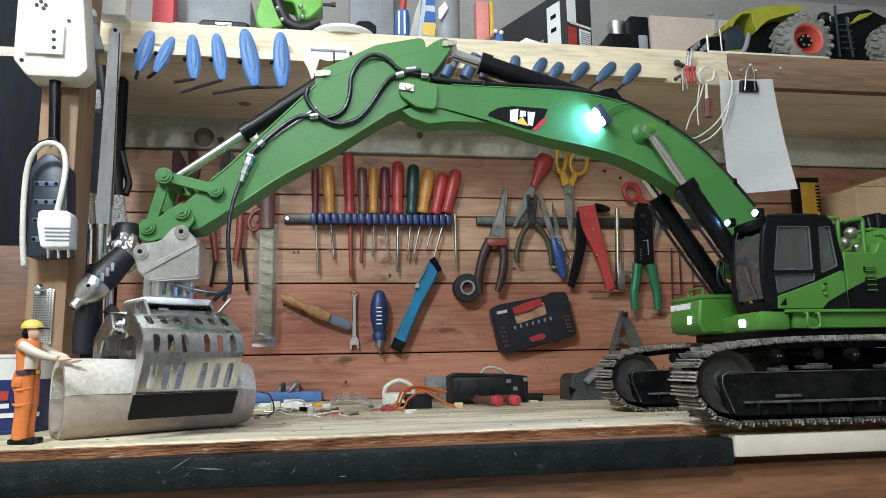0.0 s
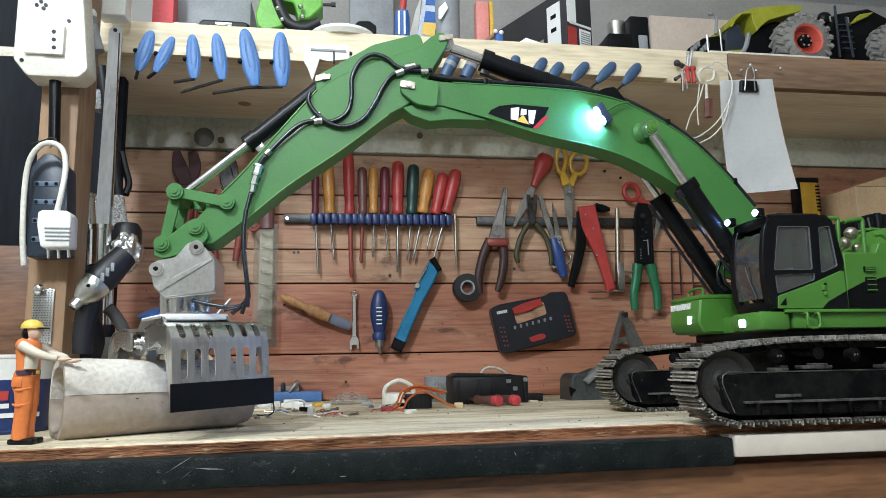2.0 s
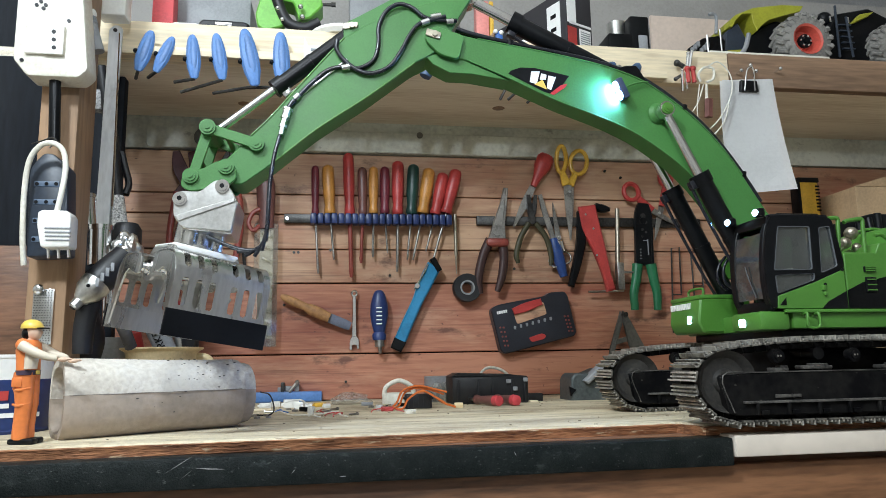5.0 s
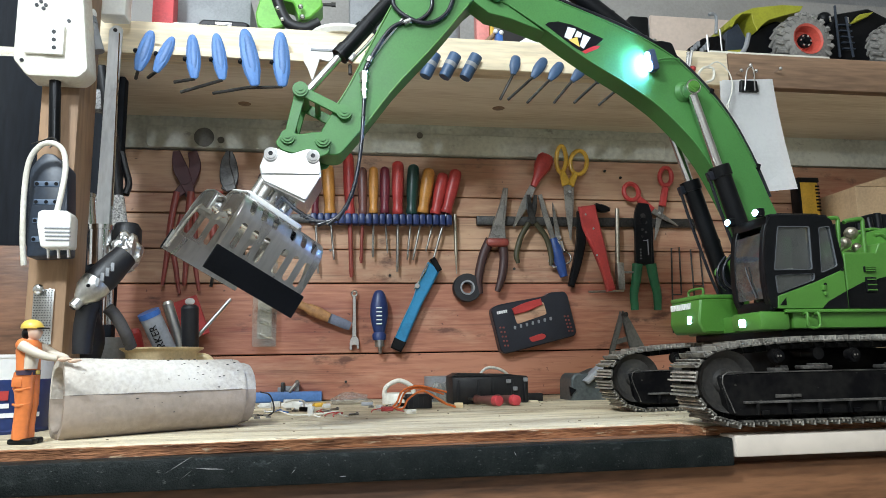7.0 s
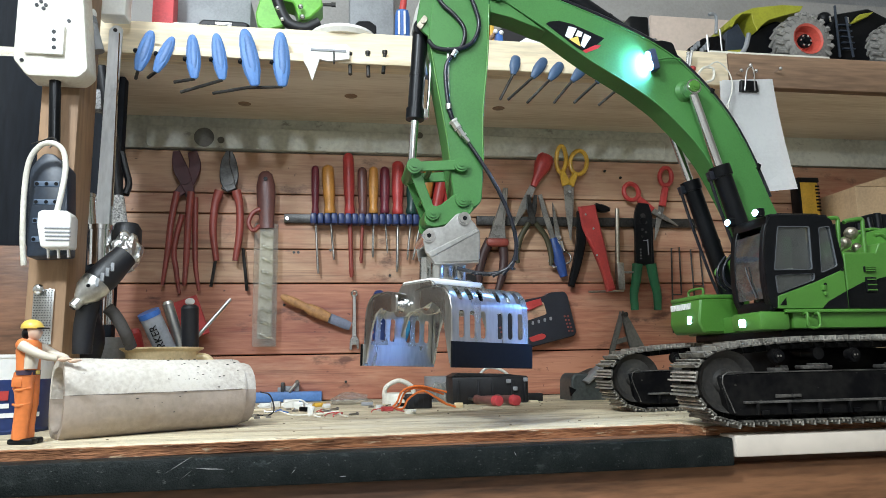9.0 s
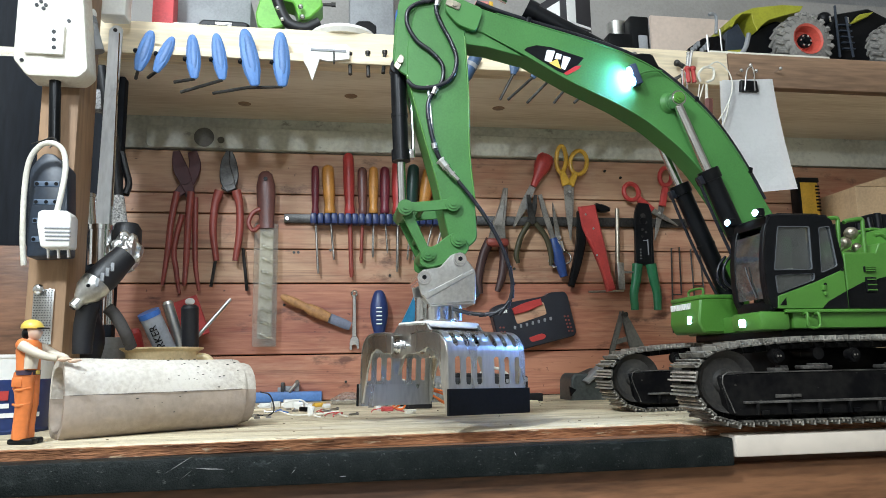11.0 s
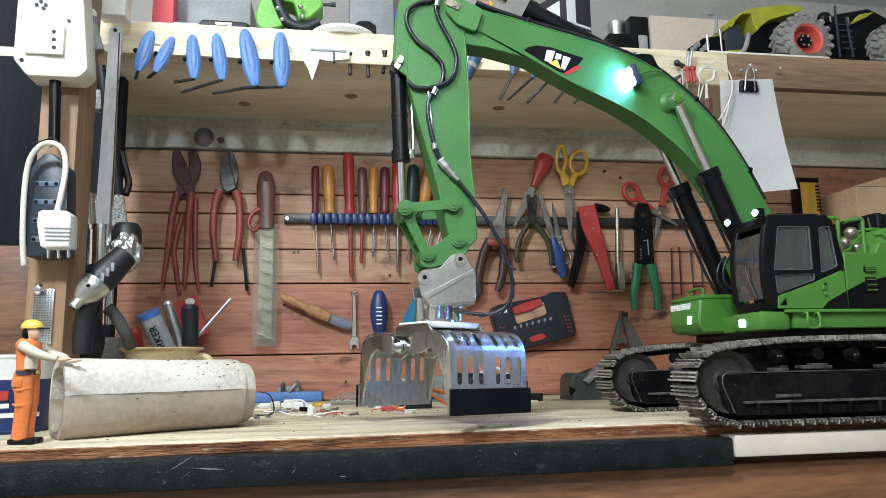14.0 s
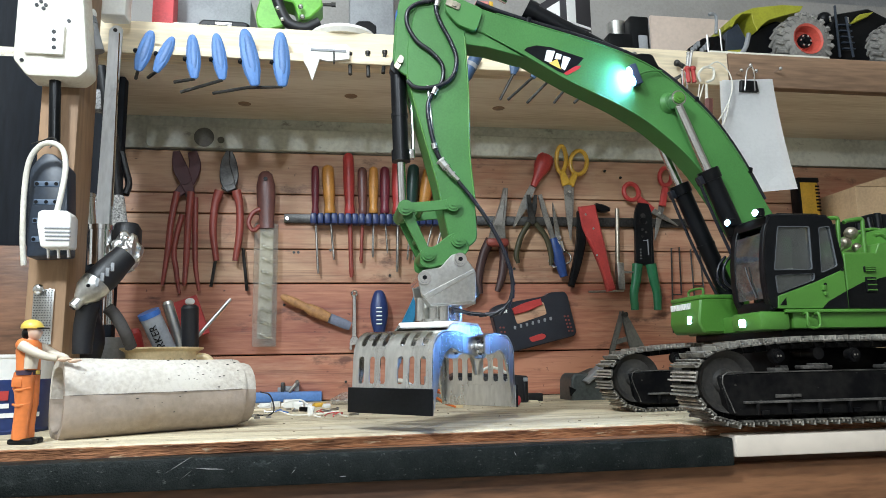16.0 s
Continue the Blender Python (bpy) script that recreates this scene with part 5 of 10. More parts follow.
def concrete_pipe():
    """Octagon-to-round cast pipe with a socket end and a spigot end, lying on its flat."""
    n = 48
    bm = EMPTYBM()

    def ring(x, r, flat_, zc):
        pts = []
        for i in range(n):
            a = 2 * math.pi * i / n
            y, z = r * math.cos(a), r * math.sin(a)
            # flattened foot and slightly boxy flanks
            k = 1.0 + flat_ * (abs(math.sin(2 * a)) ** 2)
            y, z = y * k, z * k + zc
            pts.append((x, y, max(z, 0.0)))
        return pts
    prof = [(0.000, 0.0300, 0.10), (0.000, 0.0360, 0.10), (0.002, 0.0372, 0.10), (0.02, 0.0375, 0.09), (0.05, 0.0368, 0.07), (0.09, 0.0355, 0.05), (0.130, 0.0352, 0.04), (0.163, 0.0352, 0.03), (0.167, 0.0345, 0.03),
            (0.1675, 0.0315, 0.02), (0.176, 0.0312, 0.02), (0.1795, 0.0300, 0.02), (0.1800, 0.0250, 0.02), (0.176, 0.0248, 0.02), (0.03, 0.0262, 0.04), (0.000, 0.0300, 0.10)]
    rings = []
    for x, r, fl in prof[:-1]:
        rings.append([bm.verts.new((px_, py_ + 0.0004 * noise.noise((px_ * 90, py_ * 90, pz_ * 90)), pz_ + 0.0005 * noise.noise((px_ * 60, py_ * 60 + 5, pz_ * 60)) * (pz_ > 0.002))) for px_, py_, pz_ in ring(x, r, fl, 0.0345)])
    rings.append(rings[0])
    for a, b in zip(rings, rings[1:]):
        for i in range(n):
            f = bm.faces.new((a[i], a[(i + 1) % n], b[(i + 1) % n], b[i]))
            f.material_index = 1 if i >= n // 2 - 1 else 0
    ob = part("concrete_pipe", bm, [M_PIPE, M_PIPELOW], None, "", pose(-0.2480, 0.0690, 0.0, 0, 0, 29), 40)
    tagged(ob, "short pale cast concrete pipe lying on the bench", "pipe")
    # mould seam and air holes
    bm = EMPTYBM()
    random.seed(4)
    for _ in range(110):
        x = min(0.160, max(0.012, random.gauss(0.085, 0.035)))
        a = radians(random.gauss(232, 26))
        r = 0.0362
        c = (x, r * math.cos(a) * 1.01, 0.0345 + r * math.sin(a + math.pi) * 1.0)
        s = random.uniform(0.0003, 0.0010)
        ball(bm, c, s, (1.6, 0.6, 0.6), n=6)
    part("air_holes", bm, material("pipe_pit", (0.06, 0.05, 0.045), 0.9), ob, "dark air holes in the casting")
    bm = EMPTYBM()
    pts = [(0.004 + 0.158 * k / 12, -0.0376 + 0.0024 * k / 12, 0.0392 + 0.0002 * math.sin(k * 1.7)) for k in range(13)]
    tube(bm, pts, 0.00032, n=5, steps=2)
    part("mould_seam", bm, material("pipe_seam", (0.22, 0.19, 0.16), 0.9), ob, "dark mould seam")


concrete_pipe()


def worker_figure():
    """Small toy worker in orange overalls and a yellow helmet, one arm held out, as one plain mesh."""
    mats = [material("orange_plastic", (0.72, 0.20, 0.05), 0.45, vary=0.06, bump=0.05), material("skin_plastic", (0.66, 0.45, 0.32), 0.5, vary=0.05, bump=0),
            material("yellow_helmet", (0.74, 0.52, 0.09), 0.35, vary=0.05, bump=0), M_BLACK, material("shirt_plastic", (0.62, 0.54, 0.42), 0.5, vary=0.08, bump=0.05), material("dark_belt", (0.05, 0.03, 0.05), 0.5)]
    bm = EMPTYBM()

    done = bm.faces.layers.int.new("done")

    def mark(k):
        for f in bm.faces:
            if not f[done]:
                f.material_index, f[done] = k, 1
    H = 0.106

    def limb(rows, k, n=14):
        rings = []
        for x, y, z, rx, ry in rows:
            rings.append([bm.verts.new((x + rx * math.cos(2 * math.pi * i / n), y + ry * math.sin(2 * math.pi * i / n), z)) for i in range(n)])
        for a, b in zip(rings, rings[1:]):
            for i in range(n):
                bm.faces.new((a[i], a[(i + 1) % n], b[(i + 1) % n], b[i]))
        bm.faces.new(rings[0][::-1])
        bm.faces.new(rings[-1])
        mark(k)
    for y in (-0.0050, 0.0050):
        limb([(-0.001, y, 0.004, 0.0066, 0.0050), (-0.001, y, 0.006, 0.0068, 0.0052), (-0.001, y, 0.014, 0.0064, 0.0050), (0.000, y, 0.029, 0.0066, 0.0052), (0.0005, y, 0.033, 0.0070, 0.0055), (0.000, y, 0.040, 0.0074, 0.0058), (-0.0015, y, 0.052, 0.0086, 0.0066), (-0.001, y * 0.7, 0.0605, 0.0086, 0.0080)], 0)
        box(bm, 0.0015, y, 0.0026, 0.022, 0.0100, 0.0052, 0.0022)
        mark(3)
    for y, z in ((-0.0100, 0.0335), (-0.0108, 0.0465)):
        tube(bm, [(-0.0075, y + 0.0028, z), (-0.001, y - 0.0005, z - 0.0012), (0.0065, y + 0.0028, z + 0.0008)], 0.0011, n=6)
    box(bm, -0.0035, -0.0112, 0.0520, 0.0085, 0.0016, 0.0080, 0.0006)
    mark(0)
    limb([(-0.0005, 0, 0.058, 0.0088, 0.0125), (-0.0005, 0, 0.062, 0.0090, 0.0125)], 5)
    box(bm, 0.0088, -0.0020, 0.0600, 0.0018, 0.0050, 0.0034, 0.0005)
    mark(2)
    limb([(-0.0005, 0, 0.062, 0.0086, 0.0120), (-0.0008, 0, 0.070, 0.0088, 0.0122), (-0.001, 0, 0.079, 0.0094, 0.0135), (-0.001, 0, 0.085, 0.0086, 0.0125), (0.000, 0, 0.088, 0.0050, 0.0070)], 0)
    limb([(0.0045, -0.0065, 0.063, 0.0048, 0.0066), (0.0050, -0.0065, 0.072, 0.0052, 0.0070), (0.0040, -0.0065, 0.082, 0.0045, 0.0062)], 4)
    limb([(0.0005, 0, 0.086, 0.0040, 0.0044), (0.001, 0, 0.090, 0.0042, 0.0046)], 1)
    ball(bm, (0.0020, 0, 0.0945), 0.0068, (1.0, 0.92, 1.12), 14)
    ball(bm, (0.0088, 0, 0.0945), 0.0013, (1, 1, 1.2), 8)
    mark(1)
    ball(bm, (-0.0022, 0, 0.0935), 0.0066, (0.85, 0.98, 0.95), 12)
    mark(3)
    limb([(0.0005, 0, 0.0978, 0.0092, 0.0082), (0.0005, 0, 0.0990, 0.0094, 0.0084), (0.000, 0, 0.1015, 0.0086, 0.0078), (0.000, 0, 0.1045, 0.0060, 0.0056), (0.000, 0, 0.1058, 0.0022, 0.0022)], 2)
    box(bm, 0.0098, 0, 0.0980, 0.0062, 0.0110, 0.0012, 0.0004)
    mark(3)
    for y, tip in ((-0.0135, (0.0330, -0.0100, 0.0705)), (0.0140, (0.0300, 0.0150, 0.0695))):
        tube(bm, [(-0.0005, y, 0.0835), (0.0070, y * 1.04, 0.0790), (0.0150, y, 0.0752), (0.0220, (y + tip[1]) / 2, 0.0728), (tip[0] - 0.005, tip[1], tip[2] + 0.001)], (0.0047, 0.0028), n=12)
        mark(4)
        ball(bm, tip, 0.0032, (1.5, 0.8, 0.65), 10)
        ball(bm, (tip[0] + 0.0045, tip[1], tip[2] + 0.0004), 0.0018, (1.8, 0.9, 0.6), 8)
        mark(1)
    ball(bm, (-0.0005, -0.0125, 0.0835), 0.0056, (1, 0.8, 1), 12)
    mark(0)
    x, y = (-0.2588, 0.0273)
    ob = part("worker_figurine", bm, mats, None, "", pose(x, y + 0.004, 0.0, 0, 0, -6) @ Matrix.Scale(1.0, 4))
    tagged(ob, "toy worker figurine in orange overalls and yellow helmet", "figurine")


worker_figure()


# ---- tools on the board wall ----
def plastic(name, c, rough=0.38):
    return material(name, c, rough, vary=0.10, fine=260, coarse=30, bump=0.04)


M_MAROON = plastic("maroon_plastic", (0.17, 0.025, 0.04))
M_REDP = plastic("red_plastic", (0.46, 0.05, 0.045))
M_DKRED = plastic("dark_red_grip", (0.27, 0.055, 0.04), 0.42)
M_ORANGE = plastic("amber_plastic", (0.60, 0.27, 0.06))
M_BLUEP = plastic("blue_plastic", (0.045, 0.14, 0.42))
M_TBLUE = plastic("steel_blue_handle", (0.10, 0.23, 0.52), 0.45)
M_OCHRE = material("worn_amber_wood", (0.40, 0.20, 0.075), 0.6, vary=0.25, fine=120, coarse=40, bump=0.15, other=(0.16, 0.075, 0.03))
M_NAVY = plastic("navy_plastic", (0.02, 0.04, 0.14))
M_CYAN = plastic("cutter_blue", (0.02, 0.22, 0.42))
M_DKGREEN = plastic("bottle_green_plastic", (0.012, 0.05, 0.04))
M_GREENP = plastic("green_grip", (0.015, 0.15, 0.06))
M_YELLOW = plastic("yellow_plastic", (0.70, 0.42, 0.05))
M_BROWNP = plastic("brown_plastic", (0.15, 0.06, 0.05))
M_TOOLSTEEL = material("tool_steel", (0.42, 0.41, 0.39), 0.34, 1.0, vary=0.2, fine=300, coarse=40, bump=0.1)
M_DARKSTEEL = material("blackened_steel", (0.07, 0.068, 0.065), 0.42, 0.8, vary=0.3, fine=300, coarse=40, bump=0.15)
M_CLEAR = glass("clear_plastic", (0.88, 0.88, 0.85), 0.14, 0.10)
M_CREAM = plastic("cream_plastic", (0.72, 0.57, 0.33))
M_GREYP = plastic("grey_plastic", (0.27, 0.28, 0.29), 0.5)
M_PAPER = material("paper", (0.94, 0.94, 0.93), 0.85, vary=0.03, bump=0.02)
M_CARD = material("cardboard", (0.48, 0.33, 0.19), 0.85, vary=0.1, bump=0.1)
FRONT = 0.622


def loft(bm, a, b, rows, y, flat_=0.75, n=16):
    """A handle from a to b (x, z) with (share of the way, half width) rows."""
    a, b = Vector((a[0], 0, a[1])), Vector((b[0], 0, b[1]))
    d = (b - a)
    side = Vector((-d.z, 0, d.x)).normalized()
    rings = []
    for s, w in rows:
        c = a + d * s
        rings.append([bm.verts.new(c + side * w * math.cos(2 * math.pi * k / n) + Vector((0, y + w * flat_ * math.sin(2 * math.pi * k / n), 0))) for k in range(n)])
    for p_, q in zip(rings, rings[1:]):
        for k in range(n):
            bm.faces.new((p_[k], p_[(k + 1) % n], q[(k + 1) % n], q[k]))
    bm.faces.new(rings[0][::-1])
    bm.faces.new(rings[-1])


HANDLE = [(0.0, 0.45), (0.03, 0.8), (0.08, 0.96), (0.3, 1.0), (0.55, 0.98), (0.72, 0.88), (0.82, 0.78), (0.9, 0.9), (0.97, 0.95), (1.0, 0.8)]


def screwdriver(label, mat_, top, base, tip, w, r, blade=None, group="screwdrivers in the rack"):
    t = thing("screwdriver", label, "screwdriver", (base[0], FRONT, base[1]), group)
    bm = EMPTYBM()
    loft(bm, top, base, [(s, w * k) for s, k in HANDLE], FRONT, 0.9, 12)
    wp("handle", bm, mat_, t)
    bm = EMPTYBM()
    b3, t3 = Vector((base[0], FRONT, base[1])), Vector((tip[0], FRONT + 0.002, tip[1]))
    rod(bm, b3, b3.lerp(t3, 0.9), r, n=10)
    rod(bm, b3.lerp(t3, 0.88), t3, r * 1.25, r * 0.7, n=8)
    wp("blade", bm, blade or M_TOOLSTEEL, t)
    return t


def screwdriver_rack():
    t = thing("tool_rack", "dark steel rail with a blue plastic clip strip", "tool rack", (0.0, 0.63, 0.32))
    a, b = (-0.0847, 0.3233), (0.2205, 0.3211)
    bm = EMPTYBM()
    box(bm, (a[0] + b[0]) / 2, 0.632, (a[1] + b[1]) / 2, b[0] - a[0], 0.008, 0.016, 0.001)
    wp("rail", bm, M_DARKSTEEL, t)
    a, b = (-0.0384, 0.319), (0.2171, 0.3204)
    n = 21
    for k in range(n):
        x = a[0] + (b[0] - a[0]) * (k + 0.5) / n
        bm = EMPTYBM()
        box(bm, x, 0.617, a[1], (b[0] - a[0]) / n - 0.0018, 0.022, 0.019, 0.0022)
        wp("clip", bm, M_NAVY, t)
    bm = EMPTYBM()
    box(bm, (a[0] + b[0]) / 2, 0.624, a[1], b[0] - a[0], 0.012, 0.014, 0.001)
    wp("clip_strip", bm, M_NAVY, t, "blue plastic clip strip")
    q = (-0.0794, 0.3213)
    bm = EMPTYBM()
    rod(bm, (q[0], 0.629, q[1]), (q[0], 0.625, q[1]), 0.0035, n=12)
    wp("screw", bm, M_CHROME, t)


screwdriver_rack()
for lab, mt, tp, bs, ti, w, r, bl in (
        ("maroon plastic screwdriver with steel blade", M_MAROON, (-0.0306, 0.4182), (-0.0297, 0.3282), (-0.0237, 0.2221), 0.0072, 0.0022, None),
        ("amber plastic screwdriver with steel blade", M_ORANGE, (-0.0084, 0.4198), (-0.0037, 0.3296), (0.0039, 0.2465), 0.0110, 0.0020, None),
        ("long red insulated screwdriver", M_REDP, (0.0282, 0.4432), (0.0316, 0.3291), (0.0349, 0.2151), 0.0102, 0.0040, M_DKRED),
        ("brown screwdriver with a grey ring end", M_BROWNP, (0.0539, 0.4171), (0.0549, 0.3295), (0.0519, 0.2406), 0.0088, 0.0030, M_DKRED),
        ("amber fluted screwdriver with short blade", M_ORANGE, (0.0746, 0.4187), (0.0743, 0.3318), (0.0731, 0.2519), 0.0090, 0.0022, None),
        ("purple plastic screwdriver with thin blade", M_MAROON, (0.0953, 0.4193), (0.0949, 0.3321), (0.0996, 0.2593), 0.0092, 0.0017, None),
        ("red plastic screwdriver with long blade", M_REDP, (0.1194, 0.4307), (0.1186, 0.3304), (0.1167, 0.2254), 0.0112, 0.0026, None),
        ("bottle green screwdriver with steel blade", M_DKGREEN, (0.1487, 0.4249), (0.1435, 0.3308), (0.1353, 0.2471), 0.0112, 0.0020, None),
        ("amber screwdriver leaning in the rack", M_ORANGE, (0.1782, 0.4181), (0.1643, 0.3332), (0.1456, 0.2471), 0.0118, 0.0020, None),
        ("red screwdriver leaning in the rack", M_REDP, (0.2047, 0.4101), (0.1874, 0.3314), (0.1696, 0.2628), 0.0112, 0.0018, None),
        ("red screwdriver with long leaning blade", M_REDP, (0.2294, 0.4172), (0.2075, 0.3338), (0.1806, 0.2389), 0.0118, 0.0022, None)):
    screwdriver(lab, mt, tp, bs, ti, w, r, bl)
t_ = thing("punch", "slender brass-coloured punch hanging on the wall", "punch", (0.225, 0.626, 0.2796))
bm = EMPTYBM()
a, b, c = (0.2251, 0.626, 0.3328), (0.2256, 0.626, 0.2585), (0.2259, 0.626, 0.2219)
rod(bm, a, b, 0.0032, n=10)
rod(bm, b, c, 0.0028, 0.0008, n=10)
wp("shaft", bm, M_PINBRASS, t_)


def ribbon(bm, pts, w, y0, y1, bevel=0.001, steps=5):
    """A flat bar of varying width along a curve in the wall's plane; pts are (x, z, half width)."""
    path = spline([(p_[0], p_[2] if len(p_) > 2 else w, p_[1]) for p_ in pts], steps)
    left, right = [], []
    for i, c in enumerate(path):
        d = path[min(i + 1, len(path) - 1)] - path[max(i - 1, 0)]
        d = Vector((d.x, 0, d.z)).normalized()
        s = Vector((-d.z, 0, d.x)) * c.y
        left.append((c.x + s.x, c.z + s.z))
        right.append((c.x - s.x, c.z - s.z))
    return plate(bm, left + right[::-1], y0, y1, bevel)


def pliers(label, at, jaw, grips, hub, r, steel, grip_mat, name="pliers", y=0.617, thick=0.006, fat=1.0):
    """jaw: bars of the head; grips: the two handles; each a list of (x, z, half width)."""
    t = thing(name, label, "pliers", at, "hand tools on the wall")
    for k, q in enumerate(jaw):
        bm = EMPTYBM()
        ribbon(bm, q, 0, y - thick * (0.5 - 0.3 * k), y + thick * (0.9 - 0.3 * k), 0.0012)
        wp("jaw", bm, steel, t)
    bm = EMPTYBM()
    rod(bm, (hub[0], y - thick * 0.8, hub[1]), (hub[0], y + thick, hub[1]), r, n=20)
    wp("rivet", bm, steel, t)
    for q in grips:
        bm = EMPTYBM()
        path = spline([(p_[0], y, p_[1]) for p_ in q], 6)
        n, rings = 10, []
        for i, c in enumerate(path):
            f = i / (len(path) - 1) * (len(q) - 1)
            j = min(int(f), len(q) - 2)
            w = (q[j][2] + (q[j + 1][2] - q[j][2]) * (f - j)) * fat
            d = (path[min(i + 1, len(path) - 1)] - path[max(i - 1, 0)]).normalized()
            s = Vector((-d.z, 0, d.x))
            rings.append([bm.verts.new(c + s * w * math.cos(2 * math.pi * k / n) + Vector((0, 0.8 * w * math.sin(2 * math.pi * k / n), 0))) for k in range(n)])
        for a, b in zip(rings, rings[1:]):
            for k in range(n):
                bm.faces.new((a[k], a[(k + 1) % n], b[(k + 1) % n], b[k]))
        bm.faces.new(rings[0][::-1])
        bm.faces.new(rings[-1])
        wp("grip", bm, grip_mat, t)
    return t


def bent(*pts):
    return [(*p_[0], p_[1]) for p_ in pts]


M_MAROONHEAD = plastic("maroon_tool_paint", (0.085, 0.028, 0.032), 0.45)
pliers("large water-pump pliers with dark red grips", (-0.2564, 0.617, 0.3742),
       [bent(((-0.2711, 0.4372), 0.006), ((-0.2644, 0.4097), 0.012), ((-0.254, 0.3865), 0.011), ((-0.2435, 0.3593), 0.007)), bent(((-0.2445, 0.438), 0.008), ((-0.2387, 0.4103), 0.010), ((-0.2499, 0.3795), 0.010), ((-0.268, 0.3588), 0.007))],
       [bent(((-0.2673, 0.3639), 0.0060), ((-0.2746, 0.3136), 0.0058), ((-0.2781, 0.2641), 0.0052), ((-0.2847, 0.2008), 0.0030)), bent(((-0.2437, 0.3644), 0.0066), ((-0.2466, 0.314), 0.0062), ((-0.2471, 0.2545), 0.0056), ((-0.2488, 0.1998), 0.0035))], (-0.254, 0.3865), 0.010, M_MAROONHEAD, M_DKRED)
pliers("second water-pump pliers with dark red grips", (-0.2461, 0.626, 0.3058),
       [bent(((-0.2584, 0.4072), 0.006), ((-0.2534, 0.3766), 0.006), ((-0.2432, 0.3564), 0.005))],
       [bent(((-0.2591, 0.3257), 0.0050), ((-0.2699, 0.2656), 0.0048), ((-0.2646, 0.2262), 0.0045), ((-0.2584, 0.1871), 0.0028)), bent(((-0.2375, 0.3565), 0.0050), ((-0.2359, 0.2858), 0.0048), ((-0.2332, 0.2361), 0.0044), ((-0.226, 0.1919), 0.0028))], (-0.2481, 0.3614), 0.007, M_DARKSTEEL, M_DKRED, y=0.626)
pliers("combination pliers with dark red and black grips", (-0.1801, 0.617, 0.3758),
       [bent(((-0.183, 0.4398), 0.003), ((-0.1871, 0.4168), 0.008), ((-0.1834, 0.3881), 0.012), ((-0.1751, 0.3678), 0.009)), bent(((-0.1791, 0.4399), 0.003), ((-0.1745, 0.4172), 0.007), ((-0.1757, 0.3883), 0.011), ((-0.1866, 0.3675), 0.008))],
       [bent(((-0.1962, 0.3673), 0.0085), ((-0.203, 0.3398), 0.0066), ((-0.2044, 0.2945), 0.0064), ((-0.1971, 0.2429), 0.0050)), bent(((-0.1674, 0.3679), 0.0085), ((-0.1609, 0.3405), 0.0066), ((-0.1597, 0.295), 0.0064), ((-0.1659, 0.243), 0.0050))], (-0.1804, 0.3861), 0.009, M_DARKSTEEL, M_DKRED)
for a, b in (((-0.2005, 0.627, 0.2443), (-0.2066, 0.627, 0.1988)), ((-0.1543, 0.627, 0.2666), (-0.1457, 0.627, 0.1918))):
    bm = EMPTYBM()
    rod(bm, a, b, 0.0028, n=8)
    tagged(part("steel_rod", bm, M_DARKSTEEL, None), "thin dark steel rod hanging behind the pliers", "rod", "rods on the wall")
pliers("long-nose pliers with red and black grips", (0.3022, 0.617, 0.2893),
       [bent(((0.3192, 0.3831), 0.0022), ((0.3127, 0.3483), 0.0050), ((0.3028, 0.3106), 0.0090), ((0.2934, 0.2839), 0.0090)), bent(((0.3236, 0.3832), 0.0022), ((0.3181, 0.3484), 0.0045), ((0.3093, 0.3107), 0.0085), ((0.3106, 0.2841), 0.0085))],
       [bent(((0.2892, 0.2839), 0.0098), ((0.2756, 0.2574), 0.0085), ((0.265, 0.2156), 0.0080), ((0.2673, 0.1846), 0.0055)), bent(((0.3106, 0.2841), 0.0100), ((0.3138, 0.2524), 0.0085), ((0.3084, 0.2156), 0.0080), ((0.299, 0.1886), 0.0055))], (0.3026, 0.3021), 0.010, M_TOOLSTEEL, plastic("black_red_grip", (0.05, 0.022, 0.02), 0.5))
bm = EMPTYBM()
for a, b in (((0.28, 0.614, 0.2833), (0.3223, 0.614, 0.2731)),):
    box(bm, (a[0] + b[0]) / 2, 0.614, (a[2] + b[2]) / 2, b[0] - a[0], 0.02, 0.016, 0.006)
t_ = thing("grip_collar", "red collar of the long-nose pliers", "pliers", (0.3012, 0.614, 0.2803))
wp("collar", bm, M_DKRED, t_)
pliers("small nose pliers with black and yellow grips", (0.3687, 0.617, 0.333),
       [bent(((0.3647, 0.3709), 0.003), ((0.3669, 0.3438), 0.005), ((0.3724, 0.3168), 0.006)), bent(((0.379, 0.3712), 0.003), ((0.3746, 0.3439), 0.005), ((0.3658, 0.3168), 0.006))],
       [bent(((0.3637, 0.3167), 0.005), ((0.3474, 0.2897), 0.0055), ((0.3376, 0.2578), 0.0055), ((0.3402, 0.2409), 0.004)), bent(((0.3768, 0.3169), 0.005), ((0.3954, 0.2902), 0.0055), ((0.4038, 0.2582), 0.0055), ((0.4029, 0.2369), 0.004))], (0.3692, 0.32), 0.006, M_DARKSTEEL, plastic("black_yellow_grip", (0.05, 0.045, 0.02), 0.5))
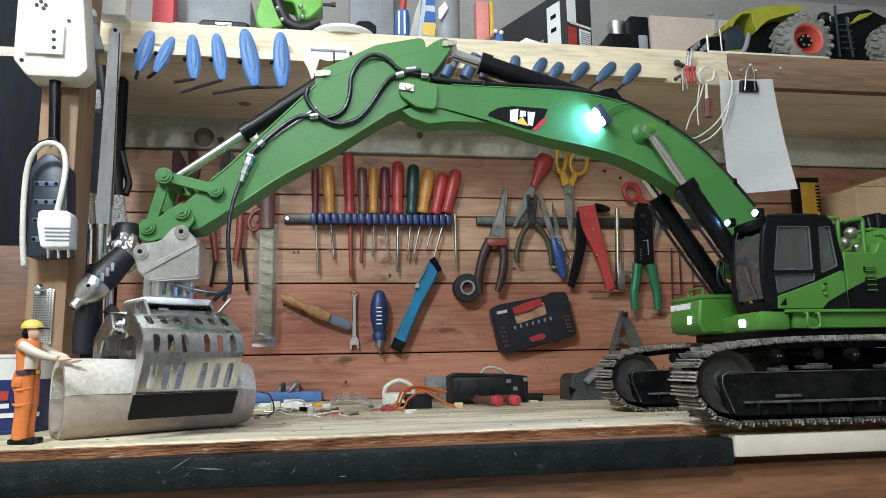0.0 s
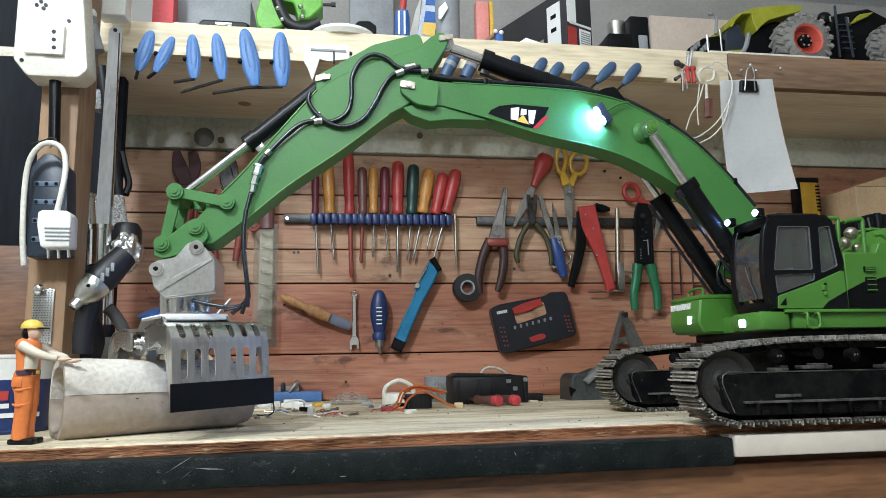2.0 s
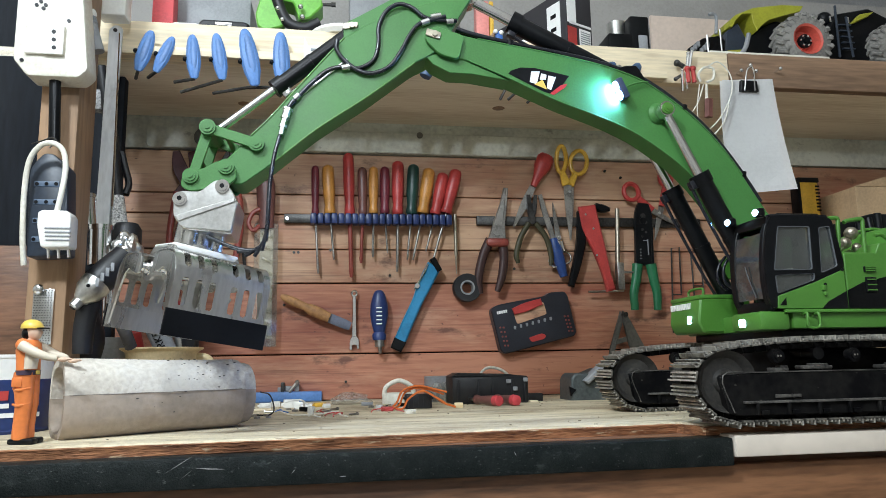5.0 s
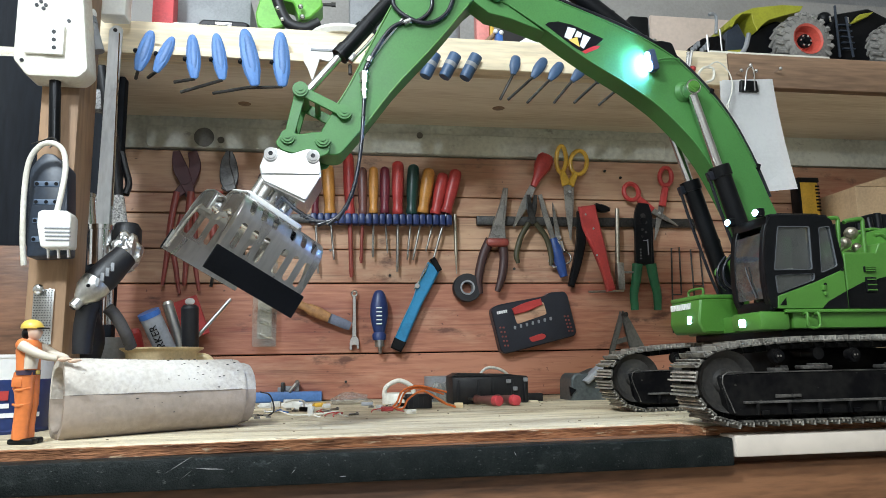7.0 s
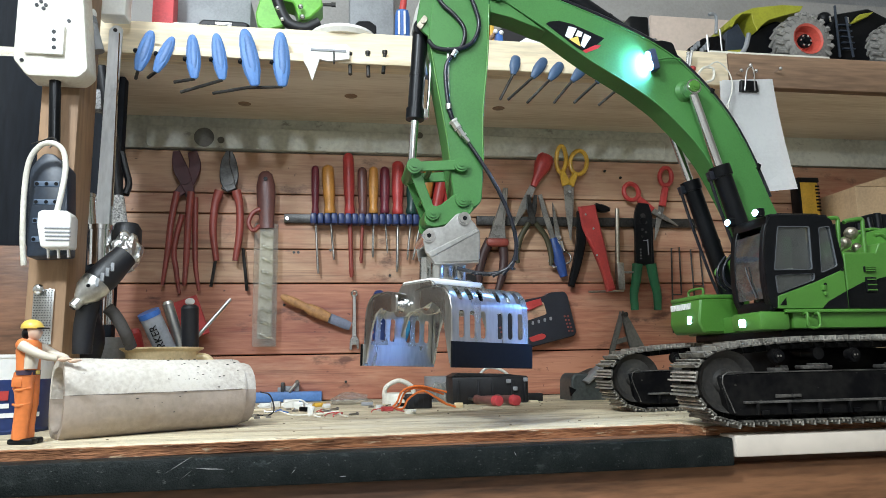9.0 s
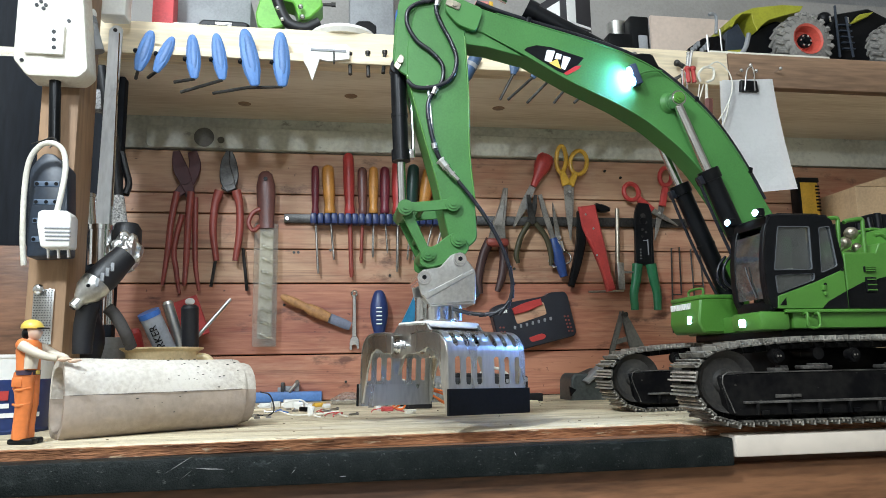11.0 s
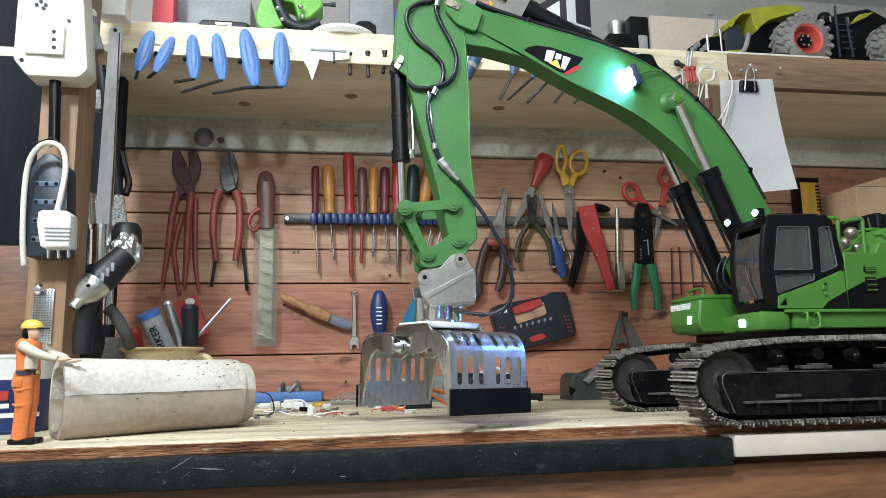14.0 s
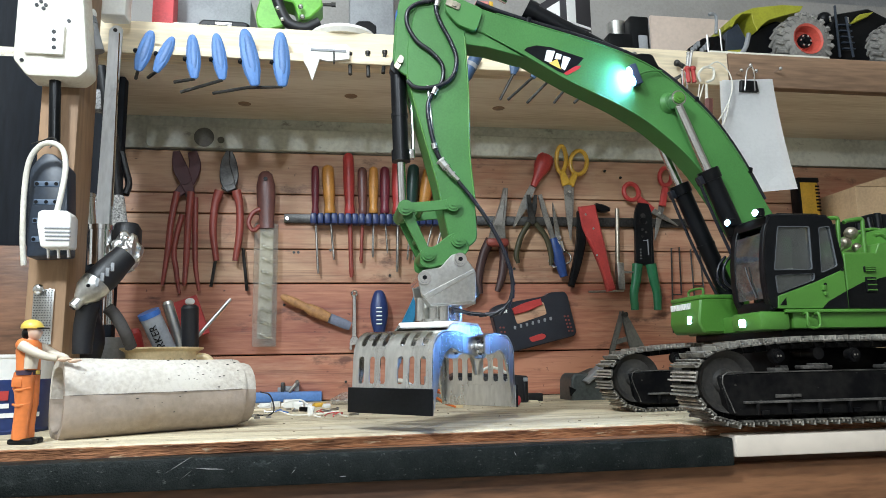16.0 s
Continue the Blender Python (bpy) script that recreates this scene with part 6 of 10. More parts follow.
crimper = pliers("crimping pliers with black head and green grips", (0.5927, 0.617, 0.2921),
       [bent(((0.5924, 0.3583), 0.010), ((0.5914, 0.3400), 0.0165), ((0.5900, 0.3151), 0.0180), ((0.5880, 0.281), 0.0165), ((0.5855, 0.2396), 0.0165)), bent(((0.5942, 0.3474), 0.009), ((0.5942, 0.3141), 0.0155), ((0.5925, 0.2701), 0.0155), ((0.5930, 0.2375), 0.0150))],
       [bent(((0.5733, 0.2396), 0.0110), ((0.5691, 0.2104), 0.0100), ((0.5628, 0.1837), 0.0090), ((0.5631, 0.1528), 0.0080)), bent(((0.6006, 0.2397), 0.0110), ((0.6043, 0.2104), 0.0100), ((0.6092, 0.1835), 0.0090), ((0.6082, 0.1525), 0.0080))], (0.5879, 0.3229), 0.006, M_BLACK, M_GREENP, fat=0.95)
for q, r in (((0.5890, 0.3330), 0.0050), ((0.5945, 0.3200), 0.0026), ((0.5860, 0.3060), 0.0026), ((0.5935, 0.3010), 0.0022), ((0.5850, 0.2930), 0.0022)):
    bm = EMPTYBM()
    rod(bm, (q[0], 0.6128, q[1]), (q[0], 0.6142, q[1]), r, n=16)
    wp("hole_rim", bm, M_DARKSTEEL, crimper)
for x, z, w, h in ((0.5955, 0.2720, 0.0020, 0.0300), (0.5905, 0.2850, 0.0080, 0.0014), (0.5800, 0.2680, 0.0030, 0.0014), (0.5800, 0.2620, 0.0030, 0.0014), (0.5800, 0.2560, 0.0030, 0.0014), (0.5800, 0.2500, 0.0030, 0.0014)):
    bm = EMPTYBM()
    box(bm, x, 0.6134, z, w, 0.0012, h, 0.0002)
    wp("print_bar", bm, M_GREYP, crimper, "pale print bar")


def spring_clamp():
    """Two flat grey arms joined at the top, with a spring plate between them."""
    t = thing("spring_clamp", "grey pressed-steel spring clamp hanging on the wall", "clamp", (0.5447, 0.617, 0.1098))
    g = material("grey_pressed_steel", (0.15, 0.15, 0.135), 0.5, 0.4, vary=0.2, bump=0.15)
    for nm, q, y in (("arm", [(0.5353, 0.1524), (0.5107, 0.0808), (0.506, 0.0573), (0.5135, 0.0583), (0.5198, 0.0787), (0.5393, 0.1343)], 0.618), ("arm", [(0.5353, 0.1524), (0.5449, 0.1422), (0.5762, 0.081), (0.5485, 0.0783), (0.5441, 0.0902), (0.5371, 0.1263)], 0.610), ("spring_plate", [(0.5223, 0.0985), (0.545, 0.1042), (0.5496, 0.0961), (0.5204, 0.0886)], 0.614)):
        bm = EMPTYBM()
        plate(bm, soften(q, 0.002), y, y + 0.006, 0.0008)
        wp(nm, bm, g, t)
    bm = EMPTYBM()
    q = (0.5399, 0.1443)
    rod(bm, (q[0], 0.606, q[1]), (q[0], 0.624, q[1]), 0.0045, n=14)
    wp("pivot", bm, M_DARKSTEEL, t)


spring_clamp()


M_SHEATH = glass("clear_sheath", (0.90, 0.88, 0.82), 0.12, 0.05)


def hand_saw():
    t = thing("saw", "saw with brown handle in a clear plastic sheath", "saw", (-0.1127, 0.618, 0.2554))
    bm = EMPTYBM()
    loft(bm, (-0.1177, 0.4041), (-0.1135, 0.3005), [(0, 0.006), (0.05, 0.012), (0.25, 0.0165), (0.55, 0.0160), (0.8, 0.013), (1, 0.0135)], 0.617, 0.55, 16)
    wp("handle", bm, M_BROWNP, t, "worn brown handle")
    a, b = (-0.1247, 0.3014), (-0.1024, 0.1079)
    bm = EMPTYBM()
    plate(bm, [a, (b[0], a[1]), b, (a[0] - 0.002, b[1])], 0.621, 0.623)
    wp("blade", bm, M_TOOLSTEEL, t)
    a, b = (-0.1314, 0.3098), (-0.0933, 0.0942)
    bm = EMPTYBM()
    plate(bm, rounded(a[0] - 0.003, b[1], b[0], a[1], 0.003), 0.6145, 0.6165, 0.0005)
    for k in range(9):
        z = b[1] + 0.018 + 0.022 * k
        box(bm, (a[0] + b[0]) / 2, 0.6135, z, (b[0] - a[0]) * 0.55, 0.004, 0.006, 0.0018, m=Matrix.Translation(((a[0] + b[0]) / 2, 0, z)) @ pose(0, 0, 0, 0, 22, 0) @ Matrix.Translation((-(a[0] + b[0]) / 2, 0, -z)))
    wp("sheath", bm, M_SHEATH, t, "ribbed clear plastic sheath")
    q = (-0.1166, 0.3885)
    bm = EMPTYBM()
    rod(bm, (q[0], 0.6065, q[1]), (q[0], 0.609, q[1]), 0.0035, n=12)
    wp("hang_hole", bm, M_BLACK, t)
    bm = EMPTYBM()
    tube(bm, [(-0.1254, 0.612, 0.3349), (-0.1378, 0.612, 0.3266), (-0.1441, 0.612, 0.3093), (-0.1361, 0.612, 0.2963), (-0.1248, 0.612, 0.3045)], 0.004, n=8)
    wp("cord", bm, M_DKRED, t, "red cord loop")


hand_saw()


M_TBLUESLEEVE = plastic("smoky_blue_sleeve", (0.16, 0.18, 0.24), 0.3)


def chisel():
    t = thing("chisel", "flat chisel with amber handle lying in a wall hook", "chisel", (-0.026, 0.622, 0.1611))
    bm = EMPTYBM()
    loft(bm, (-0.0873, 0.182), (-0.0034, 0.143), [(0, 0.003), (0.08, 0.0065), (0.3, 0.0080), (0.5, 0.0066), (0.62, 0.0100), (0.8, 0.0100), (1, 0.0085)], 0.62, 0.7, 14)
    wp("handle", bm, M_OCHRE, t, "amber wooden handle")
    bm = EMPTYBM()
    loft(bm, (-0.0034, 0.1431), (0.0331, 0.1279), [(0, 0.0085), (0.7, 0.0085), (1, 0.007)], 0.622, 0.3, 10)
    wp("blade", bm, M_TBLUESLEEVE, t, "smoky blue sleeve")


chisel()


def spanner():
    t = thing("spanner", "chrome combination spanner hanging on a nail", "spanner", (0.0402, 0.628, 0.1411))
    bm = EMPTYBM()
    a, b = (0.0401, 0.1823), (0.0402, 0.1093)
    plate(bm, [(a[0] - 0.003, a[1]), (a[0] + 0.003, a[1]), (b[0] + 0.004, b[1]), (b[0] - 0.004, b[1])], 0.6255, 0.630, 0.001)
    wp("shank", bm, M_CHROME, t)
    q = (0.0401, 0.1864)
    bm = EMPTYBM()
    tube(bm, [(q[0] + 0.0045 * math.cos(k * math.pi / 6), 0.628, q[1] + 0.0045 * math.sin(k * math.pi / 6)) for k in range(13)], 0.0022, n=8, smooth_path=False)
    wp("ring_end", bm, M_CHROME, t)
    q = (0.0403, 0.0984)
    bm = EMPTYBM()
    plate(bm, soften([(q[0] - 0.0085, q[1] - 0.012), (q[0] - 0.0040, q[1] - 0.012), (q[0] - 0.0036, q[1] - 0.003), (q[0] + 0.0036, q[1] - 0.003), (q[0] + 0.0048, q[1] - 0.011), (q[0] + 0.0085, q[1] - 0.009), (q[0] + 0.0080, q[1] + 0.007), (q[0] + 0.004, q[1] + 0.013), (q[0] - 0.004, q[1] + 0.013), (q[0] - 0.0080, q[1] + 0.006)], 0.002), 0.625, 0.631, 0.001)
    wp("jaw_end", bm, M_CHROME, t)


spanner()


def blue_screwdriver():
    t = thing("screwdriver", "stubby navy blue ratchet screwdriver hanging on the wall", "screwdriver", (0.0834, 0.616, 0.145))
    bm = EMPTYBM()
    loft(bm, (0.0836, 0.1911), (0.0833, 0.1033), [(0, 0.004), (0.03, 0.008), (0.10, 0.011), (0.3, 0.0155), (0.5, 0.0160), (0.7, 0.0130), (0.85, 0.0095), (0.9, 0.0125), (1, 0.0115)], 0.616, 0.8, 18)
    h = wp("handle", bm, M_NAVY, t)
    for k in range(5):
        q = (0.0828, 0.1591)
        bm = EMPTYBM()
        box(bm, q[0], 0.6035, q[1] - 0.007 * k, 0.010, 0.0016, 0.0022, 0.0005)
        wp("size_mark", bm, M_WHITE, t)
    bm = EMPTYBM()
    a, b, c = (0.0833, 0.616, 0.1033), (0.0842, 0.616, 0.0915), (0.0852, 0.616, 0.0797)
    rod(bm, a, b, 0.0085, n=14)
    rod(bm, b, c, 0.004, 0.0025, n=10)
    wp("chuck", bm, M_TOOLSTEEL, t)


blue_screwdriver()


def cutter_knife():
    t = thing("utility_knife", "bright blue snap-off utility knife on the wall", "utility knife", (0.1535, 0.62, 0.1598))
    bm = EMPTYBM()
    ribbon(bm, bent(((0.1834, 0.2366), 0.0130), ((0.1664, 0.2026), 0.0125), ((0.1516, 0.17), 0.0095), ((0.135, 0.1348), 0.0100), ((0.1185, 0.0971), 0.0105)), 0, 0.612, 0.628, 0.003)
    wp("body", bm, M_CYAN, t)
    bm = EMPTYBM()
    ribbon(bm, bent(((0.1205, 0.103), 0.0112), ((0.1124, 0.0853), 0.0100)), 0, 0.6105, 0.6285, 0.002)
    wp("end_cap", bm, M_BLACK, t)
    bm = EMPTYBM()
    ribbon(bm, bent(((0.1908, 0.2397), 0.0135), ((0.1813, 0.2345), 0.0135)), 0, 0.6105, 0.6285, 0.002)
    wp("end_cap", bm, M_BLACK, t)
    bm = EMPTYBM()
    tube(bm, [(0.1708, 0.611, 0.2374), (0.1634, 0.611, 0.2199), (0.1509, 0.611, 0.1996), (0.1457, 0.611, 0.1925)], 0.002, n=8)
    wp("clip", bm, M_CHROME, t, "steel clip")
    bm = EMPTYBM()
    q = (0.1507, 0.1983)
    rod(bm, (q[0], 0.607, q[1]), (q[0], 0.612, q[1]), 0.0045, n=14)
    wp("knob", bm, M_CHROME, t)


cutter_knife()


def tape_roll():
    q = (0.2434, 0.622, 0.1955)
    t = thing("tape_roll", "roll of black insulating tape on a hook", "tape", q)
    bm = EMPTYBM()
    lathe(bm, [(0.0135, -0.009), (0.025, -0.009), (0.0258, -0.0075), (0.0258, 0.0075), (0.025, 0.009), (0.0135, 0.009), (0.0135, -0.009)], 36, Matrix.Translation(q) @ pose(0, 0, 0, 90, 0, 0))
    wp("tape", bm, M_RUBBER, t)
    bm = EMPTYBM()
    lathe(bm, [(0.0105, -0.0094), (0.0135, -0.0094), (0.0135, 0.0094), (0.0105, 0.0094), (0.0105, -0.0094)], 28, Matrix.Translation(q) @ pose(0, 0, 0, 90, 0, 0))
    wp("core", bm, M_GREYP, t, "grey cardboard core")


tape_roll()


def bit_case():
    t = thing("bit_case", "black and red bit set case hung askew", "tool case", (0.3664, 0.618, 0.1325))
    m = plastic("case_black", (0.018, 0.02, 0.028), 0.4)
    outer = [(0.2849, 0.1556), (0.2978, 0.1637), (0.319, 0.1677), (0.3889, 0.1798), (0.3968, 0.1861), (0.4251, 0.1881), (0.4313, 0.1818), (0.4453, 0.113), (0.4406, 0.1058), (0.3106, 0.075), (0.3014, 0.0802)]
    bm = EMPTYBM()
    plate(bm, soften(outer, 0.006), 0.613, 0.636, 0.002)
    wp("case", bm, m, t)
    bm = EMPTYBM()
    plate(bm, soften([(0.3257, 0.1529), (0.3837, 0.169), (0.3892, 0.1462), (0.3332, 0.1283)], 0.004), 0.6110, 0.6128)
    wp("hand_hole", bm, M_WALLWOOD, t, "opening in the case")
    bm = EMPTYBM()
    ribbon(bm, bent(((0.3254, 0.1507), 0.006), ((0.3489, 0.1588), 0.008), ((0.3791, 0.1689), 0.006)), 0, 0.606, 0.6108, 0.001)
    wp("grip", bm, M_REDP, t)
    bm = EMPTYBM()
    plate(bm, soften([(0.3534, 0.1036), (0.3792, 0.1115), (0.3875, 0.1073), (0.383, 0.1012), (0.3594, 0.0954)], 0.004), 0.6115, 0.6132, 0.0004)
    wp("badge", bm, M_REDP, t)
    for k in range(7):
        a, b = (0.3288, 0.1222), (0.3963, 0.1379)
        f = k / 6
        bm = EMPTYBM()
        box(bm, a[0] + (b[0] - a[0]) * f, 0.612, a[1] + (b[1] - a[1]) * f, 0.0038, 0.003, 0.006, 0.0006)
        wp("bit", bm, M_GREYP, t)
    for a, b in (((0.3016, 0.1225), (0.3089, 0.0901)), ((0.4234, 0.1418), (0.4307, 0.115))):
        for k in range(5):
            f = k / 4
            for dx in (0, 0.006):
                bm = EMPTYBM()
                box(bm, a[0] + (b[0] - a[0]) * f + dx, 0.612, a[1] + (b[1] - a[1]) * f, 0.003, 0.003, 0.003, 0.0005)
                wp("bit", bm, M_DKRED, t)
    a = (0.3035, 0.1489)
    for k in range(5):
        bm = EMPTYBM()
        box(bm, a[0] - 0.006 + 0.004 * k, 0.6122, a[1] + 0.0008 * k, 0.0030, 0.002, 0.0052)
        wp("label_bar", bm, M_WHITE, t)


bit_case()


def rail_right():
    a, b = (0.2662, 0.3202), (0.714, 0.3249)
    bm = EMPTYBM()
    box(bm, (a[0] + b[0]) / 2, 0.631, (a[1] + b[1]) / 2, b[0] - a[0], 0.010, 0.017, 0.0015)
    tagged(part("magnetic_rail", bm, M_DARKSTEEL, None), "black magnetic tool rail screwed to the wall", "tool rail")


rail_right()


def scissors(label, mat_, loops, blades, pivot, r):
    t = thing("scissors", label, "scissors", (pivot[0], 0.62, pivot[1]), "scissors on the wall")
    for c, rx, rz, tilt in loops:
        bm = EMPTYBM()
        pts = []
        for k in range(19):
            a = 2 * math.pi * k / 18
            x, z = rx * math.cos(a), rz * math.sin(a)
            ca, sa = math.cos(radians(tilt)), math.sin(radians(tilt))
            pts.append((c[0] + x * ca - z * sa, 0.619, c[1] + x * sa + z * ca))
        tube(bm, pts, r, n=8, smooth_path=False)
        wp("finger_loop", bm, mat_, t)
    for i, (a, b, w, shank) in enumerate(blades):
        bm = EMPTYBM()
        ribbon(bm, [(*a, w), ((a[0] + b[0]) / 2, (a[1] + b[1]) / 2, w * 0.8), (*b, w * 0.15)], 0, 0.619 + 0.003 * i, 0.6215 + 0.003 * i, 0.0004)
        wp("blade", bm, M_TOOLSTEEL, t)
        if shank:
            bm = EMPTYBM()
            ribbon(bm, [(*shank[0], r * 1.3), (*shank[1], w * 1.1)], 0, 0.615, 0.624, 0.002)
            wp("shank", bm, mat_, t)
    bm = EMPTYBM()
    rod(bm, (pivot[0], 0.616, pivot[1]), (pivot[0], 0.627, pivot[1]), 0.003, n=12)
    wp("pivot_screw", bm, M_CHROME, t)


scissors("scissors with yellow plastic handles hanging on the wall", M_YELLOW, [((0.4328, 0.4427), 0.0095, 0.026, -4), ((0.4675, 0.4369), 0.0165, 0.024, -12)],
         [((0.4433, 0.3953), (0.4446, 0.2858), 0.008, ((0.4339, 0.417), (0.4416, 0.3917))), ((0.45, 0.3954), (0.4458, 0.2858), 0.007, ((0.4596, 0.4143), (0.4484, 0.3918)))], (0.4458, 0.3787), 0.0042)
scissors("red-handled scissors hanging open on the wall", M_REDP, [((0.5707, 0.381), 0.0150, 0.0165, 20), ((0.644, 0.413), 0.0125, 0.0180, -10)],
         [((0.6072, 0.3483), (0.6631, 0.3155), 0.006, ((0.5849, 0.3678), (0.6123, 0.3448))), ((0.6332, 0.3543), (0.6145, 0.2873), 0.006, ((0.6424, 0.3914), (0.6327, 0.354)))], (0.6252, 0.3396), 0.0046)
scissors("small steel scissors hanging point up", M_CHROME, [((0.4113, 0.2451), 0.0110, 0.0110, 0), ((0.4325, 0.2516), 0.0105, 0.0110, 0)],
         [((0.4208, 0.2847), (0.412, 0.3571), 0.0048, ((0.4152, 0.2579), (0.4208, 0.2847))), ((0.423, 0.2847), (0.4141, 0.355), 0.0045, ((0.4308, 0.2623), (0.423, 0.2847)))], (0.4222, 0.2901), 0.0018)


def misc_wall():
    t = thing("awl", "red-handled scraper awl hanging on the wall", "awl", (0.3952, 0.62, 0.4219))
    bm = EMPTYBM()
    loft(bm, (0.4054, 0.45), (0.3761, 0.3883), [(0, 0.012), (0.1, 0.0165), (0.35, 0.0165), (0.7, 0.009), (1, 0.0055)], 0.62, 0.6, 14)
    wp("handle", bm, M_REDP, t)
    bm = EMPTYBM()
    ribbon(bm, [(*(0.3774, 0.3916), 0.006), (*(0.3583, 0.3539), 0.0075), (*(0.3359, 0.3102), 0.0018)], 0, 0.623, 0.6245, 0.0003)
    wp("blade", bm, M_TOOLSTEEL, t)
    t = thing("chisel", "wood chisel with blue handle hanging on the wall", "chisel", (0.4159, 0.622, 0.2483))
    bm = EMPTYBM()
    ribbon(bm, [(*(0.3895, 0.3736), 0.0040), (*(0.4018, 0.3245), 0.0055), (*(0.4154, 0.2812), 0.0045)], 0, 0.624, 0.627, 0.0005)
    wp("blade", bm, M_TOOLSTEEL, t)
    bm = EMPTYBM()
    loft(bm, (0.4108, 0.2889), (0.4284, 0.2162), [(0, 0.007), (0.2, 0.0105), (0.6, 0.0110), (1, 0.0075)], 0.621, 0.8, 14)
    wp("handle", bm, plastic("deep_blue_handle", (0.02, 0.06, 0.22)), t)
    # red wire stripper
    t = thing("wire_stripper", "red and black automatic wire stripper", "wire stripper", (0.4809, 0.615, 0.269))
    bm = EMPTYBM()
    ribbon(bm, [(*(0.4763, 0.3499), 0.0165), (*(0.4821, 0.3118), 0.0175), (*(0.4945, 0.274), 0.0130), (*(0.5074, 0.2258), 0.0085), (*(0.5163, 0.1886), 0.0080)], 0, 0.606, 0.620, 0.003)
    wp("body", bm, M_REDP, t)
    bm = EMPTYBM()
    ribbon(bm, [(*(0.4675, 0.3405), 0.008), (*(0.465, 0.2914), 0.009), (*(0.4561, 0.2482), 0.008), (*(0.4403, 0.197), 0.0055)], 0, 0.612, 0.626, 0.003)
    wp("lower_arm", bm, M_BLACK, t)
    bm = EMPTYBM()
    ribbon(bm, [(*(0.4951, 0.3509), 0.006), (*(0.5107, 0.3467), 0.007), (*(0.5242, 0.3447), 0.003)], 0, 0.612, 0.626, 0.002)
    wp("jaw", bm, M_BLACK, t)
    for q in ((0.4709, 0.606, 0.3321), (0.485, 0.606, 0.3053), (0.4889, 0.606, 0.2548)):
        bm = EMPTYBM()
        rod(bm, q, (q[0], q[1] - 0.0012, q[2]), 0.002, n=10)
        wp("rivet", bm, M_CHROME, t)
    # bar with clamp head
    t = thing("bar_clamp", "small steel bar clamp hanging on the rail", "clamp", (0.5394, 0.618, 0.2699))
    bm = EMPTYBM()
    rod(bm, (0.5395, 0.618, 0.3467), (0.534, 0.618, 0.2374), 0.0042, n=12)
    wp("bar", bm, M_PINBRASS, t)
    bm = EMPTYBM()
    q = (0.5361, 0.2159)
    box(bm, q[0], 0.615, q[1], 0.014, 0.014, 0.052, 0.002)
    box(bm, q[0] + 0.016, 0.615, q[1] + 0.008, 0.03, 0.004, 0.004, 0.001)
    wp("head", bm, M_TOOLSTEEL, t)
    bm = EMPTYBM()
    a, b = (0.475, 0.62, 0.1874), (0.5443, 0.62, 0.1894)
    rod(bm, a, b, 0.0022, n=8)
    wp("cross_bar", bm, M_TOOLSTEEL, t)
    # bent wire hooks
    for a, b, c, d in (((0.6423, 0.628, 0.1091), (0.6499, 0.628, 0.2723), (0.6664, 0.628, 0.2747), (0.6642, 0.628, 0.1844)), ((0.6909, 0.628, 0.1409), (0.6896, 0.628, 0.2704), (0.7087, 0.628, 0.2727), (0.7108, 0.628, 0.1843))):
        bm = EMPTYBM()
        tube(bm, [a, b, c, d], 0.0016, n=6, smooth_path=False)
        x = (Vector(a) + Vector(b)) / 2
        rod(bm, (a[0] + 0.3 * (b[0] - a[0]), 0.628, a[2] + 0.45 * (b[2] - a[2])), (d[0], 0.628, a[2] + 0.45 * (b[2] - a[2])), 0.0014, n=6)
        tagged(part("wire_hook", bm, M_DARKSTEEL, None), "bent dark wire hook on the wall", "hook", "wire hooks")
    # nails and knots in the boards
    for q in ((0.5262, 0.636, 0.4262), (0.558, 0.636, 0.4133), (-0.0671, 0.636, 0.2615), (-0.0592, 0.636, 0.2615), (0.1045, 0.636, 0.2199), (-0.0023, 0.636, 0.266), (0.3374, 0.636, 0.2329), (0.0258, 0.636, 0.0318), (-0.0823, 0.636, 0.1676)):
        bm = EMPTYBM()
        rod(bm, (q[0], 0.6345, q[2]), (q[0], 0.639, q[2]), 0.0024, n=10)
        tagged(part("nail", bm, M_DARKSTEEL, None), "dark nail head in the board wall", "nail", "nails in the wall")


misc_wall()


# ---- the post at the end of the bench and what hangs on it ----
def post():
    a, b = (-0.3411, 0.2922), (-0.2982, 0.2933)
    bm = EMPTYBM()
    box(bm, (a[0] + b[0]) / 2, 0.25, 0.36, b[0] - a[0], 0.06, 0.72, 0.003)
    ob = part("post", bm, M_POSTWOOD, None)
    tagged(ob, "upright pine post standing on the workbench", "post", kind="structure")
    # side panel: the shade beside the post is painted in as near-black
    bm = EMPTYBM()
    box(bm, a[0] - 0.32, 0.42, 0.5, 0.5, 0.03, 1.0, 0.002)
    tagged(part("side_panel", bm, M_SHADEDWOOD, None), "wooden side panel with shade put into its near-black colour", "panel", kind="structure")
    # brown board added to show the panel's lower part out of the shade
    bm = EMPTYBM()
    box(bm, a[0] - 0.125, 0.395, 0.115, 0.24, 0.014, 0.23, 0.002)
    tagged(part("side_board", bm, M_BROWNWOOD, None), "low brown board added as the less shaded foot of the side panel", "board", kind="structure")
    # plank leaning behind the post, its shade also put into the colour
    bm = EMPTYBM()
    q = (-0.3262, 0.249)
    box(bm, q[0] - 0.01, 0.45, 0.25, 0.05, 0.02, 0.5, 0.002)
    tagged(part("plank", bm, M_SHADEDWOOD, None), "plank standing behind the post, with shade put into its colour", "plank")


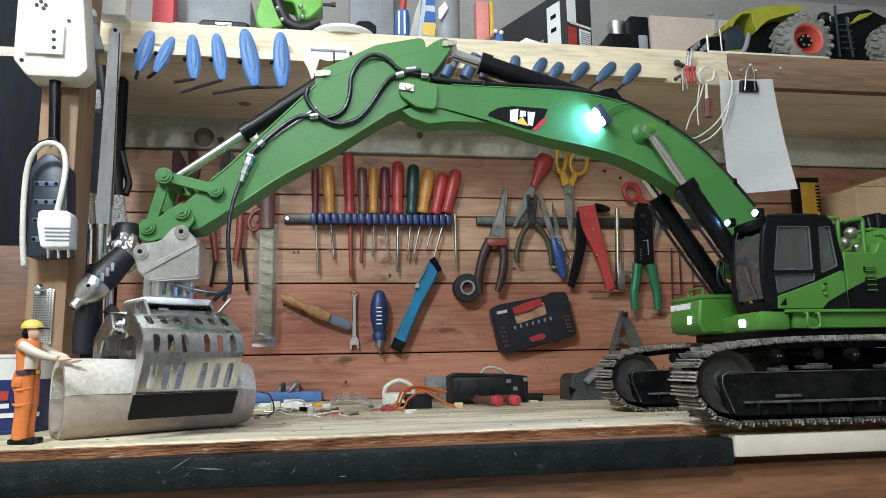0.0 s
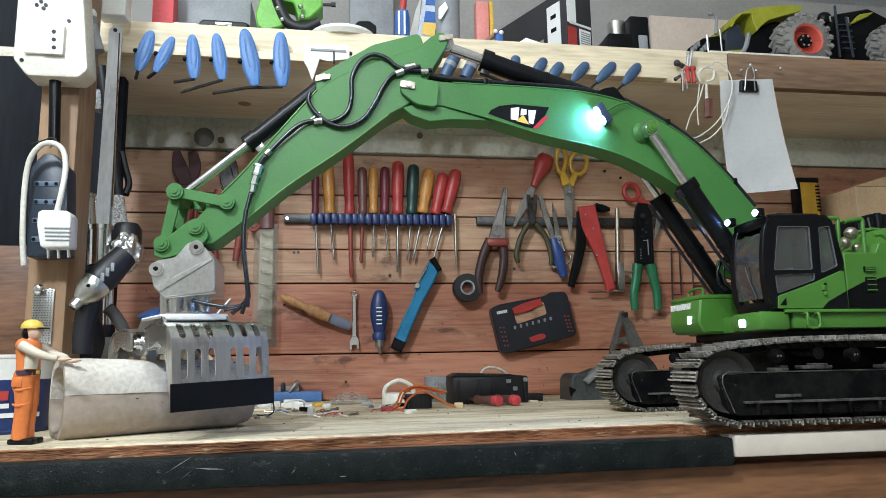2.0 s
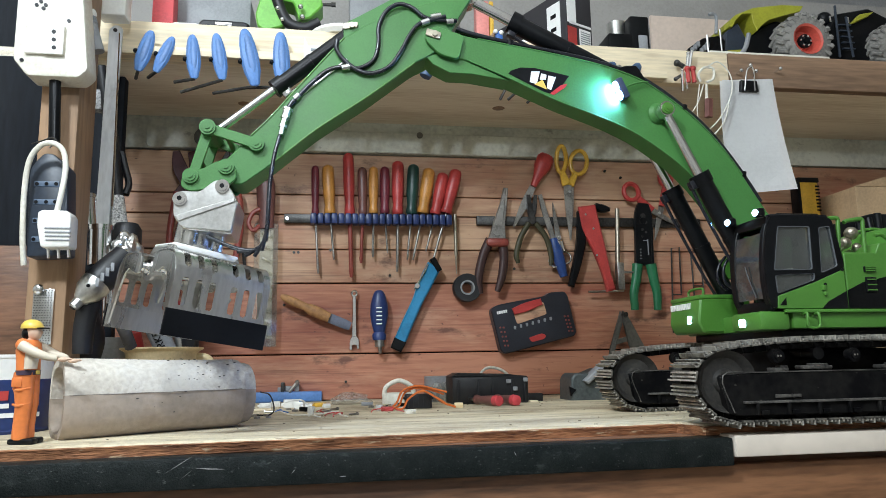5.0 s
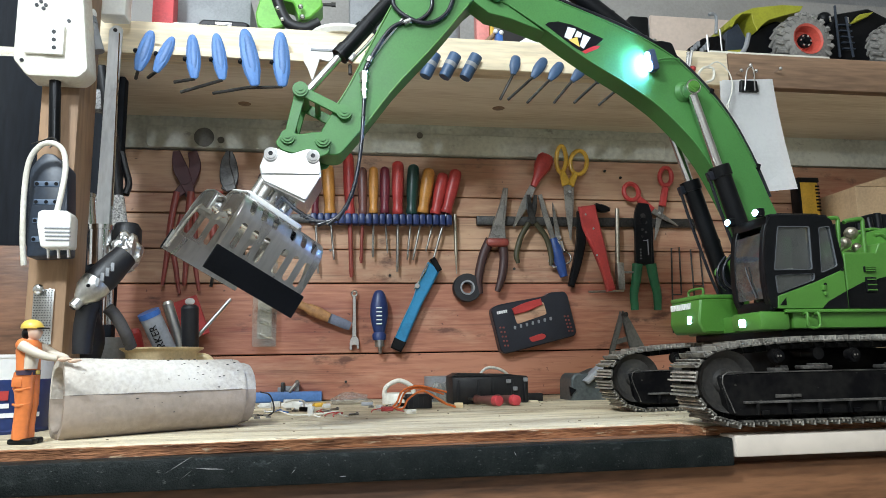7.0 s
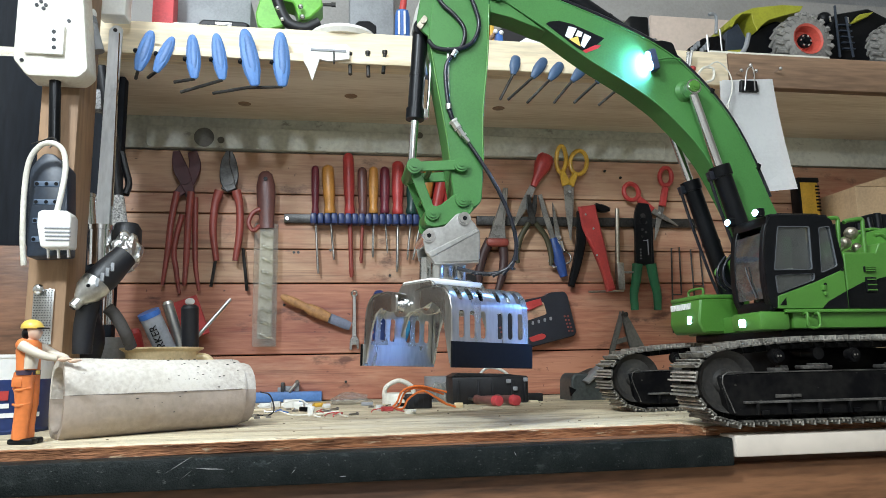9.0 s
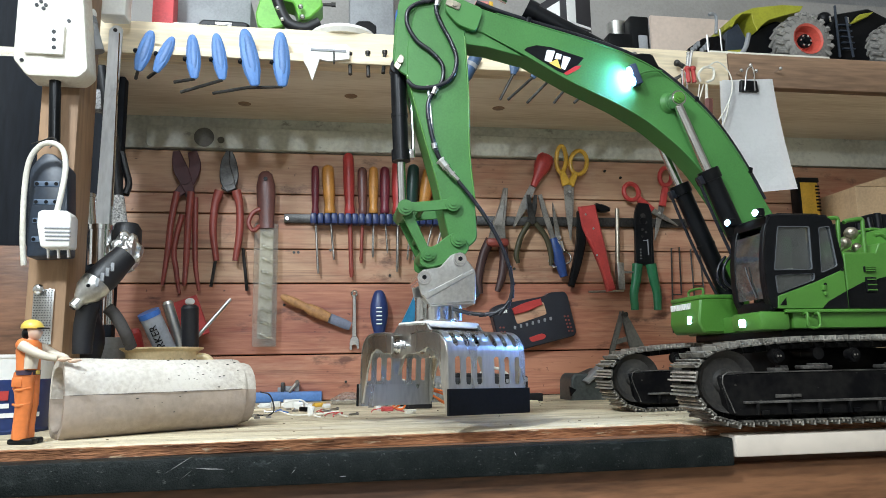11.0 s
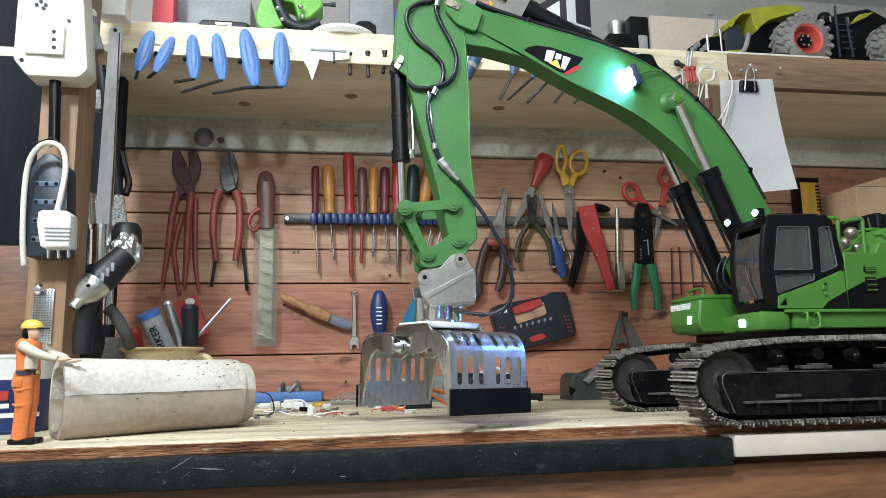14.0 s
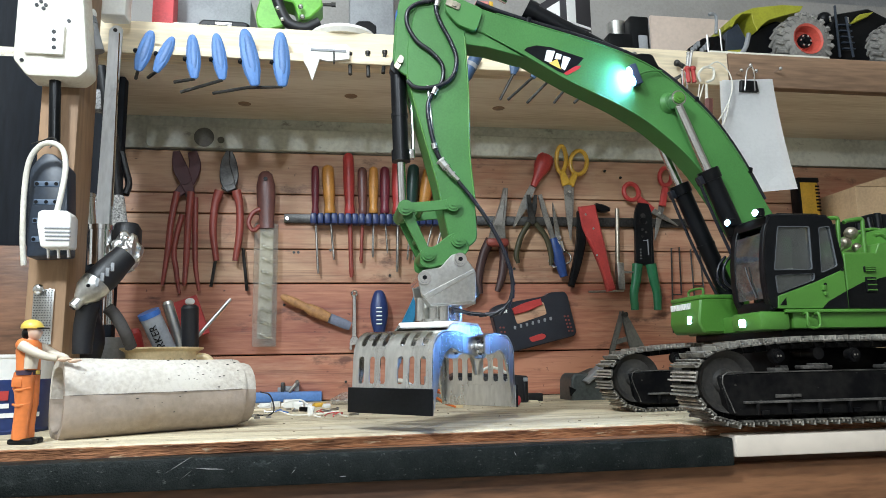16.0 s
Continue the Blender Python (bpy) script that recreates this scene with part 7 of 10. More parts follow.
# near-black wood colour that carries the shade around the post
M_SHADEDWOOD = material("shaded_wood", (0.008, 0.010, 0.014), 0.65, specular=0.15, vary=0.25, fine=60, coarse=6, bump=0.2, stretch=(3, 3, 0.4))
M_OFFWHITE = material("aged_white_plastic", (0.74, 0.72, 0.64), 0.42, vary=0.08, fine=220, coarse=12, bump=0.05, other=(0.58, 0.54, 0.44))
M_STRIP = material("slate_plastic", (0.025, 0.035, 0.052), 0.45, vary=0.15, bump=0.05)
post()


def socket_box():
    Y = 0.185
    t = thing("socket_box", "aged white surface-mounted power socket box", "socket", (-0.3227, 0.2, 0.4023))
    a, b = (-0.3601, 0.4834), (-0.2792, 0.3925)
    top = a[1] + 0.03
    bm = EMPTYBM()
    plate(bm, soften([(a[0], b[1] + 0.02), (a[0] + 0.016, b[1]), (b[0] - 0.010, b[1]), (b[0], b[1] + 0.010), (b[0] - 0.012, top), (a[0], top)], 0.004), Y, 0.22, 0.003, 2)
    wp("box", bm, M_OFFWHITE, t)
    c, d = (-0.3468, 0.453), (-0.3048, 0.4176)
    bm = EMPTYBM()
    plate(bm, rounded(c[0], d[1], d[0], c[1], 0.002), Y - 0.004, Y, 0.001)
    wp("cover", bm, M_OFFWHITE, t)
    c, d = (-0.3262, 0.4519), (-0.3053, 0.4173)
    bm = EMPTYBM()
    plate(bm, rounded(c[0], d[1], d[0], c[1], 0.001), Y - 0.0055, Y - 0.004, 0.0006)
    s = wp("socket", bm, M_WHITEPLASTIC, t)
    for q in ((-0.3161, 0.179, 0.4442), (-0.3155, 0.179, 0.4346), (-0.3148, 0.179, 0.425)):
        bm = EMPTYBM()
        rod(bm, (q[0], Y - 0.0062, q[2]), (q[0], Y - 0.0050, q[2]), 0.0024, n=12)
        wp("pin_hole", bm, M_BLACK, t)
    for q in ((-0.3385, 0.183, 0.4782), (-0.334, 0.183, 0.4827), (-0.3288, 0.183, 0.4788), (-0.331, 0.183, 0.4745), (-0.3498, 0.184, 0.4105), (-0.3025, 0.184, 0.4607)):
        bm = EMPTYBM()
        rod(bm, (q[0], Y - 0.0012, q[2]), (q[0], Y + 0.001, q[2]), 0.0022, n=10)
        wp("screw_hole", bm, M_BLACK, t)
    bm = EMPTYBM()
    rod(bm, (-0.3189, 0.2, 0.4011), (-0.3149, 0.2, 0.3194), 0.0062, n=16)
    wp("conduit", bm, M_BLACK, t, "black cable conduit")
    # grey plug on its tilted cable at the side
    t = thing("pipe_stub", "grey ribbed cable gland with white cap", "cable gland", (-0.2969, 0.25, 0.4696))
    bm = EMPTYBM()
    rod(bm, (-0.3039, 0.25, 0.4994), (-0.29, 0.25, 0.4534), 0.0075, n=18)
    for k in range(3):
        q = Vector((-0.3039, 0.25, 0.4994)).lerp(Vector((-0.29, 0.25, 0.4534)), 0.08 + 0.07 * k)
        d = (Vector((-0.29, 0.25, 0.4534)) - Vector((-0.3039, 0.25, 0.4994))).normalized() * 0.0012
        rod(bm, q - d, q + d, 0.0086, n=18)
    wp("body", bm, M_GREYP, t)
    bm = EMPTYBM()
    ball(bm, (-0.3048, 0.25, 0.5039), 0.0100, (1, 1, 0.8), 14)
    wp("cap", bm, M_WHITEPLASTIC, t)
    # second white box beside it
    a, b = (-0.3222, 0.5711), (-0.2841, 0.5467)
    bm = EMPTYBM()
    box(bm, (a[0] + b[0]) / 2, 0.345, (a[1] + b[1]) / 2 + 0.012, b[0] - a[0], 0.03, a[1] - b[1] + 0.03, 0.004)
    tagged(part("junction_box", bm, M_WHITEPLASTIC, None), "small white plastic junction box", "junction box")


socket_box()


def power_strip():
    Y = 0.190
    t = thing("power_strip", "slate grey power strip screwed to the post", "power strip", (-0.3164, 0.2, 0.2412))
    bm = EMPTYBM()
    plate(bm, soften([(-0.335, 0.284), (-0.3298, 0.294), (-0.321, 0.3041), (-0.3109, 0.303), (-0.295, 0.2876), (-0.29, 0.187), (-0.3327, 0.1849)], 0.004), Y, 0.22, 0.003, 2)
    wp("body", bm, M_STRIP, t)
    for a, b, c in (((-0.3257, 0.19, 0.2673), (-0.3157, 0.19, 0.2675), (-0.3057, 0.19, 0.2677)), ((-0.3254, 0.19, 0.2466), (-0.3149, 0.19, 0.2468), (-0.3055, 0.19, 0.247)), ((-0.3251, 0.19, 0.2255), (-0.3147, 0.19, 0.2256), (-0.3047, 0.19, 0.2257)), ((-0.3249, 0.19, 0.2045), (-0.3144, 0.19, 0.2046), (-0.3046, 0.19, 0.2047))):
        bm = EMPTYBM()
        box(bm, b[0], Y - 0.0003, b[2], 0.0260, 0.0012, 0.0062, 0.0005)
        f = wp("outlet", bm, M_TBLUEGREY, t, "row of socket holes")
        for q in (a, b, c):
            bm = EMPTYBM()
            rod(bm, (q[0], Y - 0.0014, q[2]), (q[0], Y, q[2]), 0.0021, n=10)
            wp("pin_hole", bm, M_BLACK, t)
    # thick white cable with a moulded plug
    t = thing("power_plug", "white moulded mains plug on its thick cable", "plug", (-0.2949, 0.17, 0.2099))
    bm = EMPTYBM()
    tube(bm, [(-0.3332, 0.19, 0.1755), (-0.3346, 0.185, 0.206), (-0.3344, 0.18, 0.2556), (-0.3296, 0.175, 0.2896), (-0.3173, 0.17, 0.3058), (-0.3023, 0.165, 0.3073), (-0.2919, 0.165, 0.2986), (-0.2883, 0.165, 0.2782), (-0.2911, 0.165, 0.2496), (-0.2955, 0.168, 0.2295)], 0.0030, n=10)
    wp("cable", bm, M_OFFWHITE, t)
    bm = EMPTYBM()
    plate(bm, soften([(-0.3102, 0.2287), (-0.3059, 0.2312), (-0.2802, 0.2304), (-0.2764, 0.2248), (-0.276, 0.1907), (-0.3054, 0.1904), (-0.3104, 0.215)], 0.003), 0.156, 0.180, 0.003, 2)
    wp("body", bm, M_WHITEPLASTIC, t)
    for a, b in (((-0.3035, 0.156, 0.2109), (-0.2743, 0.156, 0.2112)), ((-0.3032, 0.156, 0.2066), (-0.274, 0.156, 0.2069)), ((-0.3023, 0.156, 0.2024), (-0.2738, 0.156, 0.2026)), ((-0.3015, 0.156, 0.1981), (-0.2746, 0.156, 0.1984))):
        bm = EMPTYBM()
        box(bm, (a[0] + b[0]) / 2, 0.1556, a[2], (b[0] - a[0]) * 0.88, 0.0014, 0.0016, 0.0004)
        wp("grip_rib", bm, M_GREYP, t)
    for a, b in (((-0.3015, 0.168, 0.191), (-0.3002, 0.168, 0.1799)), ((-0.2913, 0.168, 0.191), (-0.29, 0.168, 0.18)), ((-0.2811, 0.168, 0.1911), (-0.2799, 0.168, 0.1812))):
        bm = EMPTYBM()
        rod(bm, a, b, 0.0017, n=8)
        wp("prong", bm, M_CHROME, t)
    bm = EMPTYBM()
    tube(bm, [(-0.3387, 0.2, 0.3166), (-0.3251, 0.195, 0.3194), (-0.3139, 0.19, 0.3215), (-0.3089, 0.19, 0.3177), (-0.3155, 0.19, 0.3095)], 0.0009, n=6)
    tagged(part("wire_tie", bm, M_DARKSTEEL, None), "twisted wire tie on the post", "wire")


M_TBLUEGREY = plastic("slate_blue", (0.09, 0.13, 0.19), 0.5)
power_strip()


def perforated_plate():
    Y = 0.2175
    a, b = (-0.3318, 0.1523), (-0.3099, 0.09)
    t = thing("perforated_plate", "galvanised perforated plate on the post", "metal plate", (-0.3208, 0.2175, 0.1217))
    bm = EMPTYBM()
    box(bm, (a[0] + b[0]) / 2, Y, (a[1] + b[1]) / 2, b[0] - a[0], 0.0015, a[1] - b[1], 0.0003)
    wp("plate", bm, M_STEEL, t)
    bm = EMPTYBM()
    nx, nz = 7, 22
    for i in range(nx):
        for k in range(nz):
            x = a[0] + (b[0] - a[0]) * (i + 0.5 + 0.25 * (k % 2)) / (nx + 0.5)
            z = b[1] + (a[1] - b[1]) * (k + 0.5) / nz
            box(bm, x, Y - 0.0009, z, 0.0010, 0.0006, 0.0010)
    tagged(wp("holes", bm, M_BLACK, t, "small dark punched holes"), kind="stuff")
    bm = EMPTYBM()
    ball(bm, (-0.3249, 0.212, 0.1517), 0.006, (1, 0.7, 1), 10)
    wp("bolt", bm, M_CHROME, t)


perforated_plate()


def steel_bar():
    Y = 0.36
    t = thing("steel_bar", "long flat brushed steel bar hanging from a nail", "steel bar", (-0.3042, 0.36, 0.5302))
    bm = EMPTYBM()
    plate(bm, soften([(-0.3128, 0.5365), (-0.3049, 0.543), (-0.2948, 0.5393), (-0.2974, 0.4134), (-0.2981, 0.2338), (-0.3167, 0.2336), (-0.3148, 0.3801)], 0.004), Y - 0.002, Y + 0.002, 0.0005)
    wp("bar", bm, M_BARSTEEL, t)
    bm = EMPTYBM()
    a, b = (-0.2982, 0.357, 0.4452), (-0.2958, 0.357, 0.2333)
    rod(bm, (-0.2986, 0.359, 0.5301), (-0.2951, 0.359, 0.2375), 0.0016, n=6)
    wp("rolled_edge", bm, M_CHROME, t)
    q = (-0.3044, 0.5345)
    bm = EMPTYBM()
    rod(bm, (q[0], Y - 0.0032, q[1]), (q[0], Y, q[1]), 0.0028, n=12)
    wp("nail", bm, M_DARKSTEEL, t)


steel_bar()


def rotary_tool():
    t = thing("heat_gun", "black heat gun with a silver nozzle hanging on the wall", "heat gun", (-0.2671, 0.23, 0.1614))
    A, B, C = Vector((-0.284, 0.2, 0.1296)), Vector((-0.2733, 0.204, 0.1457)), Vector((-0.2395, 0.23, 0.1934))
    d = (C - A).normalized()
    turn = Matrix.Translation(A) @ d.to_track_quat("Z", "Y").to_matrix().to_4x4()
    L = (C - A).length
    bm = EMPTYBM()
    lathe(bm, [(0.0, 0.001), (0.0040, 0.0), (0.0062, 0.002), (0.0064, 0.010), (0.0085, 0.012), (0.0155, 0.024), (0.0170, 0.032), (0.0170, 0.038), (0.0, 0.038)], 28, turn)
    wp("nozzle", bm, M_ALU, t, "silver conical nozzle")
    bm = EMPTYBM()
    lathe(bm, [(0.0, 0.038), (0.0160, 0.038), (0.0175, 0.045), (0.0165, 0.06), (0.0140, L), (0.0, L + 0.004)], 24, turn)
    body = wp("body", bm, M_RUBBER, t)
    bm = EMPTYBM()
    lathe(bm, [(0.0, -0.0006), (0.0034, -0.0006), (0.0034, 0.0012), (0.0, 0.0012)], 18, turn)
    wp("bore", bm, M_BLACK, t)
    q = turn @ Vector((0.0, 0.0, 0.030))
    bm = EMPTYBM()
    rod(bm, (q.x + 0.001, q.y - 0.0172, q.z + 0.001), (q.x + 0.001, q.y - 0.0140, q.z + 0.001), 0.0020, n=12)
    wp("port", bm, M_BLACK, t)
    bm = EMPTYBM()
    tube(bm, [(-0.272, 0.22, 0.1407), (-0.2755, 0.22, 0.1214), (-0.2775, 0.22, 0.1000), (-0.2775, 0.22, 0.0790)], (0.0125, 0.0105), n=16)
    wp("handle", bm, M_RUBBER, t)
    for k in range(4):
        q = Vector((-0.2584, 0.196, 0.1575)) + d * 0.008 * k
        bm = EMPTYBM()
        box(bm, q.x, q.y, q.z, 0.004, 0.002, 0.010, 0.0006)
        wp("label_bar", bm, M_GREYP, t)
    bm = EMPTYBM()
    tube(bm, [(-0.2562, 0.23, 0.1318), (-0.2479, 0.235, 0.1222), (-0.2377, 0.24, 0.1027), (-0.2332, 0.25, 0.0865)], 0.007, n=10)
    wp("cable", bm, material("dusty_black_hose", (0.055, 0.05, 0.046), 0.6, vary=0.25, bump=0.15), t)
    # chrome tubes
    for a, b, r in (((-0.2937, 0.31, 0.2435), (-0.2922, 0.31, 0.1922), 0.0140), ((-0.3171, 0.32, 0.2864), (-0.3126, 0.32, 0.2452), 0.0110), ((-0.2802, 0.31, 0.1705), (-0.2787, 0.31, 0.1168), 0.0062)):
        bm = EMPTYBM()
        rod(bm, a, b, r, n=24)
        rod(bm, Vector(a), Vector(a).lerp(Vector(b), 0.12), r * 1.12, n=24)
        tagged(part("chrome_tube", bm, M_CHROME, None), "short polished chrome tube hanging on the post", "tube", "chrome tubes")
    # flexible shaft with speckled sleeve
    t = thing("flexible_shaft", "black flexible shaft with a speckled sleeve", "flexible shaft", (-0.2985, 0.38, 0.3134))
    bm = EMPTYBM()
    tube(bm, [(-0.3298, 0.39, 0.4912), (-0.3174, 0.385, 0.4301), (-0.3052, 0.38, 0.3704), (-0.2977, 0.38, 0.3134), (-0.2838, 0.37, 0.2396)], 0.0085, n=12)
    wp("sleeve", bm, M_RUBBER, t)
    bm = EMPTYBM()
    tube(bm, [(-0.296, 0.372, 0.2954), (-0.2913, 0.37, 0.2711), (-0.2848, 0.365, 0.2426)], 0.0115, n=12)
    wp("speckled_sleeve", bm, material("speckled_plastic", (0.70, 0.70, 0.68), 0.6, vary=0.1, fine=260, coarse=420, bump=0.1, other=(0.02, 0.02, 0.02)), t, "black and white speckled sleeve")
    bm = EMPTYBM()
    box(bm, *(-0.33, 0.39, 0.4399), 0.020, 0.02, 0.030, 0.002)
    wp("speckled_block", bm, material("speckled_dark", (0.45, 0.45, 0.45), 0.6, vary=0.1, fine=260, coarse=300, bump=0.1, other=(0.03, 0.03, 0.03)), t)
    bm = EMPTYBM()
    tube(bm, [(-0.2964, 0.39, 0.3655), (-0.2899, 0.39, 0.3408), (-0.2829, 0.385, 0.3191), (-0.2852, 0.38, 0.3015)], 0.005, n=8)
    wp("clip", bm, M_RUBBER, t)
    # crumpled foil
    bm = EMPTYBM()
    v = bmesh.ops.create_icosphere(bm, subdivisions=4, radius=0.019)["verts"]
    for q in v:
        q.co = q.co * (1 + 0.30 * noise.noise(q.co * 120) + 0.12 * noise.noise(q.co * 420)) + Vector((0, 0, q.co.z * 0.4))
    at = (-0.2630, 0.315, 0.2090)
    tagged(part("foil_ball", bm, M_ALU, None, "", Matrix.Translation(at), 5), "crumpled ball of silver foil", "foil")
    bm = EMPTYBM()
    lathe(bm, [(0, 0.018), (0.014, 0.018), (0.019, 0.010), (0.019, -0.012), (0, -0.012)], 22, Matrix.Translation((-0.2711, 0.345, 0.2352)))
    tagged(part("cap", bm, M_RUBBER, None), "black rubber cap above the foil", "cap")
    # dark clutter below
    bm = EMPTYBM()
    tube(bm, [(-0.3222, 0.36, 0.1312), (-0.3103, 0.35, 0.101), (-0.3155, 0.35, 0.072)], 0.018, n=12)
    tagged(part("tool_pouch", bm, M_RUBBER, None), "black tool handle hanging in the shade", "tool")
    bm = EMPTYBM()
    rod(bm, (-0.3029, 0.44, 0.0761), (-0.3022, 0.44, 0.1057), 0.020, 0.020, n=24)
    tagged(part("grey_jar", bm, M_GREYP, None), "grey jar standing behind the pipe", "jar")


rotary_tool()


def paint_can():
    x, y = (-0.3123, 0.1418)
    t = thing("paint_can", "white and navy tin with lettering bars", "tin", (x, y + 0.02, 0))
    w = (-0.2924, 0.0369)[0] - x
    r = 0.0520
    zc = (-0.312, 0.053)[1]
    zt = (-0.3138, 0.0778)[1]
    cx_ = (-0.2924, 0.0369)[0] - r
    bm = EMPTYBM()
    m = Matrix.Translation((cx_, y + r * 0.6, 0))
    lathe(bm, [(0, 0.0), (r, 0.0), (r + 0.001, 0.003), (r, 0.004), (r, zc)], 48, m)
    wp("label", bm, M_NAVY, t, "navy printed label")
    bm = EMPTYBM()
    lathe(bm, [(r, zc), (r, zt - 0.004), (r + 0.001, zt - 0.003), (r + 0.001, zt), (r - 0.004, zt), (r - 0.005, zt - 0.003), (0, zt - 0.003)], 48, m)
    wp("body", bm, M_WHITEPLASTIC, t)
    for a, b in (((-0.3227, 0.0277), 0.010), ((-0.322, 0.0184), 0.014), ((-0.3007, 0.0271), 0.007), ((-0.3011, 0.0178), 0.009)):
        k = math.asin(max(-1, min(1, (a[0] + b / 2 - cx_) / r)))
        bm = EMPTYBM()
        box(bm, 0, -r - 0.0002, 0, b, 0.0010, 0.0045, m=Matrix.Translation((cx_, y + r * 0.6, a[1])) @ pose(0, 0, 0, 0, 0, math.degrees(k)))
        wp("lettering_bar", bm, M_WHITE, t)
    k = math.asin(max(-1, min(1, ((-0.3203, 0.0376)[0] - cx_) / r)))
    bm = EMPTYBM()
    box(bm, 0, -r - 0.0002, 0, 0.014, 0.0010, 0.009, m=Matrix.Translation((cx_, y + r * 0.6, (-0.3203, 0.0376)[1])) @ pose(0, 0, 0, 0, 0, math.degrees(k)))
    wp("label_patch", bm, M_REDP, t)


paint_can()


def cream_pot():
    Y = 0.40
    c = (-0.231, 0.4, 0.0893)
    x0, x1 = (-0.2844, 0.0901)[0], (-0.1782, 0.0885)[0]
    r = (x1 - x0) / 2
    cx_ = (x0 + x1) / 2
    zt = c[2]
    t = thing("pot", "cream enamel pot holding markers and small tools", "pot", (cx_, Y, 0))
    bm = EMPTYBM()
    m = Matrix.Translation((cx_, Y, 0))
    lathe(bm, [(0, 0.0), (r * 0.80, 0.0), (r * 0.84, 0.004), (r * 0.88, zt - 0.012), (r * 0.90, zt - 0.006), (r * 1.03, zt - 0.002), (r * 1.03, zt), (r * 0.92, zt), (r * 0.84, zt - 0.010), (r * 0.78, 0.006), (0, 0.006)], 48, m)
    wp("bowl", bm, M_CREAM, t)
    bm = EMPTYBM()
    a = (-0.1778, 0.4, 0.076)
    tube(bm, [(cx_ + r * 0.86, Y, zt - 0.012), (cx_ + r * 1.10, Y, zt - 0.014), (cx_ + r * 1.22, Y, zt - 0.020), (cx_ + r * 1.20, Y, zt - 0.030), (cx_ + r * 0.88, Y, zt - 0.036)], 0.005, n=10)
    wp("handle", bm, M_CREAM, t)
    # marker
    t = thing("marker_pen", "thick grey marker pen with blue cap in the pot", "marker", (-0.2267, 0.385, 0.1012))
    a, b = Vector((-0.2458, 0.372, 0.1375)), Vector((-0.223, 0.392, 0.082))
    e = a + (b - a).normalized() * 0.045
    bm = EMPTYBM()
    rod(bm, a.lerp(b, 0.10), b + (b - a) * 0.25, 0.0140, n=24)
    body = wp("barrel", bm, M_GREYP, t, "grey barrel")
    bm = EMPTYBM()
    rod(bm, a, a.lerp(b, 0.12), 0.0146, n=24)
    wp("cap", bm, M_BLUEP, t)
    # the end of a word printed along the barrel
    font = bpy.data.curves.new("lettering", "FONT")
    font.body, font.size, font.extrude, font.align_y = "RKER", 0.0140, 0.0003, "CENTER"
    text = new("lettering", font)
    me = bpy.data.meshes.new_from_object(text)
    bpy.data.objects.remove(text)
    me.materials.append(M_BLACK)
    d = (a - b).normalized()
    side_ = d.cross(Vector((0, -1, 0))).normalized()
    out_ = side_.cross(d) * -1
    if out_.y > 0:
        out_ = -out_
    up_ = out_.cross(d)
    m = Matrix((d, up_, out_)).transposed().to_4x4()
    word = new("lettering", me)
    word.parent = t
    word.matrix_basis = t.matrix_basis.inverted() @ Matrix.Translation(b.lerp(a, 0.20) + out_ * 0.0146) @ m
    # others
    for nm, lab, a, b, r1, mat_ in (("metal_tube", "thin brushed metal tube standing in the pot", (-0.2268, 0.4, 0.1505), (-0.2073, 0.41, 0.086), 0.0075, M_ALU),
                                    ("black_marker", "black pen with white tip standing in the pot", (-0.1969, 0.4, 0.1447), (-0.1966, 0.41, 0.0858), 0.0120, M_RUBBER),
                                    ("drill_bit", "slender steel drill bit leaning out of the pot", (-0.1469, 0.42, 0.1558), (-0.191, 0.41, 0.1), 0.0026, M_TOOLSTEEL),
                                    ("red_pencil", "short red pen standing in the pot", (-0.2692, 0.4, 0.1116), (-0.2644, 0.41, 0.083), 0.0085, M_REDP),
                                    ("blue_pen", "blue pen standing in the pot", (-0.2181, 0.42, 0.1143), (-0.2122, 0.42, 0.0823), 0.0080, M_BLUEP)):
        a, b = Vector(a), Vector(b)
        bm = EMPTYBM()
        rod(bm, a, b + (b - a) * 0.2, r1, n=16)
        rod(bm, a - (b - a).normalized() * 0.004, a, r1 * 0.7, r1, n=16)
        o_ = thing(nm, lab, "pen", tuple(b), "things in the pot")
        wp("shaft", bm, mat_, o_)
    # red plastic square behind the pot
    t = thing("set_square", "red plastic square leaning on the wall", "square", (-0.2262, 0.6, 0.1464))
    bm = EMPTYBM()
    plate(bm, [(-0.2695, 0.1656), (-0.2247, 0.1825), (-0.2006, 0.1178), (-0.2339, 0.1089), (-0.2658, 0.1186)], 0.596, 0.602, 0.001)
    wp("body", bm, M_REDP, t)
    bm = EMPTYBM()
    ball(bm, (-0.2324, 0.585, 0.1698), 0.006, (1.4, 0.5, 1), 10)
    wp("white_mark", bm, M_WHITE, t)


cream_pot()


# ---- on and along the shelf ----
SHELF_TOP = 0.524
SY = 0.365


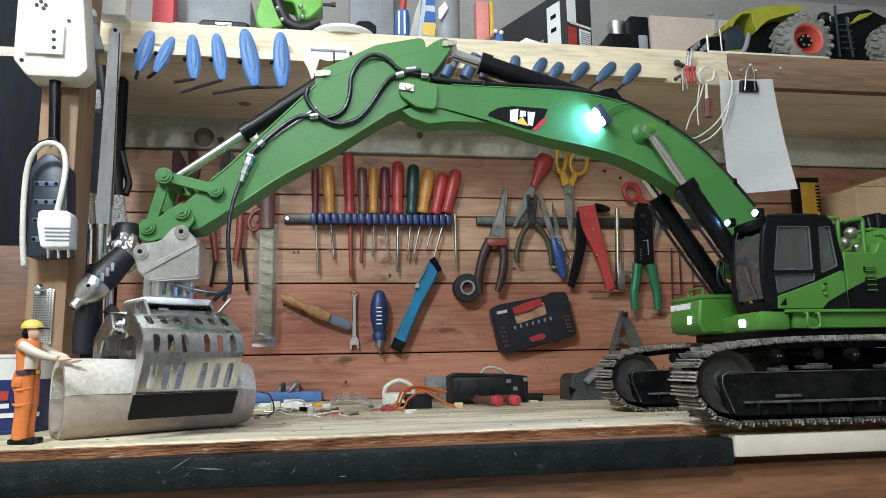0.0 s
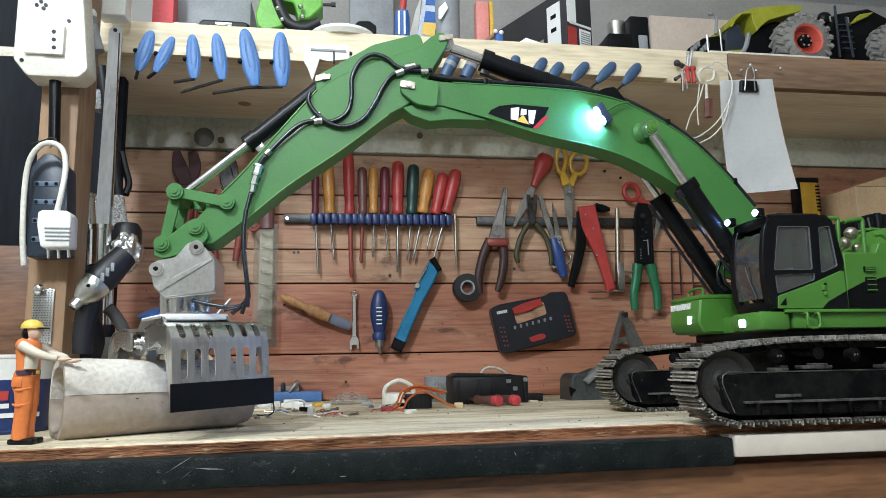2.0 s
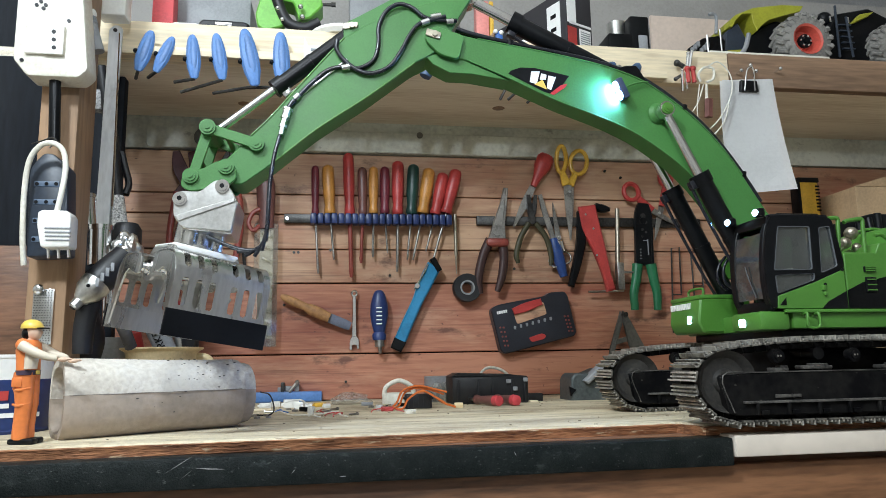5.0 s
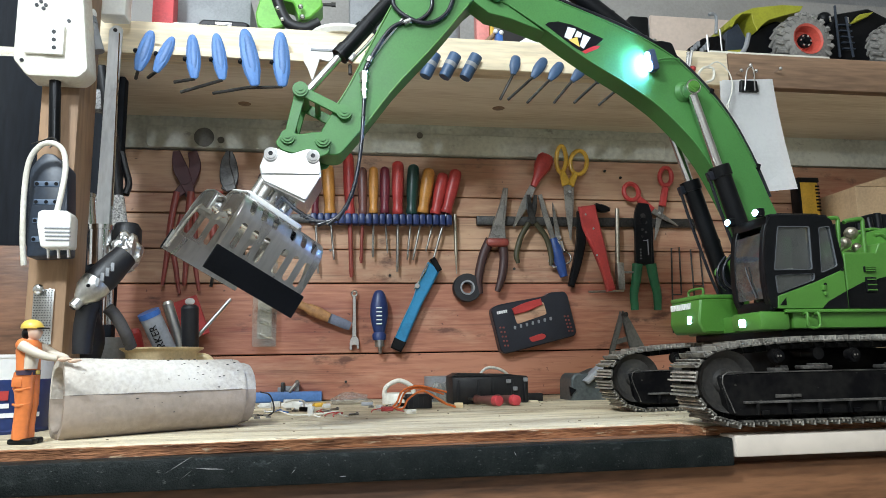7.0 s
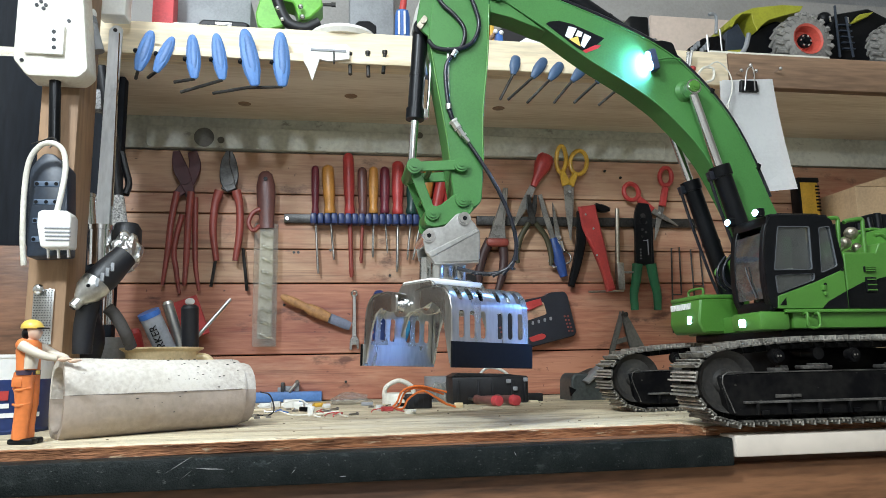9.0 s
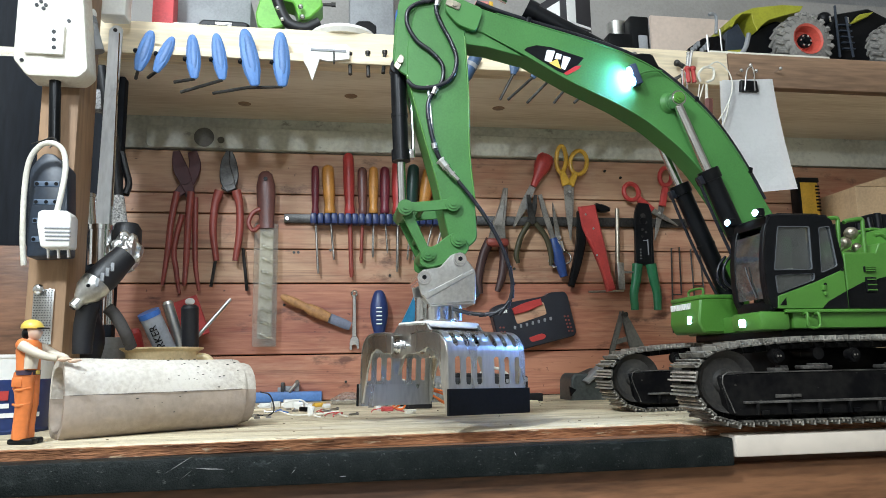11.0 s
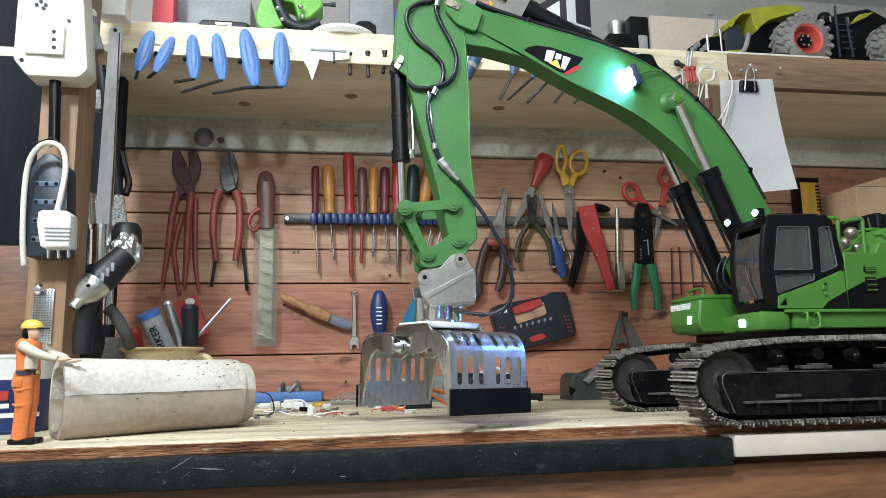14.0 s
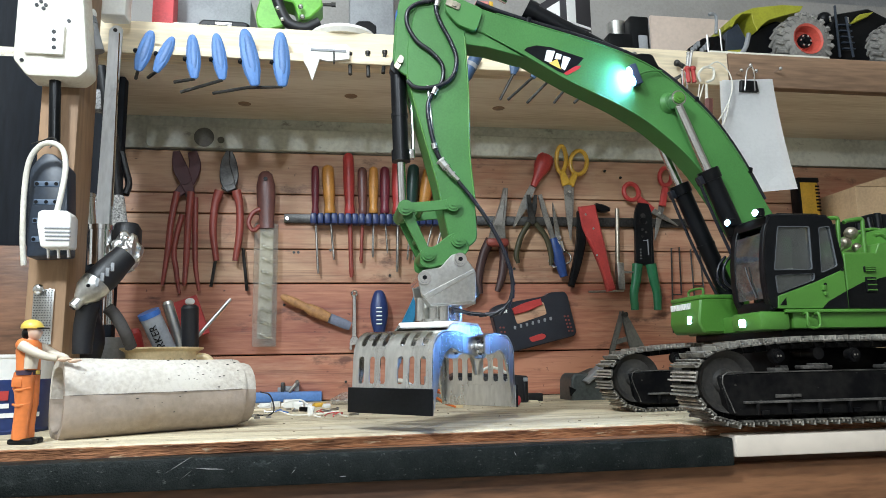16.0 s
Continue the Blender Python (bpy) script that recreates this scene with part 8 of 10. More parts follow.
def driver(label, mat_, top, base, tip, w, r, big=True):
    """A handled driver stuck through the strip under the shelf edge."""
    t = thing("driver_tool", label, "screwdriver", (base[0], SY, base[1]), "drivers in the shelf strip")
    rows = [(0, 0.26), (0.03, 0.45), (0.10, 0.66), (0.25, 0.86), (0.45, 0.98), (0.62, 1.0), (0.76, 0.90), (0.87, 0.70), (0.95, 0.58), (0.985, 0.46), (1, 0.30)] if big else [(0, 0.35), (0.04, 0.62), (0.12, 0.85), (0.35, 1.0), (0.6, 0.98), (0.8, 0.75), (0.92, 0.55), (1, 0.5)]
    bm = EMPTYBM()
    loft(bm, top, base, [(s, w * k) for s, k in rows], SY, 0.55 if big else 0.62, 8 if big else 16)
    h = wp("handle", bm, mat_, t, "", 24)
    if big:
        d = Vector((base[0] - top[0], 0, base[1] - top[1]))
        side = Vector((-d.z, 0, d.x)).normalized()
        bm = EMPTYBM()
        a, b = Vector(top).lerp(Vector(base), 0.12), Vector(top).lerp(Vector(base), 0.80)
        o = Vector((side.x, side.z)) * w * 0.12
        loft(bm, a + o, b + o, [(0, w * 0.10), (0.1, w * 0.34), (0.45, w * 0.52), (0.8, w * 0.46), (0.95, w * 0.25), (1, w * 0.10)], SY - w * 0.36, 0.5, 10)
        wp("grip_inlay", bm, M_BLUEINLAY, t)
        c = Vector((top[0], SY, top[1])) + d * 0.55 + side * w * 0.95
        if side.x > 0:
            c -= side * w * 1.9
        bm = EMPTYBM()
        rod(bm, c + Vector((-0.004, 0.002, 0.001)), c + Vector((0.006, 0.010, 0)), 0.0030, n=10)
        ball(bm, c + Vector((-0.002, 0.0, 0.0005)), 0.0034, n=10)
        wp("collar", bm, M_BLACK, t)
    bm = EMPTYBM()
    a, b = Vector((base[0], SY, base[1])), Vector((tip[0], SY + 0.012, tip[1]))
    rod(bm, a, b, r, n=8)
    wp("blade", bm, M_DARKSTEEL, t)


M_NAVYGREY = plastic("grey_blue_handle", (0.05, 0.10, 0.19), 0.4)
M_BLUEINLAY = plastic("pale_blue_inlay", (0.11, 0.22, 0.46), 0.5)
for tp, bs, ti, w in (((-0.2579, 0.5396), (-0.2734, 0.4781), (-0.2791, 0.4711), 0.0125), ((-0.2281, 0.5318), (-0.2497, 0.4775), (-0.2625, 0.4735), 0.0110), ((-0.2018, 0.5368), (-0.1962, 0.4699), (-0.2263, 0.4685), 0.0118),
                      ((-0.1688, 0.5405), (-0.1572, 0.47), (-0.2173, 0.4536), 0.0120), ((-0.1292, 0.5498), (-0.1111, 0.4626), (-0.1723, 0.4539), 0.0150), ((-0.0774, 0.5475), (-0.0726, 0.4634), (-0.1207, 0.4647), 0.0145)):
    driver("blue T-grip hex driver stuck in the shelf edge", M_TBLUE, tp, bs, ti, w * 0.86, 0.0024)
for tp, bs, ti in (((0.281, 0.5299), (0.2745, 0.4991), (0.2554, 0.4617)), ((0.3272, 0.5277), (0.305, 0.495), (0.2679, 0.4622)), ((0.3535, 0.5215), (0.3321, 0.4926), (0.2981, 0.458)), ((0.3962, 0.5237), (0.3687, 0.4924), (0.3415, 0.4598)),
                   ((0.4413, 0.526), (0.4094, 0.4924), (0.3745, 0.4612)), ((0.4831, 0.5262), (0.4533, 0.4907), (0.415, 0.4591))):
    driver("small blue-handled nut driver in the shelf strip", M_NAVYGREY, tp, bs, ti, 0.0085, 0.0022, False)
for a, b in (((0.1533, 0.365, 0.5251), (0.1372, 0.365, 0.489)), ((0.1848, 0.365, 0.5258), (0.1666, 0.365, 0.4894)), ((0.2174, 0.365, 0.5257), (0.198, 0.365, 0.4891))):
    t_ = thing("socket_driver", "hollow blue socket driver handle in the strip", "socket driver", b, "socket drivers in the strip")
    a, b = Vector(a), Vector(b)
    d = (a - b).normalized()
    bm = EMPTYBM()
    lathe(bm, [(0, 0), (0.0085, 0), (0.0095, 0.004), (0.0098, (a - b).length), (0.0075, (a - b).length), (0.0070, 0.010), (0, 0.010)], 20, Matrix.Translation(b) @ d.to_track_quat("Z", "Y").to_matrix().to_4x4())
    wp("handle", bm, M_NAVYGREY, t_)
    bm = EMPTYBM()
    q = b.lerp(a, 0.55)
    rod(bm, q - d * 0.0035, q + d * 0.0035, 0.0100, n=20)
    wp("band", bm, M_GREYP, t_, "pale grey band")


def caliper():
    t = thing("caliper", "white plastic vernier caliper hanging on the shelf", "caliper", (-0.008, 0.375, 0.5185))
    bm = EMPTYBM()
    plate(bm, soften([(-0.0428, 0.5409), (-0.036, 0.5253), (0.0188, 0.5325), (0.0239, 0.5274), (0.0239, 0.5093), (-0.0079, 0.5042), (-0.0196, 0.5071), (-0.03, 0.4729), (-0.0368, 0.4921), (-0.0427, 0.5024)], 0.002), 0.3600, 0.3645, 0.0006)
    wp("body", bm, M_WHITEPLASTIC, t)
    bm = EMPTYBM()
    a, b = (-0.0329, 0.371, 0.5207), (0.0188, 0.371, 0.5235)
    box(bm, (a[0] + b[0]) / 2, 0.3594, a[2], b[0] - a[0], 0.002, 0.003)
    wp("scale", bm, M_GREYP, t)
    bm = EMPTYBM()
    a, b = (0.0011, 0.359, 0.5206), (0.0013, 0.359, 0.4994)
    rod(bm, a, b, 0.0010, n=6)
    wp("slot", bm, M_BLACK, t)
    for a, b in (((0.0248, 0.378, 0.5234), (0.0255, 0.37, 0.4894)), ((0.052, 0.378, 0.5266), (0.0524, 0.37, 0.4871)), ((0.0778, 0.378, 0.5289), (0.0745, 0.37, 0.4935))):
        bm = EMPTYBM()
        rod(bm, a, b, 0.0030, n=10)
        rod(bm, a, Vector(a) + Vector((0, 0, 0.004)), 0.0042, n=10)
        tagged(part("bolt", bm, M_DARKSTEEL, None), "dark bolt standing in the shelf strip", "bolt", "bolts in the strip")


caliper()


def slab(name, label, cat, x0, x1, z1, y, depth, mat_, z0=SHELF_TOP, bevel=0.002, lean=0):
    bm = EMPTYBM()
    m = Matrix.Translation((x0, y, z0)) @ pose(0, 0, 0, 0, lean, 0) @ Matrix.Translation((-x0, -y, -z0))
    box(bm, (x0 + x1) / 2, y + depth / 2, (z0 + z1) / 2, x1 - x0, depth, z1 - z0, bevel, m=m)
    ob = part(name, bm, mat_, None)
    tagged(ob, label, cat)
    return ob


def shelf_things():
    Y = 0.43
    T = 0.66
    slab("red_folder", "red cardboard folder standing on the shelf", "folder", (-0.2752, 0.6029)[0], (-0.2438, 0.6049)[0], T, Y, 0.03, plastic("bright_red_card", (0.62, 0.08, 0.09), 0.6))
    slab("grey_crate", "grey plastic crate on the shelf", "crate", (-0.2535, 0.6304)[0], (-0.1331, 0.638)[0], T, 0.48, 0.12, M_GREYP, bevel=0.006)
    slab("white_tray", "shallow white tray on the shelf edge", "tray", (-0.2408, 0.5727)[0], (-0.2016, 0.5751)[0], (-0.2198, 0.5776)[1], 0.408, 0.05, M_WHITEPLASTIC, bevel=0.004)
    slab("brown_book", "thin brown book lying on the shelf", "book", (-0.2028, 0.564)[0], (-0.1198, 0.5689)[0], (-0.2029, 0.5668)[1], 0.408, 0.06, M_CARD, bevel=0.001)
    bm = EMPTYBM()
    x0, x1, z0 = (-0.2003, 0.5645)[0], (-0.1293, 0.5686)[0], (-0.165, 0.5665)[1]
    plate(bm, soften([(x0, z0), (x1, z0), (x1 + 0.004, z0 + 0.010), (x1 - 0.004, z0 + 0.015), (x0 + 0.004, z0 + 0.016), (x0 - 0.002, z0 + 0.008)], 0.004), 0.404, 0.45, 0.003)
    ph = part("black_device", bm, M_BLACK, None)
    tagged(ph, "flat black device lying on the shelf", "device")
    bm = EMPTYBM()
    q = (-0.1648, 0.5751)
    box(bm, q[0], 0.4035, q[1], 0.026, 0.002, 0.006, 0.001)
    part("connector", bm, M_CHROME, ph, "bright metal connector")
    # green ratchet clamp
    t = thing("green_clamp", "bright green plastic clamp tool on the shelf", "clamp", (-0.0661, 0.43, 0.597))
    g = plastic("lime_plastic", (0.16, 0.46, 0.06), 0.4)
    bm = EMPTYBM()
    plate(bm, soften([(-0.1201, 0.6032), (-0.1129, 0.6323), (-0.1023, 0.6619), (-0.0273, 0.6672), (-0.0162, 0.6241), (-0.0372, 0.6007), (-0.053, 0.5978), (-0.0622, 0.626), (-0.0798, 0.6297), (-0.0863, 0.6053), (-0.0738, 0.587), (-0.1048, 0.5758), (-0.1171, 0.5845)], 0.004), Y - 0.01, Y + 0.035, 0.003)
    wp("body", bm, g, t)
    bm = EMPTYBM()
    tube(bm, [(-0.0901, 0.415, 0.6352), (-0.0801, 0.415, 0.6074), (-0.0678, 0.415, 0.5875), (-0.0435, 0.415, 0.5814), (-0.0219, 0.415, 0.5921)], 0.0085, n=10)
    wp("strap", bm, M_RUBBER, t)
    for q in ((-0.085, 0.41, 0.6092), (-0.0778, 0.41, 0.5909), (-0.0506, 0.41, 0.6142), (-0.0478, 0.41, 0.5974)):
        bm = EMPTYBM()
        ball(bm, q, 0.0042, n=10)
        wp("rivet", bm, M_CHROME, t)
    bm = EMPTYBM()
    rod(bm, (-0.0305, 0.43, 0.63), (-0.002, 0.43, 0.6309), 0.0028, n=8)
    rod(bm, (-0.0037, 0.43, 0.6308), (0.0034, 0.43, 0.6312), 0.0040, n=8)
    wp("lever", bm, M_DARKSTEEL, t)
    bm = EMPTYBM()
    a, b = (-0.1038, 0.42, 0.5691), (-0.0262, 0.42, 0.5773)
    box(bm, (a[0] + b[0]) / 2, 0.43, 0.545, b[0] - a[0], 0.04, 0.042, 0.004)
    wp("base", bm, M_BLACK, t)
    bm = EMPTYBM()
    lathe(bm, [(0, 0), (0.05, 0), (0.055, 0.006), (0.052, 0.012), (0, 0.012)], 30, Matrix.Translation(((0.16, 0.5789)[0] - 0.145, 0.43, 0.563)))
    tagged(part("white_dish", bm, M_WHITEPLASTIC, None), "white plastic dish lying on the shelf", "dish")
    # grey pad and spool
    slab("grey_pad", "rounded grey pad leaning on the back wall", "pad", (0.0284, 0.7214)[0], (0.114, 0.7269)[0], 0.80, 0.60, 0.02, M_GREYP, bevel=0.008, z0=SHELF_TOP)
    bm = EMPTYBM()
    plate(bm, soften([(0.0302, 0.5597), (0.0302, 0.5901), (0.0391, 0.5993), (0.057, 0.6004), (0.0677, 0.5924), (0.0676, 0.5617)], 0.003), 0.415, 0.45, 0.002)
    tagged(part("black_spool", bm, M_BLACK, None), "small black plastic spool holder", "spool")
    # tubes and sachets
    t = thing("glue_tube", "blue and white tube standing on the shelf", "tube", (0.1092, 0.42, 0.5832))
    bm = EMPTYBM()
    loft(bm, (0.1096, 0.622), (0.1091, 0.5717), [(0, 0.010), (0.2, 0.012), (1, 0.0125)], 0.42, 0.7, 14)
    wp("tube", bm, M_BLUEP, t)
    bm = EMPTYBM()
    for x in ((0.103, 0.5971), (0.112, 0.5977)):
        box(bm, x[0], 0.4105, x[1], 0.003, 0.002, 0.04)
    wp("stripe", bm, M_WHITE, t)
    bm = EMPTYBM()
    rod(bm, (0.1096, 0.42, 0.622), (0.1135, 0.42, 0.6517), 0.006, 0.005, n=12)
    wp("cap", bm, M_REDP, t)
    t = thing("sachet", "yellow and blue printed sachet standing on the shelf", "sachet", (0.1487, 0.44, 0.6051))
    bm = EMPTYBM()
    plate(bm, [(0.1353, 0.5797), (0.1478, 0.6751), (0.1724, 0.6768), (0.1633, 0.5813)], 0.438, 0.446, 0.002)
    wp("bag", bm, plastic("pale_foil", (0.55, 0.60, 0.68), 0.3), t)
    for q, mm in (([(0.1425, 0.5934), (0.1465, 0.6134), (0.1671, 0.6127), (0.1639, 0.5887)], M_YELLOWP), ([(0.1465, 0.6154), (0.1496, 0.6335), (0.1684, 0.6326), (0.1671, 0.6147)], M_BLUEP), ([(0.1498, 0.6454), (0.1519, 0.6636), (0.1699, 0.6648), (0.1686, 0.6447)], M_BLUEP)):
        bm = EMPTYBM()
        plate(bm, q, 0.4365, 0.438)
        wp("print_patch", bm, mm, t)
    bm = EMPTYBM()
    plate(bm, soften([(0.1215, 0.5837), (0.1344, 0.6393), (0.1442, 0.6652), (0.1384, 0.5846)], 0.003), 0.449, 0.46, 0.002)
    tagged(part("silver_bag", bm, M_CHROME, None), "shiny silver bag leaning on the sachet", "bag")
    t = thing("silicone_tube", "grey cartridge with white print standing on the shelf", "cartridge", (0.1871, 0.44, 0.5975))
    bm = EMPTYBM()
    loft(bm, (0.1858, 0.6777), (0.1866, 0.5727), [(0, 0.022), (1, 0.020)], 0.44, 0.9, 20)
    wp("cartridge", bm, M_GREYP, t)
    bm = EMPTYBM()
    plate(bm, soften([(0.168, 0.61), (0.1683, 0.6296), (0.1797, 0.6422), (0.1841, 0.6306), (0.1717, 0.6102)], 0.002), 0.417, 0.419)
    wp("white_print", bm, M_WHITE, t)
    slab("red_level", "red and white boards standing on the shelf", "board", (0.2352, 0.6203)[0], (0.2574, 0.6216)[0], T, 0.44, 0.02, plastic("salmon_board", (0.70, 0.25, 0.22), 0.5))
    slab("yellow_rule", "yellow folding rule standing on the shelf", "rule", (0.2584, 0.6217)[0], (0.2651, 0.6221)[0], T, 0.44, 0.02, M_YELLOW, bevel=0.001)
    bm = EMPTYBM()
    rod(bm, (0.2363, 0.42, 0.5661), (0.2615, 0.42, 0.592), 0.004, n=8)
    tagged(part("stick", bm, M_POSTWOOD, None), "short wooden stick leaning on the shelf", "stick")
    t = thing("spring_clamp", "small blue spring clamp on the shelf", "clamp", (0.2668, 0.42, 0.5776))
    bm = EMPTYBM()
    box(bm, *(0.2668, 0.42, 0.5805), 0.012, 0.02, 0.026, 0.003)
    wp("body", bm, M_BLUEP, t)
    for q in ((0.2601, 0.41, 0.591), (0.2695, 0.41, 0.5896)):
        bm = EMPTYBM()
        ball(bm, q, 0.004, n=10)
        wp("tip", bm, M_WHITE, t)
    # carton with printed patches
    t = thing("carton", "black carton with white and red printed panels", "box", (0.4058, 0.46, 0.6198))
    blk = plastic("printed_black_card", (0.03, 0.028, 0.032), 0.5)
    a, b = (0.3861, 0.5688), (0.4564, 0.6699)
    xl = (0.3883, 0.6143)[0]
    W = b[0] - xl
    bm = EMPTYBM()
    cz = a[1]
    m = Matrix.Translation((xl, 0.43, 0.567)) @ pose(0, 0, 0, 0, 0, 25)
    box(bm, 0.030, 0.10, 0.06, 0.060, 0.20, 0.12, 0.0015, m=m)
    wp("carton", bm, blk, t)
    for q, mm in (((0.032, -0.0006, 0.060, 0.050, 0.0012, 0.004), M_WHITE), ((0.012, -0.0006, 0.030, 0.020, 0.0012, 0.045), M_REDP), ((0.012, -0.0006, 0.085, 0.020, 0.0012, 0.05), M_WHITE), ((0.042, -0.0006, 0.036, 0.026, 0.0012, 0.035), M_WHITE),
                  ((-0.0006, 0.030, 0.060, 0.0012, 0.032, 0.085), M_WHITE)):
        bm = EMPTYBM()
        box(bm, *q, m=m)
        wp("print_panel", bm, mm, t)
    for k in range(7):
        bm = EMPTYBM()
        box(bm, 0.042, -0.0014, 0.024 + 0.004 * k, 0.022, 0.0008, 0.0016, m=m)
        wp("print_bar", bm, M_GREYP, t)
    for k in range(6):
        bm = EMPTYBM()
        box(bm, -0.0006, 0.062 + 0.016 * k, 0.035, 0.0012, 0.010, 0.03 + 0.006 * (k % 3), m=m)
        wp("print_bar", bm, M_MAROON if k % 2 else M_GREYP, t)
    for dz in (-0.008, 0.008):
        bm = EMPTYBM()
        box(bm, -0.0014, 0.030, 0.068 + 1.5 * dz, 0.0008, 0.013, 0.007, m=m)
        wp("print_mark", bm, M_BLACK, t)
    bm = EMPTYBM()
    plate(bm, [(0.2772, 0.5592), (0.3114, 0.5846), (0.3569, 0.5713), (0.3565, 0.5614)], 0.413, 0.4145)
    tagged(part("loose_paper", bm, M_PAPER, None), "loose white sheet of paper on the shelf", "paper")
    t = thing("spray_can", "silver aerosol can on the shelf", "spray can", (0.4966, 0.48, 0.6563))
    bm = EMPTYBM()
    c = (0.5076, 0.667)
    lathe(bm, [(0, 0), (0.020, 0), (0.020, 0.085), (0.016, 0.10), (0.016, 0.14), (0, 0.14)], 24, Matrix.Translation((c[0], 0.50, SHELF_TOP)))
    wp("can", bm, M_ALU, t)
    slab("black_case", "black plastic case on the shelf", "case", (0.4706, 0.6187)[0], (0.5152, 0.6212)[0], (0.4842, 0.6215)[1], 0.45, 0.05, M_BLACK, bevel=0.004)
    slab("battery_box", "black battery box with a grey label", "box", (0.5158, 0.6261)[0], (0.5517, 0.6282)[0], (0.5328, 0.6612)[1], 0.46, 0.05, M_BLACK, bevel=0.004)
    slab("battery_label", "grey label card on the battery box", "label", (0.5281, 0.6244)[0], (0.545, 0.6254)[0], (0.5343, 0.6227)[1], 0.455, 0.003, M_GREYP, z0=0.5665)
    bm = EMPTYBM()
    plate(bm, [(0.5068, 0.5566), (0.5093, 0.5636), (0.5344, 0.566), (0.5611, 0.5604), (0.5608, 0.5574)], 0.392, 0.42)
    tagged(part("paper_strip", bm, M_PAPER, None), "white paper strip lying on the shelf edge", "paper")


shelf_things()


def plaster_upper():
    # light plaster field above the shelf
    bm = EMPTYBM()
    box(bm, 0.4, 0.672, 0.68, 3.3, 0.03, 0.29)
    structure("upper_wall", bm, M_UPPERWALL, "grey-beige plastered wall above the shelf", "wall")


plaster_upper()


def leaning_board():
    bm = EMPTYBM()
    box(bm, 0.775, 0.640, (SHELF_TOP + 0.7600) / 2, 0.262, 0.008, 0.7600 - SHELF_TOP, 0.001)
    ob = part("beige_board", bm, material("beige_fibreboard", (0.62, 0.50, 0.42), 0.8, vary=0.06, fine=120, coarse=8, bump=0.1), None)
    tagged(ob, "beige fibreboard panel standing against the wall", "board")


leaning_board()


def paper_pad():
    Y = 0.372
    t = thing("notepad", "white paper pad hanging from a black clip", "notepad", (0.6744, 0.372, 0.5035))
    for k, (dx, dz) in enumerate(((0.0, 0.0), (0.003, 0.004), (-0.002, 0.007))):
        pts = [(0.6278, 0.5092), (0.7181, 0.5153), (0.7219, 0.423), (0.7266, 0.3226), (0.6715, 0.3179), (0.6205, 0.315), (0.624, 0.4103)]
        bm = EMPTYBM()
        rows = []
        n = 14
        for i in range(n + 1):
            f = i / n
            l = Vector(pts[0]).lerp(Vector(pts[6]), f * 2) if f < 0.5 else Vector(pts[6]).lerp(Vector(pts[5]), f * 2 - 1)
            r = Vector(pts[1]).lerp(Vector(pts[2]), f * 2) if f < 0.5 else Vector(pts[2]).lerp(Vector(pts[3]), f * 2 - 1)
            if k:
                l, r = l + Vector((dx, dz * f)), r + Vector((-0.012 * f * k, dz * f))
            row = []
            for j in range(9):
                g = j / 8
                p_ = l.lerp(r, g)
                curl = -0.020 * f * f + 0.006 * math.sin(g * 3 + 1) * f + 0.0022 * k
                row.append(bm.verts.new((p_[0], Y + curl, p_[1])))
            rows.append(row)
        for a, b in zip(rows, rows[1:]):
            for j in range(8):
                bm.faces.new((a[j], a[j + 1], b[j + 1], b[j]))
        bmesh.ops.solidify(bm, geom=bm.faces[:], thickness=0.0004)
        wp("sheet", bm, M_PAPER, t)
    a, b = (0.656, 0.508), (0.6874, 0.49)
    bm = EMPTYBM()
    v = plate(bm, [(a[0], b[1]), (b[0], b[1]), (b[0] - 0.002, a[1]), (a[0] + 0.002, a[1])], Y - 0.007, Y + 0.008, 0.001)
    wp("clip", bm, M_BLACK, t)
    for q0, q1, q2 in (((0.6611, 0.364, 0.49), (0.6696, 0.366, 0.5252), (0.6797, 0.368, 0.5334)), ((0.6791, 0.364, 0.4908), (0.6815, 0.366, 0.5228), (0.6797, 0.368, 0.5334))):
        bm = EMPTYBM()
        tube(bm, [q0, q1, q2], 0.0012, n=6)
        wp("clip_arm", bm, M_CHROME, t)
    for q in ((0.6635, 0.372, 0.5275), (0.6806, 0.372, 0.5372), (0.6898, 0.372, 0.5277), (0.7344, 0.372, 0.5339)):
        bm = EMPTYBM()
        ball(bm, q, 0.0034, n=10)
        rod(bm, q, (q[0], 0.388, q[2]), 0.0012, n=6)
        tagged(part("push_pin", bm, M_CHROME, None), "shiny push pin in the shelf edge", "pin", "push pins")


paper_pad()


